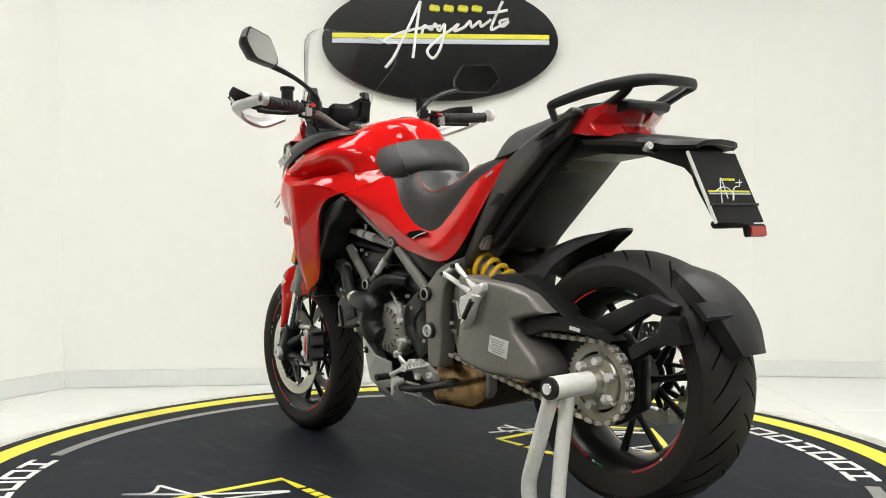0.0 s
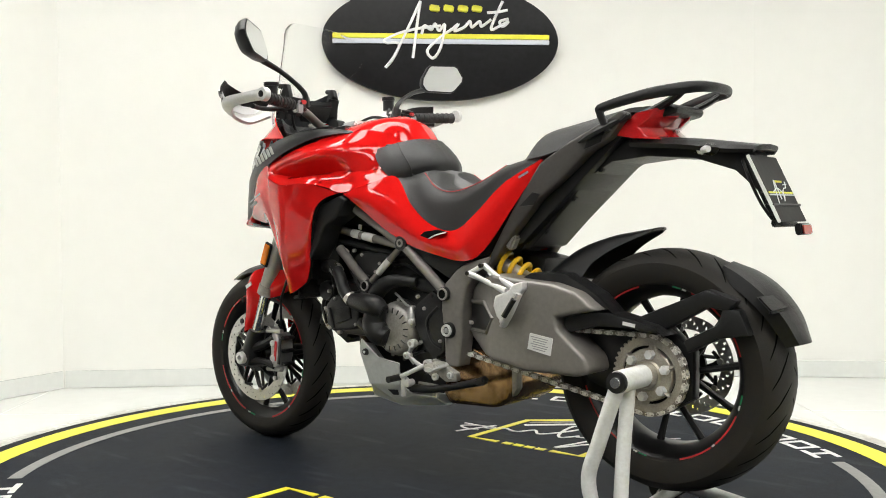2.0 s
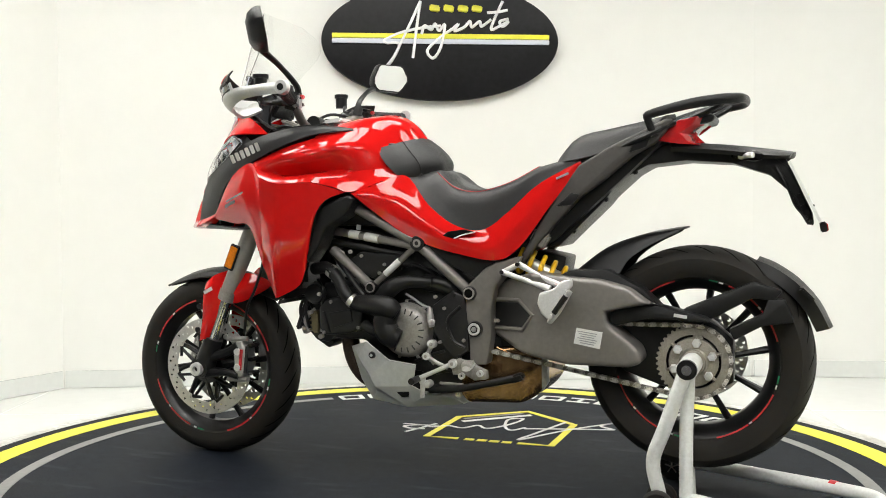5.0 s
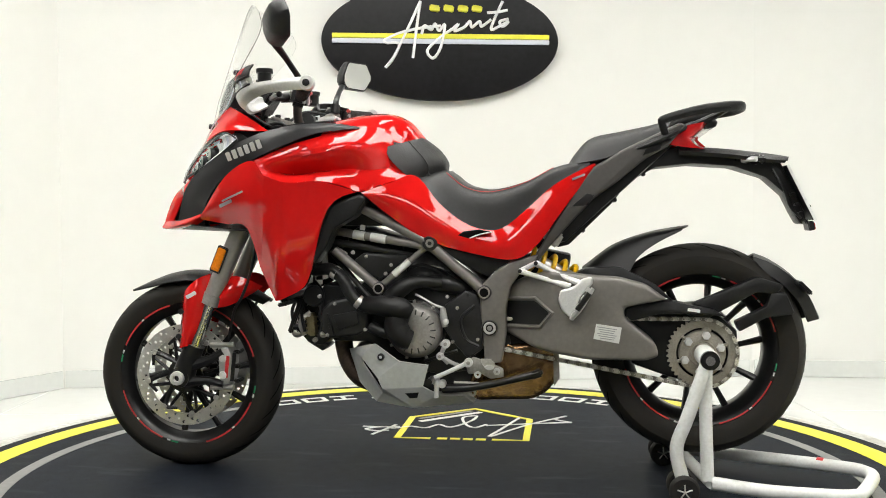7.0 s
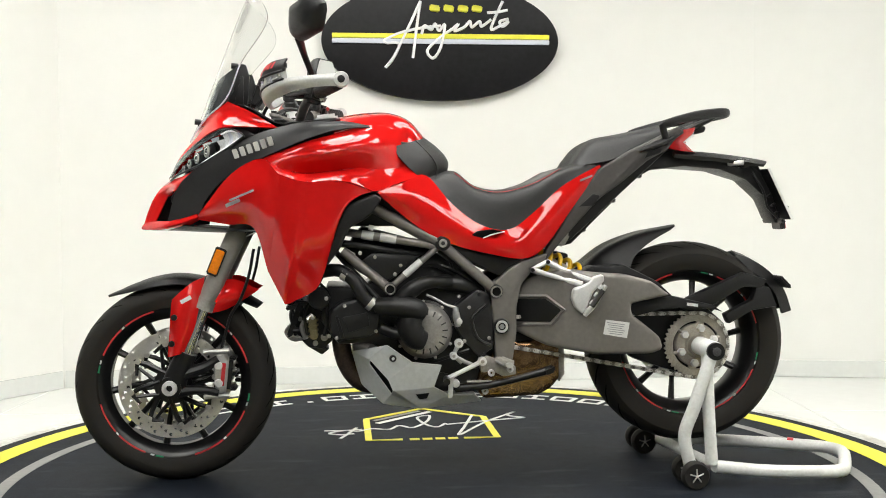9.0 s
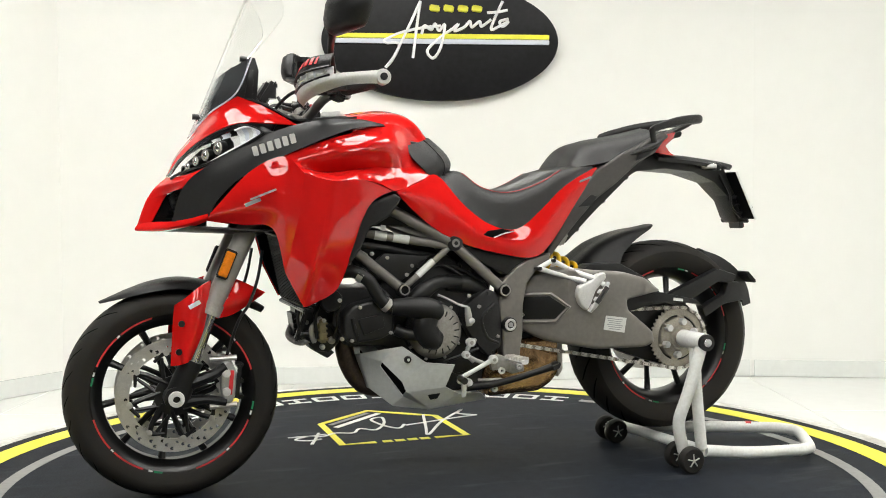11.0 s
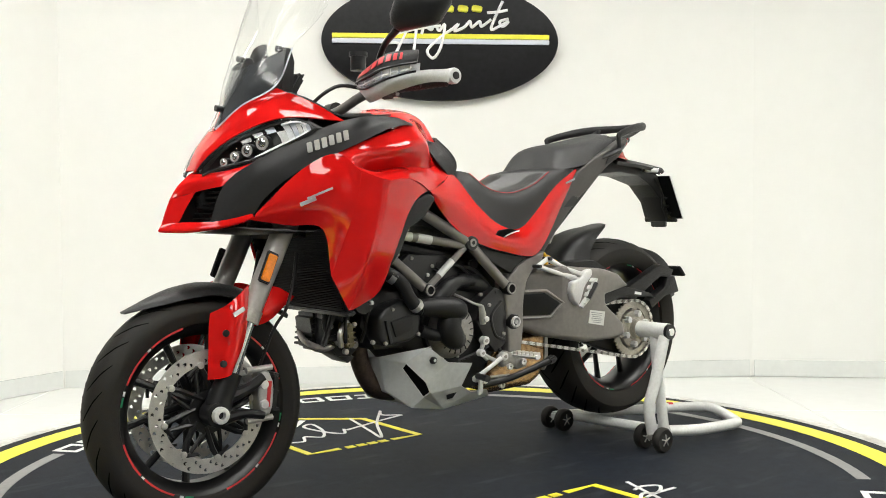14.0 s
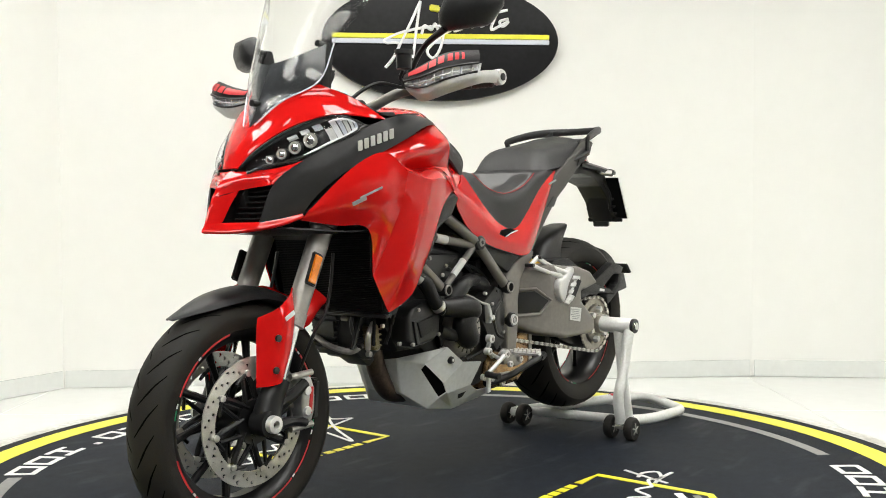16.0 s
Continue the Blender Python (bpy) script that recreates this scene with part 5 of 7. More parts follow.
    part("pump_body", tube([(-0.075, -0.180, 0.527), (-0.096, -0.180, 0.477), (-0.080, -0.178, 0.442), (-0.054, -0.172, 0.429)], [0.030, 0.036, 0.036, 0.028], 16, 5), BLACK, eng)
    part("hose", tube([(-0.354, -0.130, 0.632), (-0.301, -0.150, 0.637), (-0.258, -0.165, 0.609), (-0.233, -0.170, 0.565), (-0.203, -0.170, 0.535), (-0.175, -0.170, 0.529)], 0.019, 14, 6), BLACK, eng, "thick black coolant hose")
    part("hose", tube([(-0.177, -0.150, 0.466), (-0.134, -0.160, 0.450), (-0.084, -0.165, 0.450)], 0.018, 12, 5), BLACK, eng)
    part("hose", tube([(-0.134, -0.150, 0.533), (-0.092, -0.155, 0.575), (-0.042, -0.150, 0.599), (0.033, -0.130, 0.598)], [0.022, 0.026, 0.020, 0.016], 14, 5), BLACK, eng, "black intake elbow")
    part("hose", tube([(-0.305, -0.110, 0.716), (-0.220, -0.115, 0.706), (-0.119, -0.110, 0.688), (-0.035, -0.100, 0.677)], 0.012, 10, 5), BLACK, eng)
    # primary cover and clutch slave
    pc = part("sprocket_cover", prism([(0.043, 0.531), (0.108, 0.578), (0.143, 0.564), (0.160, 0.497), (0.156, 0.400), (0.113, 0.373), (0.062, 0.430), (0.032, 0.481)], -0.152, -0.10, 0.010, 2), BLACK_E, eng, "black sprocket cover")
    part("rib", tube([(0.133, -0.152, 0.532), (0.093, -0.153, 0.490), (0.109, -0.152, 0.432), (0.146, -0.152, 0.411)], 0.005, 8, 5), BLACK_E, pc)
    for q in ((0.113, -0.152, 0.562), (0.129, -0.150, 0.384)):
        part("bolt", lathe([(0.002, -0.004), (0.006, -0.003), (0.006, 0.004)], q, 10), BLACK_S, pc)
    cs = part("clutch_slave", tube([(0.041, -0.165, 0.525), (0.044, -0.168, 0.497), (0.048, -0.165, 0.470)], [0.008, 0.011, 0.009], 12, 4), ALLOY, eng, "silver clutch slave cylinder")
    part("pipe", tube([(0.044, -0.165, 0.525), (0.016, -0.160, 0.533), (-0.014, -0.150, 0.549), (-0.043, -0.140, 0.562)], 0.0038, 8, 5), ALLOY, cs)
    part("nut", lathe([(0.004, -0.008), (0.009, -0.006), (0.009, 0.006)], (0.051, -0.175, 0.485), 12), SILVER, cs)
    for i in range(9):
        q = polar(c, 0.0865, i * 40 + 12)
        part("bolt", lathe([(0.002, -0.139), (0.005, -0.138), (0.005, -0.125)], (q[0], YC, q[1]), 8), STEEL, cov)
    for p, q2 in (((-0.213, -0.170, 0.545), (-0.201, -0.170, 0.535)), ((-0.287, -0.153, 0.630), (-0.273, -0.158, 0.621)), ((-0.191, -0.170, 0.533), (-0.179, -0.173, 0.531))):
        part("hose_clamp", rod(p, q2, 0.0212, 16), STEEL, eng, "steel hose clamp")
    for q in ((0.053, -0.150, 0.557), (0.083, -0.155, 0.524), (0.143, -0.155, 0.432), (0.069, -0.155, 0.424), (-0.118, -0.130, 0.649), (-0.194, -0.130, 0.674), (-0.284, -0.160, 0.534), (-0.200, -0.160, 0.542), (-0.193, -0.160, 0.458), (-0.308, -0.160, 0.440)):
        part("bolt", lathe([(0.002, -0.004), (0.0055, -0.003), (0.0055, 0.006)], q, 8), GUN, eng)
    part("bracket", block((0.030, 0.006, 0.014), pose((-0.266, 0.686)[0], -0.128, (-0.266, 0.686)[1], 0, 30, 0), 0.002), STEEL, eng)
    part("tag", block((0.016, 0.002, 0.016), pose((-0.205, 0.761)[0], -0.125, (-0.205, 0.761)[1], 0, 10, 0), 0.001), WBAND, eng)
    part("connector", block((0.045, 0.03, 0.028), pose((-0.086, 0.647)[0], -0.115, (-0.086, 0.647)[1], 0, 20, 0), 0.006), BLACK_S, eng)
    part("connector", block((0.035, 0.03, 0.035), pose((0.050, 0.647)[0], -0.11, (0.050, 0.647)[1], 0, -15, 0), 0.006), BLACK, eng)
    part("starter", tube([(-0.001, -0.100, 0.596), (0.075, -0.105, 0.587), (0.117, -0.110, 0.562)], [0.026, 0.028, 0.018], 14, 4), BLACK_E, eng)
    # clutter of wires behind the frame
    for pts in ([(-0.282, -0.090, 0.758), (-0.238, -0.100, 0.724), (-0.154, -0.100, 0.712), (-0.086, -0.100, 0.698)], [(-0.358, -0.100, 0.597), (-0.331, -0.120, 0.564), (-0.341, -0.110, 0.495)], [(-0.120, -0.090, 0.715), (-0.068, -0.120, 0.648), (-0.018, -0.120, 0.648), (0.050, -0.110, 0.613)], [(-0.001, -0.110, 0.647), (0.050, -0.120, 0.631), (0.100, -0.120, 0.597)], [(-0.386, -0.090, 0.545), (-0.402, -0.100, 0.503), (-0.395, -0.090, 0.442)], [(-0.019, -0.130, 0.361), (0.032, -0.150, 0.381), (0.082, -0.150, 0.398)]):
        part("cable", tube(pts, 0.005, 8, 5), BLACK_S, eng)


def chassis():
    fr = part("trellis_frame", tube([(-0.199, -0.150, 0.820), (0.003, -0.155, 0.714)], 0.0165, 16, 3), BRONZE, BIKE, "bronze-grey tubular trellis frame")
    far = [[(x, 2 * YC - y, z) for x, y, z in p] for p in ([(-0.199, -0.150, 0.820), (0.003, -0.155, 0.714)], [(0.003, -0.155, 0.711), (0.163, -0.150, 0.572)])]
    part("tube", tube([(-0.294, -0.120, 0.751), (-0.008, -0.150, 0.706)], 0.0125, 14, 3), BRONZE, fr)
    for a, b in (((-0.232, -0.127, 0.741), (-0.197, -0.131, 0.735)), ((-0.178, -0.133, 0.733), (-0.131, -0.138, 0.725))):
        part("band", rod(a, b, 0.0138, 14), WBAND, fr, "silver-white band on the tube")
    part("tube", tube([(0.003, -0.155, 0.711), (0.163, -0.150, 0.572)], 0.0155, 14, 3), BRONZE, fr)
    part("tube", tube([(-0.003, -0.152, 0.709), (-0.150, -0.145, 0.584)], 0.0095, 12, 3), BRONZE, fr)
    part("band", rod((-0.059, -0.149, 0.663), (-0.107, -0.147, 0.621), 0.0108, 12), WBAND, fr, "silver band on the strut")
    part("tube", tube([(-0.290, -0.130, 0.693), (-0.158, -0.145, 0.586)], 0.0145, 14, 3), BRONZE, fr)
    part("tube", tube([(-0.309, -0.105, 0.689), (-0.179, -0.130, 0.544)], 0.0085, 12, 3), BLACK_E, fr)
    for p in far:
        part("tube", tube(p, 0.0155, 12, 2), BRONZE, fr)
    for c, r in (((0.004, -0.158, 0.715), 0.024), ((-0.151, -0.150, 0.581), 0.019), ((0.163, -0.155, 0.571), 0.021)):
        b = part("bolt_boss", lathe([(r * 0.5, -0.014), (r * 0.92, -0.012), (r, -0.006), (r, 0.02)], c, 24), BLACK_S, fr, "black bolt boss")
        if r > 0.022:
            part("bolt", lathe([(r * 0.25, -0.0165), (r * 0.5, -0.0165), (r * 0.55, -0.012)], c, 16, closed=True), GUN, b)
        else:
            # dark disc paints the shade of the open boss
            part("hollow", lathe([(r * 0.2, -0.0150), (r * 0.62, -0.0148), (r * 0.62, -0.012)], c, 20), HOLLOW_SHADE, b, "dark disc for the shade in the hollow")
            part("ring", lathe([(r * 0.62, -0.0165), (r * 0.80, -0.0165), (r * 0.86, -0.012), (r * 0.62, -0.012)], c, 24, closed=True), GUN, b)
    plate = [(0.150, 0.590), (0.183, 0.620), (0.205, 0.642), (0.241, 0.662), (0.320, 0.682), (0.308, 0.652), (0.270, 0.628), (0.240, 0.590), (0.226, 0.523), (0.226, 0.448), (0.214, 0.364), (0.163, 0.361), (0.159, 0.448), (0.150, 0.523)]
    for s in (-1, 1):
        y0, y1 = sorted((ys(0.172, s), ys(0.115, s)))
        p = part("pivot_plate", prism(plate, y0, y1, 0.008, 3), BRONZE, fr, "bronze-grey swingarm pivot plate")
        b = part("pivot_bolt", lathe([(0.012, -0.010), (0.022, -0.008), (0.024, 0.0), (0.024, 0.02)] if s < 0 else [(0.024, -0.02), (0.024, 0.0), (0.022, 0.008), (0.012, 0.010)], ((0.179, 0.467)[0], ys(0.174, s), (0.179, 0.467)[1]), 24), BLACK_S, p)
        at_b = (0.179, ys(0.174, s), 0.467)
        part("ring", lathe([(0.011, s * 0.010), (0.012, s * 0.0155), (0.0165, s * 0.0155), (0.0185, s * 0.010)], at_b, 28, closed=True), SILVER, b, "bright ring")
        part("hex", lathe([(0.003, s * 0.0150), (0.0075, s * 0.0148), (0.008, s * 0.008)], at_b, 6), ALLOY, b, "steel hex bolt")
        y0, y1 = sorted((ys(0.168, s), ys(0.12, s)))
        part("side_cover", prism([(0.013, 0.714), (0.050, 0.706), (0.133, 0.684), (0.246, 0.664), (0.205, 0.642), (0.176, 0.615), (0.100, 0.652)], y0, y1, 0.006), BLACK, fr, "black side cover under the flank")
        y0, y1 = sorted((ys(0.238, s), ys(0.15, s)))
        part("fairing_infill", prism([(-0.333, 0.653), (-0.337, 0.703), (-0.319, 0.776), (-0.282, 0.830), (-0.197, 0.860), (-0.175, 0.846), (-0.211, 0.794), (-0.270, 0.761), (-0.296, 0.702)], y0, y1, 0.010, 3), BLACK, BIKE, "matt black fairing infill")
    # shock absorber
    a, b = Vector((0.292, -0.085, 0.672)), Vector((0.462, -0.075, 0.588))
    d = (b - a).normalized()
    u = d.cross(Vector((0, 1, 0))).normalized()
    w = d.cross(u)
    pts = [a + (b - a) * k / 96 + (u * math.cos(k / 96 * 2 * math.pi * 5.6) + w * math.sin(k / 96 * 2 * math.pi * 5.6)) * 0.036 for k in range(97)]
    sh = part("shock_absorber", rod(a, b, 0.019), STEEL, BIKE, "rear shock absorber")
    part("spring", tube(pts, 0.0072, 10, 2), YELLOW, sh, "yellow coil spring")
    part("collar", rod(b - d * 0.012, b + d * 0.015, 0.04, 24), SILVER, sh)
    # added black fill that hides a bright patch behind the plate
    part("pivot_block", prism([(0.20, 0.47), (0.33, 0.47), (0.36, 0.42), (0.30, 0.385), (0.20, 0.36)], YC - 0.10, YC + 0.11, 0.01), BLACK, BIKE, "dark fill block added behind the pivot plate")
    part("inner_frame", prism([(0.225, 0.623), (0.330, 0.693), (0.417, 0.675), (0.400, 0.587), (0.260, 0.553)], YC - 0.03, YC + 0.11, 0.01), BLACK, BIKE)
    part("shock_mount", block((0.05, 0.03, 0.045), pose((0.363, 0.730)[0], -0.115, (0.363, 0.730)[1], 0, 30, 0), 0.006), GUN, BIKE, "metal bracket above the shock")


def swingarm():
    o = [(0.220, 0.581), (0.272, 0.612), (0.355, 0.637), (0.454, 0.626), (0.552, 0.619), (0.627, 0.599), (0.686, 0.556), (0.564, 0.532), (0.568, 0.500), (0.614, 0.464), (0.654, 0.431), (0.664, 0.394), (0.627, 0.381), (0.462, 0.381), (0.314, 0.408), (0.220, 0.451)]
    bm = prism(o, -0.195, -0.055, 0.022, 4)
    bmesh.ops.bisect_plane(bm, geom=bm.verts[:] + bm.edges[:] + bm.faces[:], plane_co=(0.36, 0, 0), plane_no=(1, 0, 0))
    for v in bm.verts:
        if v.co.y < -0.12 and v.co.x < 0.36:
            v.co.y += 0.62 * (0.36 - v.co.x)
    sw = part("swingarm", bm, BRONZE, BIKE, "bronze-grey single-sided swingarm", 40)
    # black plate on the slope paints the shade of the deep recess
    bm = prism([(0.228, 0.544), (0.310, 0.549), (0.353, 0.516), (0.324, 0.479), (0.228, 0.476)], -0.197, -0.15, 0.003)
    for v in bm.verts:
        v.co.y += 0.62 * max(0, 0.36 - v.co.x)
    part("recess", bm, BLACK_S, sw, "dark plate for the shaded recess")
    part("recess_edge", tube([(0.223, -0.111, 0.552), (0.313, -0.167, 0.556), (0.362, -0.195, 0.517), (0.326, -0.175, 0.472), (0.223, -0.111, 0.468)], 0.0055, 8, 1), BRONZE, sw)
    lab = part("label", prism([(0.486, 0.486), (0.558, 0.476), (0.550, 0.430), (0.478, 0.443)], -0.197, -0.194, 0), WBAND, sw, "white printed label")
    for k in range(6):
        part("bar", block((0.055 - 0.008 * (k % 3), 0.001, 0.0022), pose((0.519, 0.474)[0] - 0.003, -0.1976, (0.519, 0.474)[1] - k * 0.0062, 0, 8, 0), 0), GBAR, lab, "faint grey bar")
    part("hub", lathe([(0.03, -0.105), (0.062, -0.10), (0.074, -0.09), (0.078, -0.06), (0.078, 0.0)], (RW[0], YC, RW[1]), 40), BLACK_S, sw, "black axle hub")
    part("hub_arm", prism([(0.567, 0.512), (0.693, 0.534), (0.829, 0.517), (0.897, 0.457), (0.897, 0.338), (0.813, 0.287), (0.694, 0.321), (0.592, 0.356)], -0.085, -0.04, 0.012), BLACK_S, sw)
    # chain guard and mudguard arms
    cg = part("chain_guard", prism([(0.570, 0.509), (0.573, 0.529), (0.637, 0.547), (0.704, 0.549), (0.824, 0.523), (0.858, 0.501), (0.838, 0.508), (0.762, 0.515), (0.667, 0.513), (0.620, 0.500), (0.587, 0.492)], -0.165, -0.085, 0.006), BLACK, sw, "black chain guard")
    part("tag", block((0.035, 0.001, 0.009), pose((0.782, 0.525)[0] - 0.02, -0.1655, (0.782, 0.525)[1] - 0.001, 0, 8, 0), 0), WBAND, cg)
    hug = [[(0.454, 0.015, 0.636), (0.450, -0.060, 0.633), (0.455, -0.110, 0.615)],
           [(0.551, 0.015, 0.706), (0.539, -0.060, 0.694), (0.570, -0.105, 0.621)],
           [(0.647, 0.015, 0.744), (0.631, -0.050, 0.732), (0.608, -0.085, 0.670)],
           [(0.717, 0.015, 0.758), (0.703, -0.035, 0.748), (0.664, -0.060, 0.711)],
           [(0.766, 0.015, 0.765), (0.755, -0.020, 0.762), (0.742, -0.030, 0.750)]]
    part("hugger", shell(hug, 0.005), BLACK, BIKE, "black rear wheel hugger fin")
    part("hugger_base", prism([(0.389, 0.608), (0.456, 0.642), (0.558, 0.645), (0.659, 0.594), (0.710, 0.546), (0.642, 0.577), (0.558, 0.602), (0.456, 0.611)], -0.15, -0.08, 0.006), BLACK, BIKE)
    for o in ([(0.736, 0.512), (0.769, 0.542), (0.946, 0.617), (1.022, 0.594), (1.000, 0.566), (0.946, 0.573), (0.795, 0.488)], [(0.883, 0.488), (0.897, 0.457), (0.972, 0.499), (1.052, 0.511), (1.027, 0.572), (0.984, 0.572), (0.972, 0.533)]):
        part("mudguard_arm", prism(o, -0.118, -0.080, 0.008), BLACK, BIKE, "black mudguard arm")
    net = []
    for a, r, w in ((60, 0.330, 0.052), (52, 0.340, 0.074), (40, 0.352, 0.080), (27, 0.363, 0.070), (15, 0.370, 0.046)):
        row = []
        for k in (-1, -0.92, -0.55, 0, 0.55, 0.92, 1):
            rr = r - (0.045 if abs(k) == 1 else 0.012 * abs(k))
            p = polar(RW, rr, a)
            row.append((p[0], YC + k * w, p[1]))
        net.append(row)
    part("rear_mudguard", shell(net, 0.006, False, 3, 1), BLACK, BIKE, "matt black rear mudguard")
    part("mudguard_bracket", block((0.05, 0.12, 0.012), pose(RW[0] + 0.29, -0.05, RW[1] + 0.19, 0, 45, 0), 0.004), BLACK, BIKE)


# darker copy of the chain steel: shade between plates painted on inner links
CHAIN_SHADE = mat("shaded_link_steel", (0.26, 0.24, 0.21), 0.4, 0.8, 0.3, 60)


def drive():
    # sprocket with carrier
    n = 42
    bm = bmesh.new()
    rows = []
    for i in range(n * 4):
        a = 2 * math.pi * i / (n * 4)
        ro = (0.0955, 0.0955, 0.1015, 0.1015)[i % 4]
        rows.append([bm.verts.new((RW[0] + r * math.cos(a), y, RW[1] + r * math.sin(a))) for r, y in ((0.074, -0.118), (ro, -0.1165), (ro, -0.1115), (0.074, -0.11))])
    for p, q in zip(rows, rows[1:] + rows[:1]):
        for k in range(4):
            bm.faces.new((p[k], p[(k + 1) % 4], q[(k + 1) % 4], q[k]))
    sp = part("sprocket", bm, SPROCK, REAR, "toothed alloy rear sprocket")
    for i in range(6):
        a = i * 60 + 20
        p, q = polar(RW, 0.052, a), polar(RW, 0.076, a)
        part("spider", tube([(p[0], -0.116, p[1]), (q[0], -0.115, q[1])], [0.018, 0.012], 10, 2, flat=0.4), SPROCK, sp)
        c = polar(RW, 0.054, a)
        b = part("carrier_bolt", lathe([(0.006, -0.142), (0.011, -0.141), (0.0125, -0.136), (0.0125, -0.118)], (c[0], 0, c[1]), 6), SILVER, sp, "bright carrier bolt")
    part("carrier", lathe([(0.02, -0.13), (0.036, -0.13), (0.04, -0.126), (0.064, -0.122), (0.067, -0.118), (0.067, -0.105)], (RW[0], 0, RW[1]), 36), SPROCK, sp, "champagne alloy sprocket carrier")
    part("axle_nut", lathe([(0.018, -0.152), (0.030, -0.150), (0.033, -0.145), (0.033, -0.125)], (RW[0], 0, RW[1]), 12), SPROCK, sp, "large axle nut")
    # chain: links along the loop round both sprockets
    c1, r1, c2, r2 = Vector(RW), 0.0995, Vector((0.185, 0.448)), 0.042
    d = c2 - c1
    base = math.atan2(d.y, d.x)
    off = math.acos((r1 - r2) / d.length)
    a_hi, a_lo = base - off, base + off
    up = [a for a in np.linspace(a_lo, a_hi + 2 * math.pi, 60)]
    path = [c1 + Vector((math.cos(a), math.sin(a))) * r1 for a in up]
    path += [c2 + Vector((math.cos(a), math.sin(a))) * r2 for a in np.linspace(a_hi, a_lo, 20)]
    path.append(path[0])
    total = sum((q - p).length for p, q in zip(path, path[1:]))
    count = 2 * round(total / 0.0159 / 2)
    step = total / count
    pos, acc, k = [], 0.0, 0
    for i in range(count):
        s = i * step
        while acc + (path[k + 1] - path[k]).length < s:
            acc += (path[k + 1] - path[k]).length
            k += 1
        pos.append(path[k].lerp(path[k + 1], (s - acc) / max(1e-9, (path[k + 1] - path[k]).length)))
    ch = part("chain", rod((pos[0].x, -0.119, pos[0].y), (pos[0].x, -0.109, pos[0].y), 0.004, 8), CHAINM, BIKE, "steel drive chain")
    meshes = []
    for wide in (0, 1):
        bm = bmesh.new()
        for y in ((-0.0095, 0.0095) if wide else (-0.007, 0.007)):
            ring = []
            for x0 in (-1, 1):
                for t in range(5):
                    an = math.pi / 2 + math.pi * t / 4 if x0 < 0 else -math.pi / 2 + math.pi * t / 4
                    ring.append((x0 * 0.0068 + 0.0048 * math.cos(an), 0.0054 * math.sin(an)))
            prism(ring, y - 0.001, y + 0.001, 0, 1, bm)
        for x in (-0.008, 0.008):
            rod((x, -0.0115, 0), (x, 0.0115, 0), 0.0042 if wide else 0.003, 8, bm)
        me = bpy.data.meshes.new("link")
        bm.to_mesh(me)
        bm.free()
        me.materials.append(CHAINM if wide else CHAIN_SHADE)
        meshes.append(me)
    for i, p in enumerate(pos):
        q = pos[(i + 1) % count]
        m = (p + q) / 2
        ob = new("link", meshes[i % 2])
        ob.parent = ch
        ob.matrix_basis = pose(m.x, -0.114, m.y, 0, -math.degrees(math.atan2(q.y - p.y, q.x - p.x)), 0)


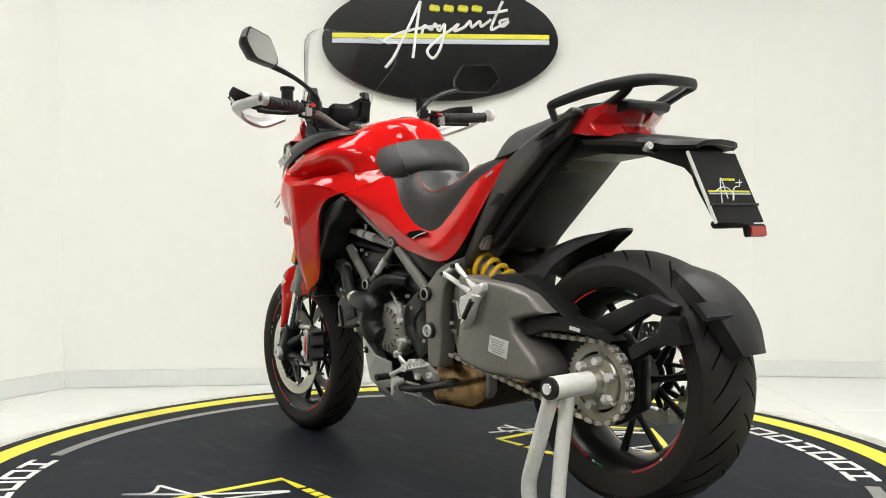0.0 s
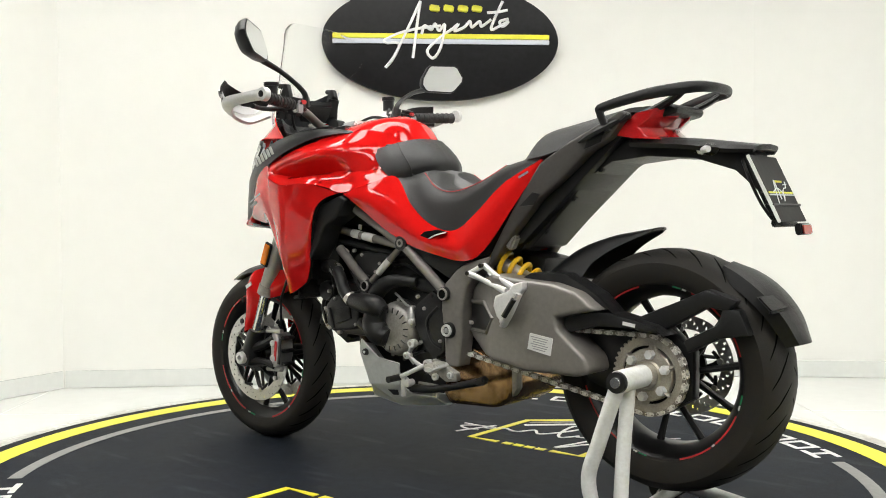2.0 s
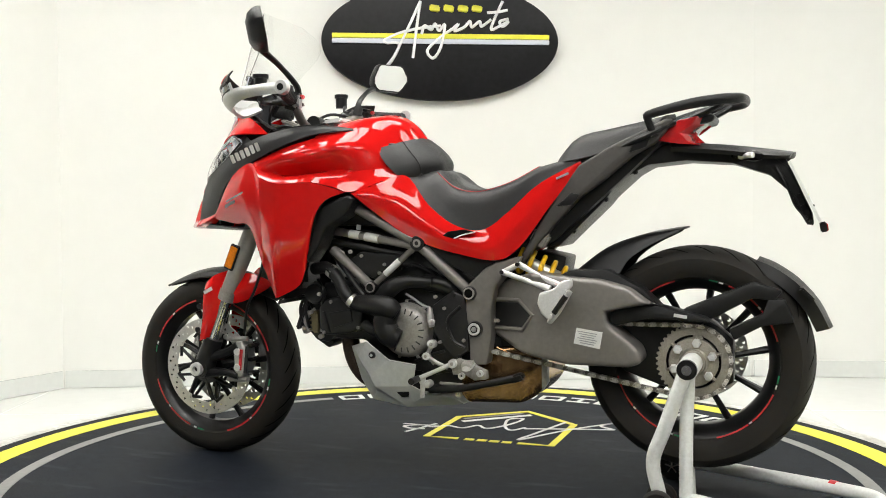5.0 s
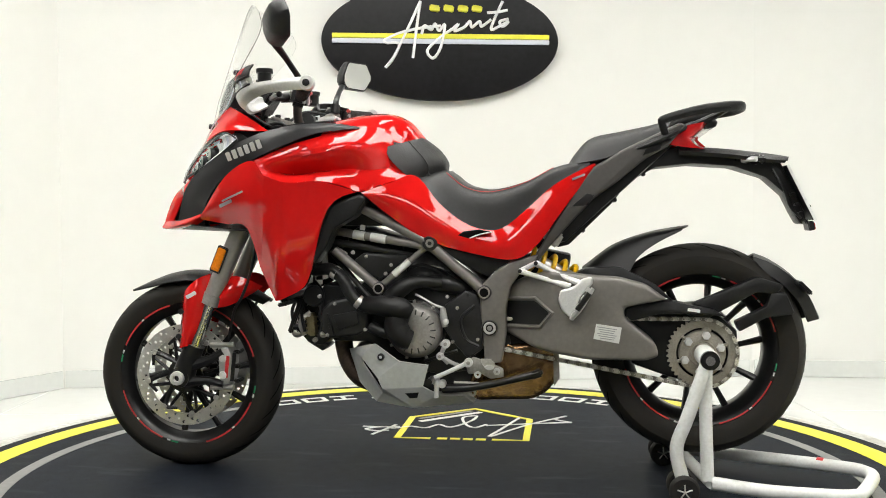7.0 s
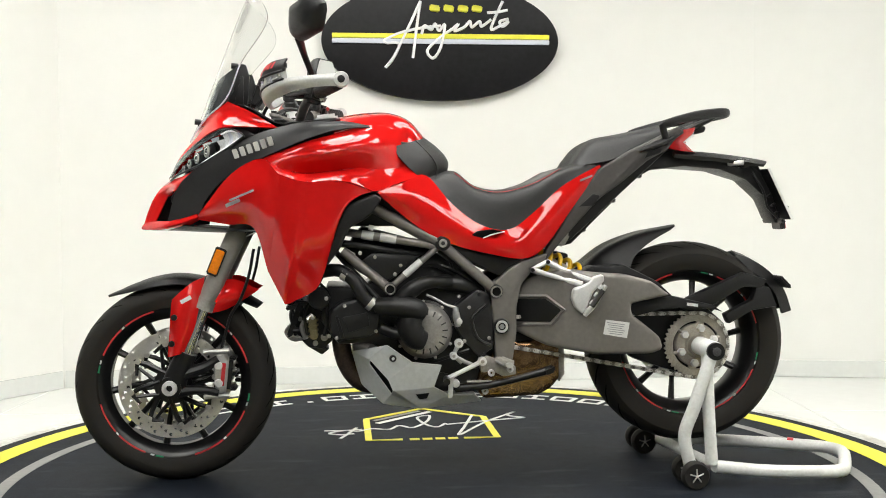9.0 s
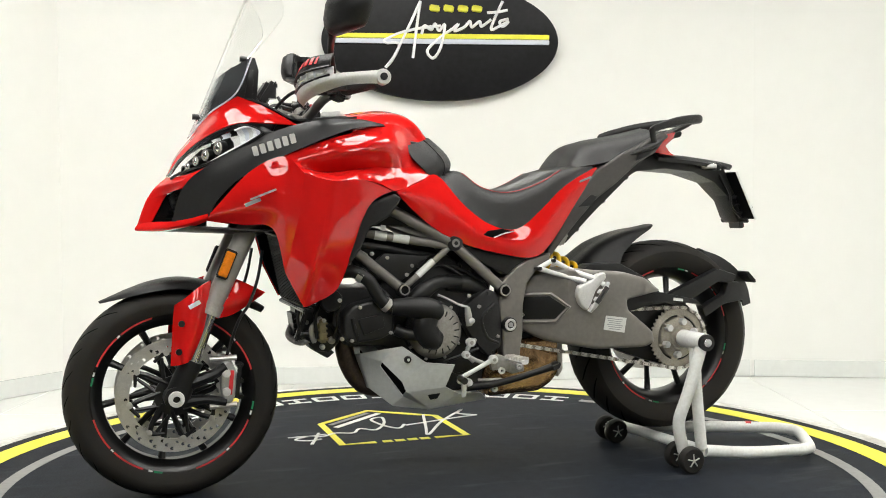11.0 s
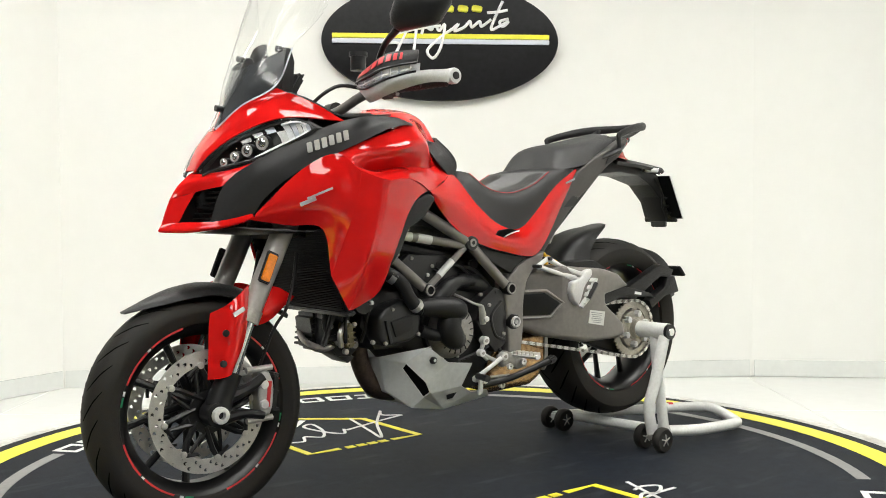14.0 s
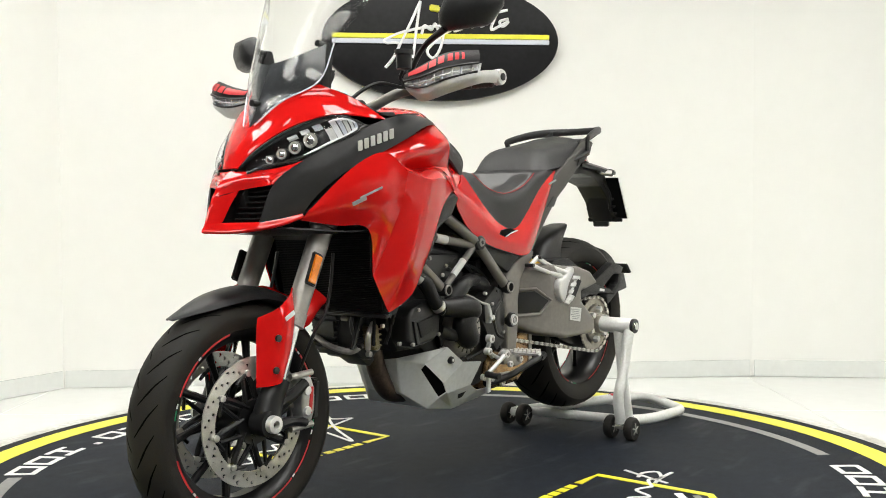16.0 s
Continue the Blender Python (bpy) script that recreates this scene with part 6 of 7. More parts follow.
def lower():
    # exhaust
    part("header_pipe", tube([(-0.290, YC - 0.01, 0.46), (-0.294, YC - 0.015, 0.40), (-0.276, YC - 0.02, 0.335), (-0.235, YC - 0.02, 0.285), (-0.17, YC - 0.02, 0.27)], 0.028, 18, 6), HEADER, BIKE, "browned exhaust header pipe")
    ex = part("exhaust_box", prism([(0.127, 0.357), (0.185, 0.404), (0.375, 0.428), (0.380, 0.315), (0.346, 0.271), (0.304, 0.247), (0.134, 0.240), (0.108, 0.271)], YC - 0.120, YC + 0.13, 0.040, 6), EXH, BIKE, "heat-tinted steel exhaust box under the engine", 45)
    part("weld_bead", tube([(0.227, -0.103, 0.410), (0.304, -0.103, 0.377), (0.375, -0.103, 0.356)], 0.003, 6, 5), EXH, ex)
    part("strap", prism([(0.363, 0.424), (0.380, 0.424), (0.382, 0.313), (0.365, 0.288)], YC - 0.124, YC - 0.095, 0.004), GUN, ex)
    # belly pan: folded facets from the keel up to the side edge
    P = {"nose": (-0.262, -0.060, 0.384), "brow": (-0.212, -0.124, 0.371), "peak": (-0.163, -0.168, 0.418), "dip": (-0.089, -0.170, 0.366), "heel": (-0.001, -0.173, 0.356),
         "waist": (-0.025, -0.146, 0.285), "fold": (-0.140, -0.150, 0.279), "mid": (-0.158, -0.150, 0.312), "belly": (-0.058, -0.104, 0.215), "chin": (-0.172, -0.100, 0.232),
         "cheek": (-0.147, -0.122, 0.262), "snout": (-0.233, -0.050, 0.283), "tail": (0.125, -0.104, 0.235), "tail_top": (0.100, -0.125, 0.258), "step": (0.025, -0.138, 0.262),
         "inner": (-0.214, -0.106, 0.352), "k_nose": (-0.262, YC, 0.376), "k_snout": (-0.236, YC, 0.276), "k_chin": (-0.150, YC, 0.238), "k_belly": (-0.067, YC, 0.207), "k_tail": (0.125, YC, 0.230)}
    bm = bmesh.new()
    V = {k: bm.verts.new(p) for k, p in P.items()}
    for names in (("nose", "peak", "brow"), ("peak", "dip", "mid", "brow"), ("dip", "heel", "waist", "fold", "mid"), ("fold", "waist", "belly"), ("waist", "step", "belly"),
                  ("step", "tail_top", "tail", "belly"), ("fold", "belly", "cheek"), ("cheek", "belly", "chin"), ("nose", "brow", "inner"), ("nose", "inner", "snout"),
                  ("inner", "cheek", "chin", "snout"), ("snout", "chin", "k_chin", "k_snout"), ("chin", "belly", "k_belly", "k_chin"), ("belly", "tail", "k_tail", "k_belly"), ("nose", "snout", "k_snout", "k_nose")):
        bm.faces.new([V[k] for k in names])
    bmesh.ops.recalc_face_normals(bm, faces=bm.faces[:])
    crease = [e for e in bm.edges if len(e.link_faces) == 2 and e.calc_face_angle(0.0) > 0.12]
    bmesh.ops.bevel(bm, geom=crease, offset=0.0022, segments=1, affect="EDGES", profile=0.5)
    bmesh.ops.solidify(bm, geom=bm.faces[:], thickness=0.004)
    mirror(bm)
    sk = part("belly_pan", bm, SKID, BIKE, "grey painted aluminium belly pan with folded facets", 8)
    for s in (-1, 1):
        c = (-0.144, ys(0.183, s), 0.378)
        part("bolt", lathe([(0.004, -0.006), (0.009, -0.005), (0.011, 0.0), (0.011, 0.010)] if s < 0 else [(0.011, -0.010), (0.011, 0.0), (0.009, 0.005), (0.004, 0.006)], c, 14), BLACK_S, sk)
        part("bolt", lathe([(0.002, s * 0.0075), (0.0045, s * 0.007), (0.0048, s * 0.004)], c, 10), SILVER, sk)
        # a dark patch paints the slot's shade; it follows the lower facet's slope
        bm = bmesh.new()
        e, f = Vector(P["waist"]) - Vector(P["fold"]), Vector(P["belly"]) - Vector(P["waist"])
        n = e.cross(f).normalized()
        if n.y > 0:
            n = -n
        o = Vector(P["fold"]) + n * 0.003
        ring = [o + e * i + f * j for i, j in ((0.62, 0.22), (0.97, 0.20), (0.99, 0.46), (0.80, 0.48))]
        for q in ring:
            q.y = q.y if s < 0 else 2 * YC - q.y
        bm.faces.new([bm.verts.new(q) for q in ring])
        part("slot", bm, BLACK_S, sk, "dark patch for the shaded slot")
        # dark sheet behind the open strip paints the gap's shade
        bm = bmesh.new()
        ring = [Vector(P[k]) + Vector((0.004, 0.006, 0)) for k in ("brow", "mid", "fold", "cheek", "inner")]
        for q in ring:
            q.y = q.y if s < 0 else 2 * YC - q.y
        bm.faces.new([bm.verts.new(q) for q in ring])
        bmesh.ops.solidify(bm, geom=bm.faces[:], thickness=0.003)
        part("gap", bm, HOLLOW_SHADE, sk, "dark sheet for the shade in the gap")
    # side stand
    ss = part("side_stand", tube([(0.040, -0.160, 0.285), (0.132, -0.175, 0.294), (0.231, -0.180, 0.315), (0.322, -0.185, 0.339)], [0.013, 0.011, 0.010, 0.012], 12, 4), BLACK_S, BIKE, "folded black side stand")
    part("foot", block((0.035, 0.03, 0.022), pose((0.317, 0.338)[0], -0.185, (0.317, 0.338)[1], 0, -20, 0), 0.006), BLACK_S, ss)
    part("bolt", lathe([(0.004, -0.010), (0.010, -0.008), (0.012, 0.0), (0.012, 0.02)], (0.040, -0.180, 0.302), 12), SILVER, ss)
    part("spring", tube([(0.074, -0.168, 0.306), (0.148, -0.173, 0.305)], 0.0045, 8, 2), GUN, ss)
    # rider controls, near side
    pb = part("footpeg_bracket", prism([(0.107, 0.366), (0.132, 0.382), (0.182, 0.365), (0.219, 0.349), (0.221, 0.325), (0.182, 0.319), (0.152, 0.335), (0.116, 0.332)], -0.176, -0.155, 0.005), GUN, BIKE, "gunmetal footpeg bracket")
    peg = part("footpeg", tube([(0.168, -0.165, 0.368), (0.178, -0.215, 0.367), (0.186, -0.262, 0.366)], [0.014, 0.016, 0.013], 8, 4, flat=0.55), SILVER, BIKE, "serrated footpeg")
    for k in range(6):
        part("tooth", block((0.03, 0.004, 0.012), pose(0.170 + k * 0.003, -0.185 - k * 0.014, 0.374), 0.001), STEEL, peg)
    gl = part("gear_lever", tube([(0.012, -0.186, 0.318), (0.060, -0.184, 0.340), (0.116, -0.180, 0.366)], [0.0075, 0.0065, 0.0075], 10, 4), SILVER, BIKE, "silver gear lever")
    part("toe_peg", tube([(0.012, -0.182, 0.318), (0.008, -0.232, 0.316)], 0.010, 12, 2), BLACK_S, gl, "black rubber toe peg")
    part("linkage", tube([(0.050, -0.168, 0.420), (0.034, -0.170, 0.384), (0.058, -0.172, 0.362)], [0.008, 0.0065, 0.006], 10, 1), ALLOY, gl, "bright gear linkage")
    part("linkage", tube([(0.034, -0.172, 0.384), (0.066, -0.174, 0.366), (0.100, -0.174, 0.352)], [0.006, 0.006, 0.006], 10, 1), ALLOY, gl)
    for q, r in (((0.050, -0.170, 0.420), 0.013), ((0.034, -0.173, 0.384), 0.011), ((0.118, -0.180, 0.367), 0.013)):
        pv = part("pivot", lathe([(r * 0.4, -0.010), (r, -0.008), (r, 0.01)], q, 16), SILVER, gl)
        part("bolt", lathe([(r * 0.15, -0.0125), (r * 0.42, -0.012), (r * 0.45, -0.008)], q, 10), GUN, pv)
    part("tab", prism([(0.018, 0.322), (0.034, 0.326), (0.030, 0.262), (0.016, 0.260)], -0.186, -0.176, 0.003), SILVER, gl)
    for q in ((0.019, -0.165, 0.306), (0.129, -0.160, 0.275), (0.145, -0.180, 0.332), (0.201, -0.180, 0.342)):
        part("eyelet", lathe([(0.004, -0.005), (0.010, -0.005), (0.010, 0.005), (0.004, 0.005)], q, 14, closed=True), SILVER, pb)
    part("lever_far", tube([(0.10, ys(0.17, 1), 0.32), (0.0, ys(0.185, 1), 0.30)], 0.008, 8, 2), SILVER, BIKE, "silver brake pedal")
    part("footpeg_far", tube([(0.168, ys(0.17, 1), 0.368), (0.186, ys(0.27, 1), 0.366)], [0.015, 0.013], 8, 3, flat=0.55), SILVER, BIKE, "serrated footpeg")
    # passenger peg hangers
    for s in (-1, 1):
        def q(p, y):
            return (p[0], ys(y, s), p[2])
        h = part("peg_hanger", tube([q((0.268, -0.180, 0.635), 0.192), q((0.337, -0.190, 0.614), 0.200), q((0.413, -0.200, 0.592), 0.215)], [0.009, 0.007, 0.010], 10, 4), SILVER, BIKE, "silver passenger footpeg hanger")
        part("arm", tube([q((0.314, -0.180, 0.658), 0.185), q((0.378, -0.190, 0.627), 0.20), q((0.443, -0.200, 0.601), 0.22)], [0.009, 0.007, 0.010], 10, 4), SILVER, h)
        part("bridge", tube([q((0.268, -0.180, 0.635), 0.190), q((0.314, -0.180, 0.658), 0.187)], 0.0075, 10, 2), SILVER, h)
        for p in ((0.268, -0.180, 0.635), (0.314, -0.180, 0.658)):
            part("bolt", lathe([(0.003, -0.004), (0.006, -0.004), (0.006, 0.03)] if s < 0 else [(0.006, -0.03), (0.006, 0.004), (0.003, 0.004)], (p[0], ys(0.2, s), p[2]), 12), BLACK_S, h)
        y0, y1 = sorted((ys(0.205, s), ys(0.232, s)))
        part("heel_plate", prism([(0.384, 0.581), (0.425, 0.594), (0.445, 0.615), (0.474, 0.622), (0.477, 0.602), (0.442, 0.566), (0.425, 0.524), (0.412, 0.504), (0.389, 0.524), (0.378, 0.553)], y0, y1, 0.008, 3), SILVER, h)
        fp = part("folded_peg", tube([q((0.416, -0.220, 0.502), 0.235), q((0.443, -0.220, 0.537), 0.245), q((0.476, -0.220, 0.590), 0.245)], [0.012, 0.014, 0.010], 8, 4, flat=0.6), SILVER, h, "folded serrated passenger peg")
        part("rubber", tube([q((0.432, -0.220, 0.529), 0.254), q((0.466, -0.220, 0.577), 0.256)], 0.008, 8, 2), BLACK_S, fp)
        for k in range(4):
            t = Vector((0.430, -0.220, 0.518)).lerp(Vector((0.469, -0.220, 0.586)), k / 3)
            part("tooth", block((0.008, 0.02, 0.014), pose(t.x - 0.008, ys(0.245, s), t.z, 0, 35, 0), 0.001), SILVER, fp)


def radiator():
    r = part("radiator", block((0.02, 0.37, 0.235), pose(-0.462, YC, 0.652, 0, -12, 0), 0.004), FINS, BIKE, "black finned radiator")
    bm = bmesh.new()
    for k in range(44):
        z = -0.105 + k * 0.0049
        block((0.003, 0.355, 0.0018), pose(-0.462, YC, 0.652, 0, -12, 0) @ pose(-0.012, 0, z), 0, bm)
    f = part("finned_block", bm, FINS, r, "fine black cooling fins")
    f["kind"] = "stuff"
    part("radiator_frame", block((0.03, 0.40, 0.012), pose(-0.438, YC, 0.533, 0, -12, 0), 0.003), BLACK_S, r)
    part("steering_head", prism([(-0.580, 0.941), (-0.439, 0.958), (-0.406, 0.766), (-0.477, 0.731), (-0.582, 0.766)], YC - 0.06, YC + 0.06, 0.01), BLACK, BIKE)
    for s in (-1, 1):
        part("fan_shroud", block((0.06, 0.12, 0.16), pose(-0.41, ys(0.1, s), 0.65), 0.02), BLACK_E, r)


def cockpit():
    bar = part("handlebar", tube([(-0.345, ys(0.305, -1), 1.140), (-0.385, ys(0.20, -1), 1.125), (-0.41, ys(0.10, -1), 1.085), (-0.415, YC, 1.072), (-0.41, ys(0.10, 1), 1.085), (-0.385, ys(0.20, 1), 1.125), (-0.345, ys(0.305, 1), 1.140)], 0.0135, 14, 6), BRONZE, BIKE, "bronze-grey handlebar")
    part("top_clamp", block((0.09, 0.20, 0.03), pose(-0.42, YC, 1.045, 0, 20, 0), 0.008), SILVER, BIKE, "silver top yoke")
    for s in (-1, 1):
        part("riser", block((0.045, 0.04, 0.05), pose(-0.415, ys(0.05, s), 1.062), 0.008), SILVER, bar)
        g = part("grip", tube([(-0.350, ys(0.29, s), 1.140), (-0.322, ys(0.37, s), 1.143), (-0.297, ys(0.438, s), 1.147)], 0.0175, 14, 3), GRIP, bar, "black rubber grip")
        for k in range(8):
            t = Vector((-0.345, ys(0.30, s), 1.1405)).lerp(Vector((-0.300, ys(0.43, s), 1.1465)), k / 7)
            part("rib", rod(t, t + Vector((0.0024, s * 0.006, 0)), 0.0188, 14), GRIP, g)
        part("switch_cluster", block((0.05, 0.05, 0.055), pose(-0.362, ys(0.262, s), 1.138, 0, 15, s * -20), 0.010), BLACK, bar, "black switch cluster")
        part("red_switch", block((0.012, 0.02, 0.012), pose(-0.334, ys(0.255, s), 1.150), 0.003), REDST, bar, "small red switch")
        part("buttons", block((0.010, 0.025, 0.03), pose(-0.337, ys(0.268, s), 1.130), 0.003), GBAR, bar)
        part("lever", tube([(-0.40, ys(0.235, s), 1.140), (-0.435, ys(0.29, s), 1.133), (-0.41, ys(0.36, s), 1.128), (-0.375, ys(0.425, s), 1.128)], [0.010, 0.008, 0.007, 0.008], 10, 5), BLACK_S, bar, "black hand lever")
        part("master_cylinder", tube([(-0.375, ys(0.215, s), 1.145), (-0.42, ys(0.25, s), 1.140)], 0.015, 12, 2), BLACK_S, bar)
        rv = part("fluid_reservoir", lathe([(0.02, -0.02), (0.02, 0.02)], (0, 0, 0), 20), BLACK_S, bar, "dark brake fluid reservoir")
        rv.matrix_basis = pose(-0.462, ys(0.275, s), 1.192, 90, 0, 0)
        cp = part("cap", lathe([(0.024, -0.006), (0.024, 0.006)], (0, 0, 0), 20), BLACK, rv)
        cp.matrix_basis = pose(0, 0.022, 0)
        part("cable", tube([(-0.40, ys(0.22, s), 1.135), (-0.47, ys(0.18, s), 1.14), (-0.52, ys(0.12, s), 1.08), (-0.50, ys(0.06, s), 1.0)], 0.005, 8, 6), BLACK_S, bar)
        # hand guard
        def n3(rows):
            return [[(x if x > -0.43 else -0.43 + (x + 0.43) * 0.62, ys(y, s), z) for x, y, z in r] for r in rows]
        up = n3([[(-0.490, 0.280, 1.156), (-0.515, 0.352, 1.173), (-0.505, 0.428, 1.197), (-0.428, 0.486, 1.203)],
                 [(-0.502, 0.284, 1.147), (-0.538, 0.360, 1.155), (-0.527, 0.438, 1.176), (-0.440, 0.495, 1.185)],
                 [(-0.506, 0.288, 1.138), (-0.545, 0.362, 1.138), (-0.534, 0.440, 1.156), (-0.444, 0.495, 1.168)]])
        hg = part("hand_guard", shell(up, 0.004, False), BLACK, bar, "black hand guard with red bars and silver blade")
        lens = n3([[(-0.507, 0.289, 1.138), (-0.547, 0.362, 1.139), (-0.536, 0.441, 1.157), (-0.446, 0.496, 1.169)],
                   [(-0.504, 0.292, 1.126), (-0.541, 0.361, 1.114), (-0.530, 0.436, 1.130), (-0.440, 0.488, 1.149)]])
        part("indicator_lens", shell(lens, 0.0015, False), LENS, hg, "clear indicator lens").visible_shadow = False
        # white backing and pale ridges put the reflector's glints into colour
        part("indicator_back", shell([[(x + 0.010, y, z) for x, y, z in r] for r in lens], 0.002, False), SIGNW, hg, "white backing that paints the indicator's bright reflector")
        for k in range(9):
            u = 0.08 + k * 0.104
            ridge = [point_on(lens, u, v) + Vector((0.004, 0, 0)) for v in (0.08, 0.5, 0.92)]
            part("ridge", tube(ridge, 0.0028, 6, 2), SIGNG if k % 2 else SILVER, hg)
        part("light_strip", tube([point_on(lens, u, 0.55) + Vector((0.003, 0, 0)) for u in (0.05, 0.3, 0.6, 0.95)], 0.003, 6, 4), SILVER, hg)
        for v in (0.0, 1.0):
            part("gasket", tube([point_on(lens, u, v) + Vector((-0.001, 0, 0)) for u in (0, 0.2, 0.4, 0.6, 0.8, 1.0)], 0.003, 6, 4), BLACK_S, hg)
        for u0, u1 in ((0.10, 0.42), (0.45, 0.53), (0.56, 0.63), (0.66, 0.72), (0.75, 0.79), (0.82, 0.85)):
            strip = [[point_on(up, u0 + (u1 - u0) * k / 3, v) + Vector((-0.0025, s * 0.001, 0.0005)) for k in range(4)] for v in (0.14, 0.36, 0.60)]
            part("bar", shell(strip, 0.001, False, 2, 2), REDST, hg, "red bar")
        blade = n3([[(-0.498, 0.284, 1.134), (-0.541, 0.361, 1.114), (-0.530, 0.437, 1.130), (-0.435, 0.488, 1.150), (-0.355, 0.472, 1.163), (-0.284, 0.452, 1.173)],
                    [(-0.488, 0.286, 1.118), (-0.534, 0.360, 1.098), (-0.522, 0.436, 1.115), (-0.430, 0.487, 1.136), (-0.352, 0.473, 1.150), (-0.283, 0.456, 1.155)],
                    [(-0.462, 0.288, 1.106), (-0.508, 0.354, 1.082), (-0.492, 0.424, 1.098), (-0.410, 0.466, 1.122), (-0.345, 0.458, 1.134), (-0.284, 0.450, 1.137)]])
        part("blade", shell(blade, 0.010, False), SILVER, hg, "silver hand guard blade")
        part("bar_end", lathe([(0.006, -0.008), (0.019, -0.007), (0.021, -0.002), (0.021, 0.012)] if s < 0 else [(0.021, -0.012), (0.021, 0.002), (0.019, 0.007), (0.006, 0.008)], (-0.290, ys(0.455, s), 1.154), 20), SILVER, hg)
        part("end_screw", lathe([(0.003, -0.003), (0.010, -0.002), (0.010, 0.004)] if s < 0 else [(0.010, -0.004), (0.010, 0.002), (0.003, 0.003)], (-0.290, ys(0.463, s), 1.154), 14), BLACK_S, hg)
    # mirrors
    for s, c, e1 in ((-1, Vector((-0.368, -0.402, 1.322)), Vector((0.075, -0.145, 0.028))), (1, Vector((-0.345, 0.450, 1.290)), Vector((0.068, 0.150, 0.010)))):
        e1 = e1.normalized()
        e2 = Vector((-0.22 if s < 0 else -0.04, 0, 1))
        e2 = (e2 - e1 * e2.dot(e1)).normalized()
        nrm = e1.cross(e2).normalized()
        if nrm.x < 0:
            nrm = -nrm
        ring = [(-0.088, -0.020), (-0.084, 0.004), (-0.056, 0.044), (-0.044, 0.052), (0.060, 0.050), (0.072, 0.042), (0.092, 0.006), (0.088, -0.010), (0.050, -0.044), (0.036, -0.050), (-0.066, -0.044), (-0.078, -0.036)]
        ring = [(x * 0.96, z * 1.0) for x, z in ring]
        bm = bmesh.new()
        rings = []
        for f, dep in ((1.0, 0.004), (1.02, -0.006), (0.97, -0.020), (0.80, -0.036), (0.45, -0.046)):
            rings.append([bm.verts.new(c + e1 * x * f + e2 * z * f + nrm * dep) for x, z in ring])
        for a, b in zip(rings, rings[1:]):
            for i in range(len(a)):
                bm.faces.new((a[i], a[(i + 1) % len(a)], b[(i + 1) % len(a)], b[i]))
        bm.faces.new(rings[0])
        bm.faces.new(rings[-1])
        mi = part("mirror", bm, BLACK, BIKE, "black angular rear-view mirror on a stem")
        bm = bmesh.new()
        bm.faces.new([bm.verts.new(c + e1 * x * 0.93 + e2 * z * 0.92 + nrm * 0.0055) for x, z in ring])
        part("glass", bm, MIRROR, mi, "mirror glass")
        p = c - e1 * 0.070 - e2 * 0.035 - nrm * 0.012
        part("stem", tube([(-0.372, ys(0.215, s), 1.145), (-0.368, ys(0.222, s), 1.185), (p.x + 0.012, p.y * 0.45 + ys(0.222, s) * 0.55, p.z * 0.5 + 0.602), p], [0.013, 0.010, 0.009, 0.012], 10, 6, flat=0.8), BLACK_S, mi)
        part("stem_nut", rod((-0.372, ys(0.215, s), 1.140), (-0.370, ys(0.218, s), 1.168), 0.016, 8), BLACK_S, mi)
    # windscreen with its smoked base
    scr = [[(-0.745, YC, 1.020), (-0.742, -0.006, 1.022), (-0.740, -0.004, 1.024)],
           [(-0.715, YC, 1.086), (-0.704, -0.025, 1.086), (-0.690, -0.052, 1.085)],
           [(-0.690, YC, 1.147), (-0.675, -0.058, 1.146), (-0.622, -0.116, 1.138)],
           [(-0.655, YC, 1.234), (-0.640, -0.070, 1.235), (-0.580, -0.128, 1.236)],
           [(-0.612, YC, 1.340), (-0.595, -0.090, 1.340), (-0.503, -0.172, 1.342)],
           [(-0.582, YC, 1.415), (-0.568, -0.090, 1.414), (-0.507, -0.162, 1.398)],
           [(-0.568, YC, 1.448), (-0.561, -0.065, 1.446), (-0.538, -0.112, 1.434)]]
    full = [[(x, 2 * YC - y, z) for x, y, z in r[:0:-1]] + r for r in scr]
    ws = part("windscreen", shell(full, 0.002, False), GLASS, BIKE, "tall clear windscreen")
    ws.visible_shadow = False
    base = [[(x + 0.010, y, z) for x, y, z in r] for r in (
        [(-0.744, YC, 1.022), (-0.740, -0.006, 1.025), (-0.738, -0.012, 1.030)],
        [(-0.716, YC, 1.088), (-0.702, -0.024, 1.090), (-0.688, -0.048, 1.090)],
        [(-0.694, YC, 1.142), (-0.676, -0.054, 1.148), (-0.622, -0.110, 1.146)],
        [(-0.676, YC, 1.186), (-0.655, -0.058, 1.202), (-0.596, -0.108, 1.236)])]
    part("smoked_base", shell([[(x, 2 * YC - y, z) for x, y, z in r[:0:-1]] + r for r in base], 0.003, False), SMOKE, ws, "smoked grey screen base")
    part("screw", tube([(-0.730, YC, 1.082), (-0.704, YC, 1.080)], 0.0085, 14, 1), BLACK_S, ws, "black rubber screw")
    # opaque pale tube paints the bright line that the clear edge catches
    edge = [(x, y - 0.001, z) for x, y, z in (r[2] for r in scr[:4])]
    for s in (-1, 1):
        part("edge_strip", tube([(x, ys(YC - y, s), z) for x, y, z in edge], 0.0022, 6, 6), SIGNG, ws, "pale strip painting the bright line of the screen edge")
        part("screw", tube([(-0.608, ys(0.110, s), 1.236), (-0.588, ys(0.110, s), 1.234)], 0.0085, 14, 1), BLACK_S, ws, "black rubber screw")
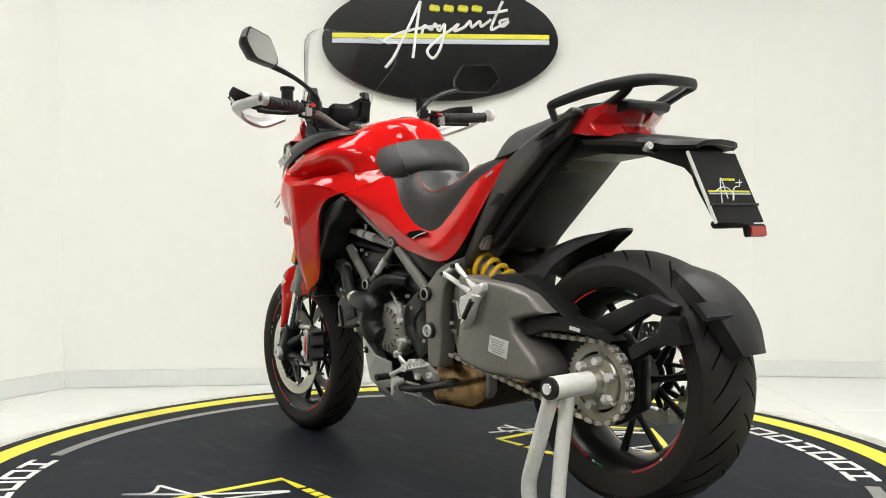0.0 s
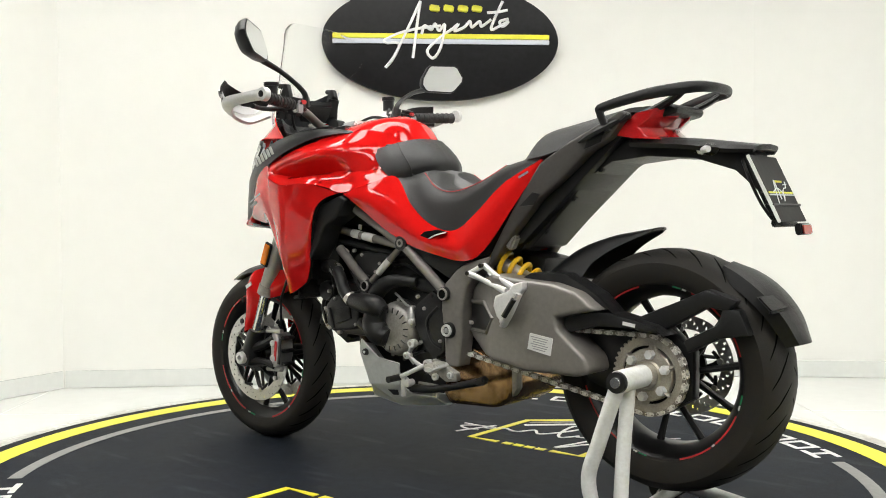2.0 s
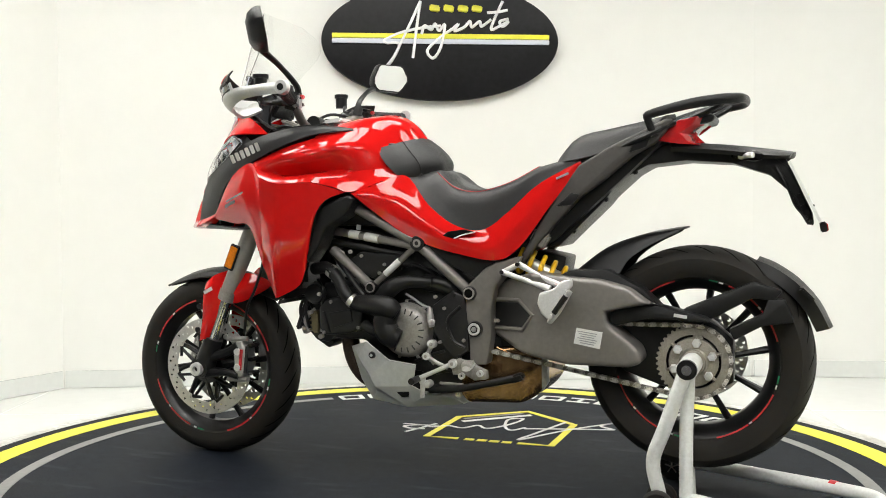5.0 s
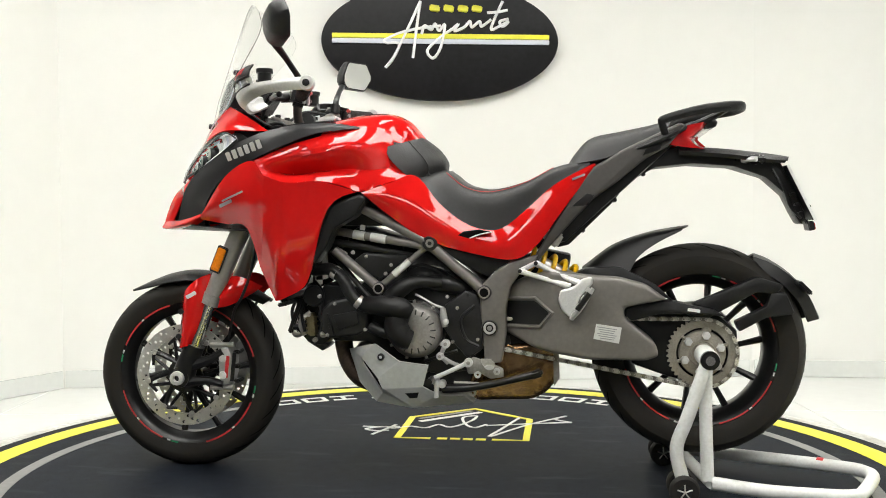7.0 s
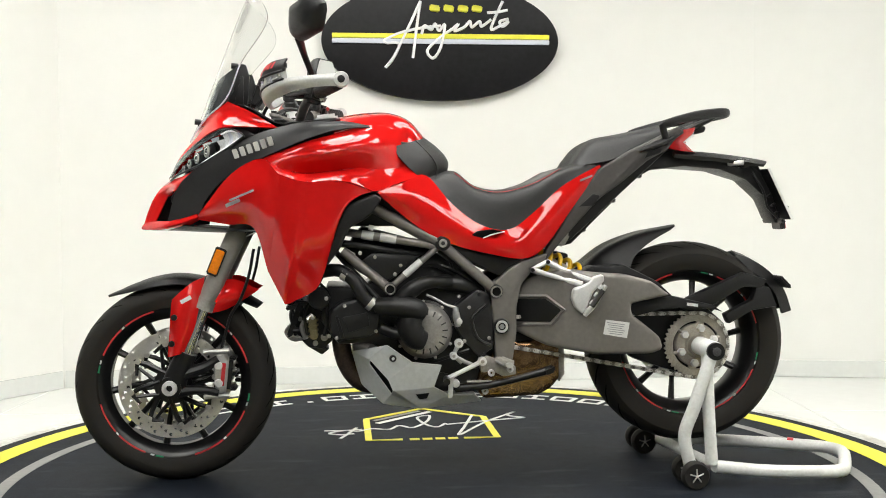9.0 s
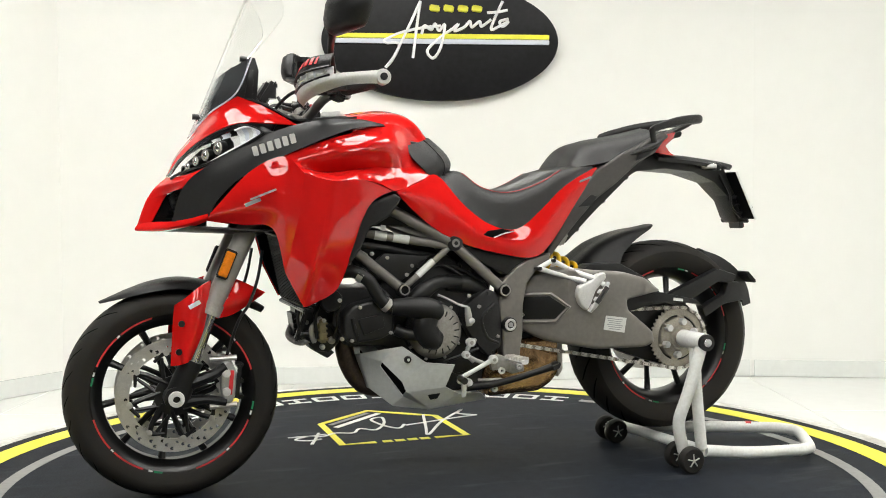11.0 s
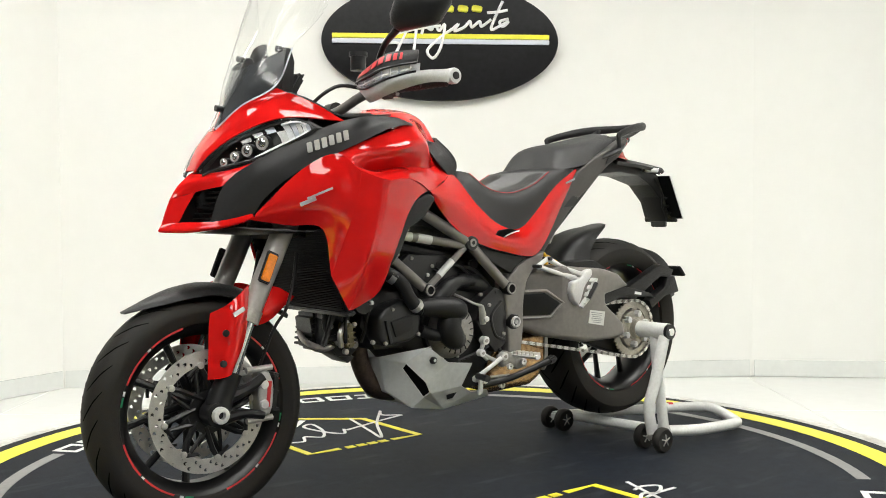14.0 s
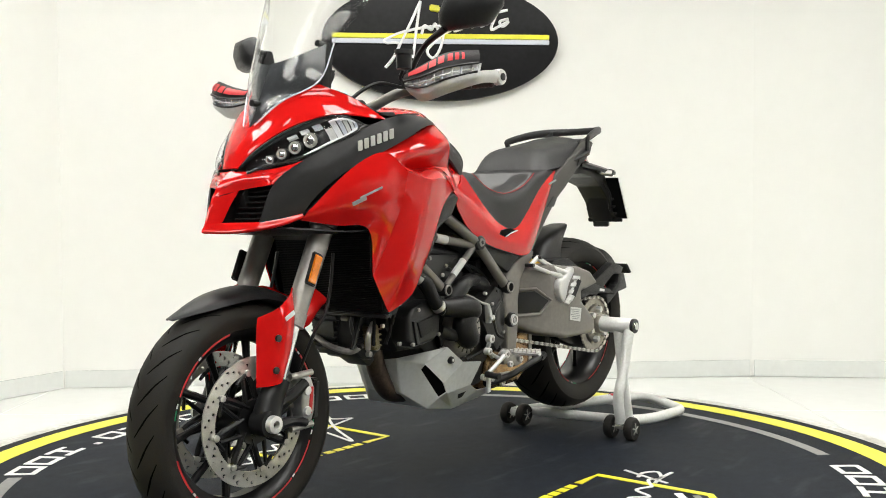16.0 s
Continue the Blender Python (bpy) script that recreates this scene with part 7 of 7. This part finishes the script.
        strut = part("screen_strut", prism([(-0.625, 1.128), (-0.604, 1.160), (-0.600, 1.207), (-0.583, 1.242), (-0.566, 1.240), (-0.556, 1.205), (-0.562, 1.122)], *sorted((ys(0.098, s), ys(0.116, s))), 0.005), BLACK, BIKE, "black screen strut")
        part("guide", prism([(-0.600, 1.120), (-0.582, 1.205), (-0.572, 1.205), (-0.574, 1.115)], *sorted((ys(0.116, s), ys(0.119, s))), 0.001), BLACK_S, strut)
    part("dashboard", block((0.030, 0.120, 0.075), pose(-0.530, -0.005, 1.150, 0, 32, 0), 0.010), BLACK, BIKE, "black instrument panel")
    part("display", block((0.004, 0.100, 0.055), pose(-0.514, -0.005, 1.160, 0, 32, 0), 0.003), SMOKE, bpy.data.objects["dashboard"], "dark display")
    part("dash_visor", block((0.020, 0.050, 0.080), pose(-0.560, 0.105, 1.175, 0, 18, 0), 0.010), BLACK, BIKE, "black cockpit visor")
    part("lock_cover", block((0.07, 0.10, 0.022), pose(-0.335, YC - 0.01, 1.092, 0, -6, 0), 0.008), SILVER, BIKE, "silver lock cover before the tank")
    for s in (-1, 1):
        part("bar_clamp", rod((-0.395, ys(0.030, s), 1.088), (-0.395, ys(0.068, s), 1.090), 0.024, 18), BLACK_S, bar, "black handlebar clamp")
        for k, (dx, dy, dz) in enumerate(((0.022, 0.268, 1.150), (0.026, 0.250, 1.128), (0.018, 0.282, 1.122))):
            part("switch", block((0.012, 0.014, 0.010), pose(-0.362 + dx, ys(dy, s), dz, 0, 20, 0), 0.003), (GBAR, BLACK_S, SILVER)[k], bar)
        part("lever_perch", block((0.034, 0.030, 0.030), pose(-0.392, ys(0.232, s), 1.146, 0, 10, s * -15), 0.008), GUN, bar, "grey lever perch")
        part("hose", tube([(-0.44, ys(0.255, s), 1.175), (-0.43, ys(0.235, s), 1.155), (-0.40, ys(0.225, s), 1.150)], 0.005, 8, 4), BLACK_S, bar)
    part("yoke_plate", block((0.10, 0.17, 0.012), pose(-0.455, YC, 1.085, 0, 18, 0), 0.004), GUN, BIKE)
    for k in range(6):
        part("cockpit_bolt", lathe([(0.003, -0.006), (0.009, -0.005), (0.009, 0.006)], (0, 0, 0), 10), STEEL if k % 2 else BLACK_S, BIKE).matrix_basis = pose(-0.43 - 0.03 * (k // 2), YC - 0.05 + 0.1 * (k % 2), 1.085 + 0.010 * (k // 2), 90, 0, 0)
    halves("cockpit_shell", [[(-0.615, -0.085, 1.131), (-0.583, -0.100, 1.106), (-0.566, -0.060, 1.092)], [(-0.550, -0.138, 1.107), (-0.523, -0.120, 1.083), (-0.515, -0.060, 1.067)], [(-0.469, -0.188, 1.060), (-0.448, -0.150, 1.053), (-0.455, -0.060, 1.041)], [(-0.375, -0.190, 1.066), (-0.374, -0.140, 1.057), (-0.386, -0.060, 1.040)], [(-0.292, -0.170, 1.074), (-0.295, -0.120, 1.065), (-0.302, -0.060, 1.054)]], 0.004, BLACK, BIKE, "black cockpit inner panel")
    part("cockpit_floor", prism([(-0.613, 1.107), (-0.473, 1.072), (-0.298, 1.088), (-0.299, 1.010), (-0.614, 0.994)], YC - 0.11, YC + 0.11, 0.01), BLACK, BIKE)
    for s in (-1, 1):
        part("hose", tube([(-0.43, ys(0.06, s), 1.05), (-0.47, ys(0.11, s), 1.08), (-0.52, ys(0.13, s), 1.05), (-0.53, ys(0.10, s), 0.98)], 0.006, 8, 5), BLACK_S, BIKE)
    part("ignition", lathe([(0.01, -0.02), (0.022, -0.02), (0.022, 0.02)], (0, 0, 0), 16), STEEL, BIKE).matrix_basis = pose(-0.375, YC, 1.062, 90, 0, 0)


engine()
chassis()
swingarm()
drive()
lower()
radiator()
cockpit()


# ---- floor tiles ----
def tiles():
    bm = bmesh.new()
    sx, sy, g = 1.2, 0.92, 0.0025
    me = bpy.data.meshes.new("tile")
    bmesh.ops.create_cube(bm, size=1)
    bmesh.ops.scale(bm, vec=(sx - g, sy - g, 0.008), verts=bm.verts[:])
    bmesh.ops.bevel(bm, geom=bm.edges[:], offset=0.0012, segments=1, affect="EDGES")
    bm.to_mesh(me)
    bm.free()
    me.materials.append(TILE)
    # tiles in front stay unseen; their dark copy keeps fairing reflections deep
    dark = me.copy()
    dark.materials[0] = TILE_D
    for i in range(-5, 5):
        for j in range(-8, 5):
            x, y = 1.665 + (i + 0.5) * sx - 0.0, 1.29 + (j + 0.5) * sy
            if -5.2 < x < 4.8 and -6.3 < y < 2.6:
                ob = new("tile", me if y > -1.3 else dark)
                ob.parent = FLOOR
                ob.location = (x, y, FLOOR_Z - 0.004)


tiles()
MOVERS = [(TURN, Matrix()), (STAND, Matrix()), (BIKE, Matrix())]


def theta(t):
    return 6.5307 * (t - 8) + 0.01107 * (t - 8) ** 2 - 1.027


def motions():
    """The turntable turns slowly and carries motorcycle and stand with it."""
    for ob, base in MOVERS:
        walk(ob, [(float(t), pose(0, 0, 0, 0, 0, theta(t)) @ base) for t in range(17)])


motions()
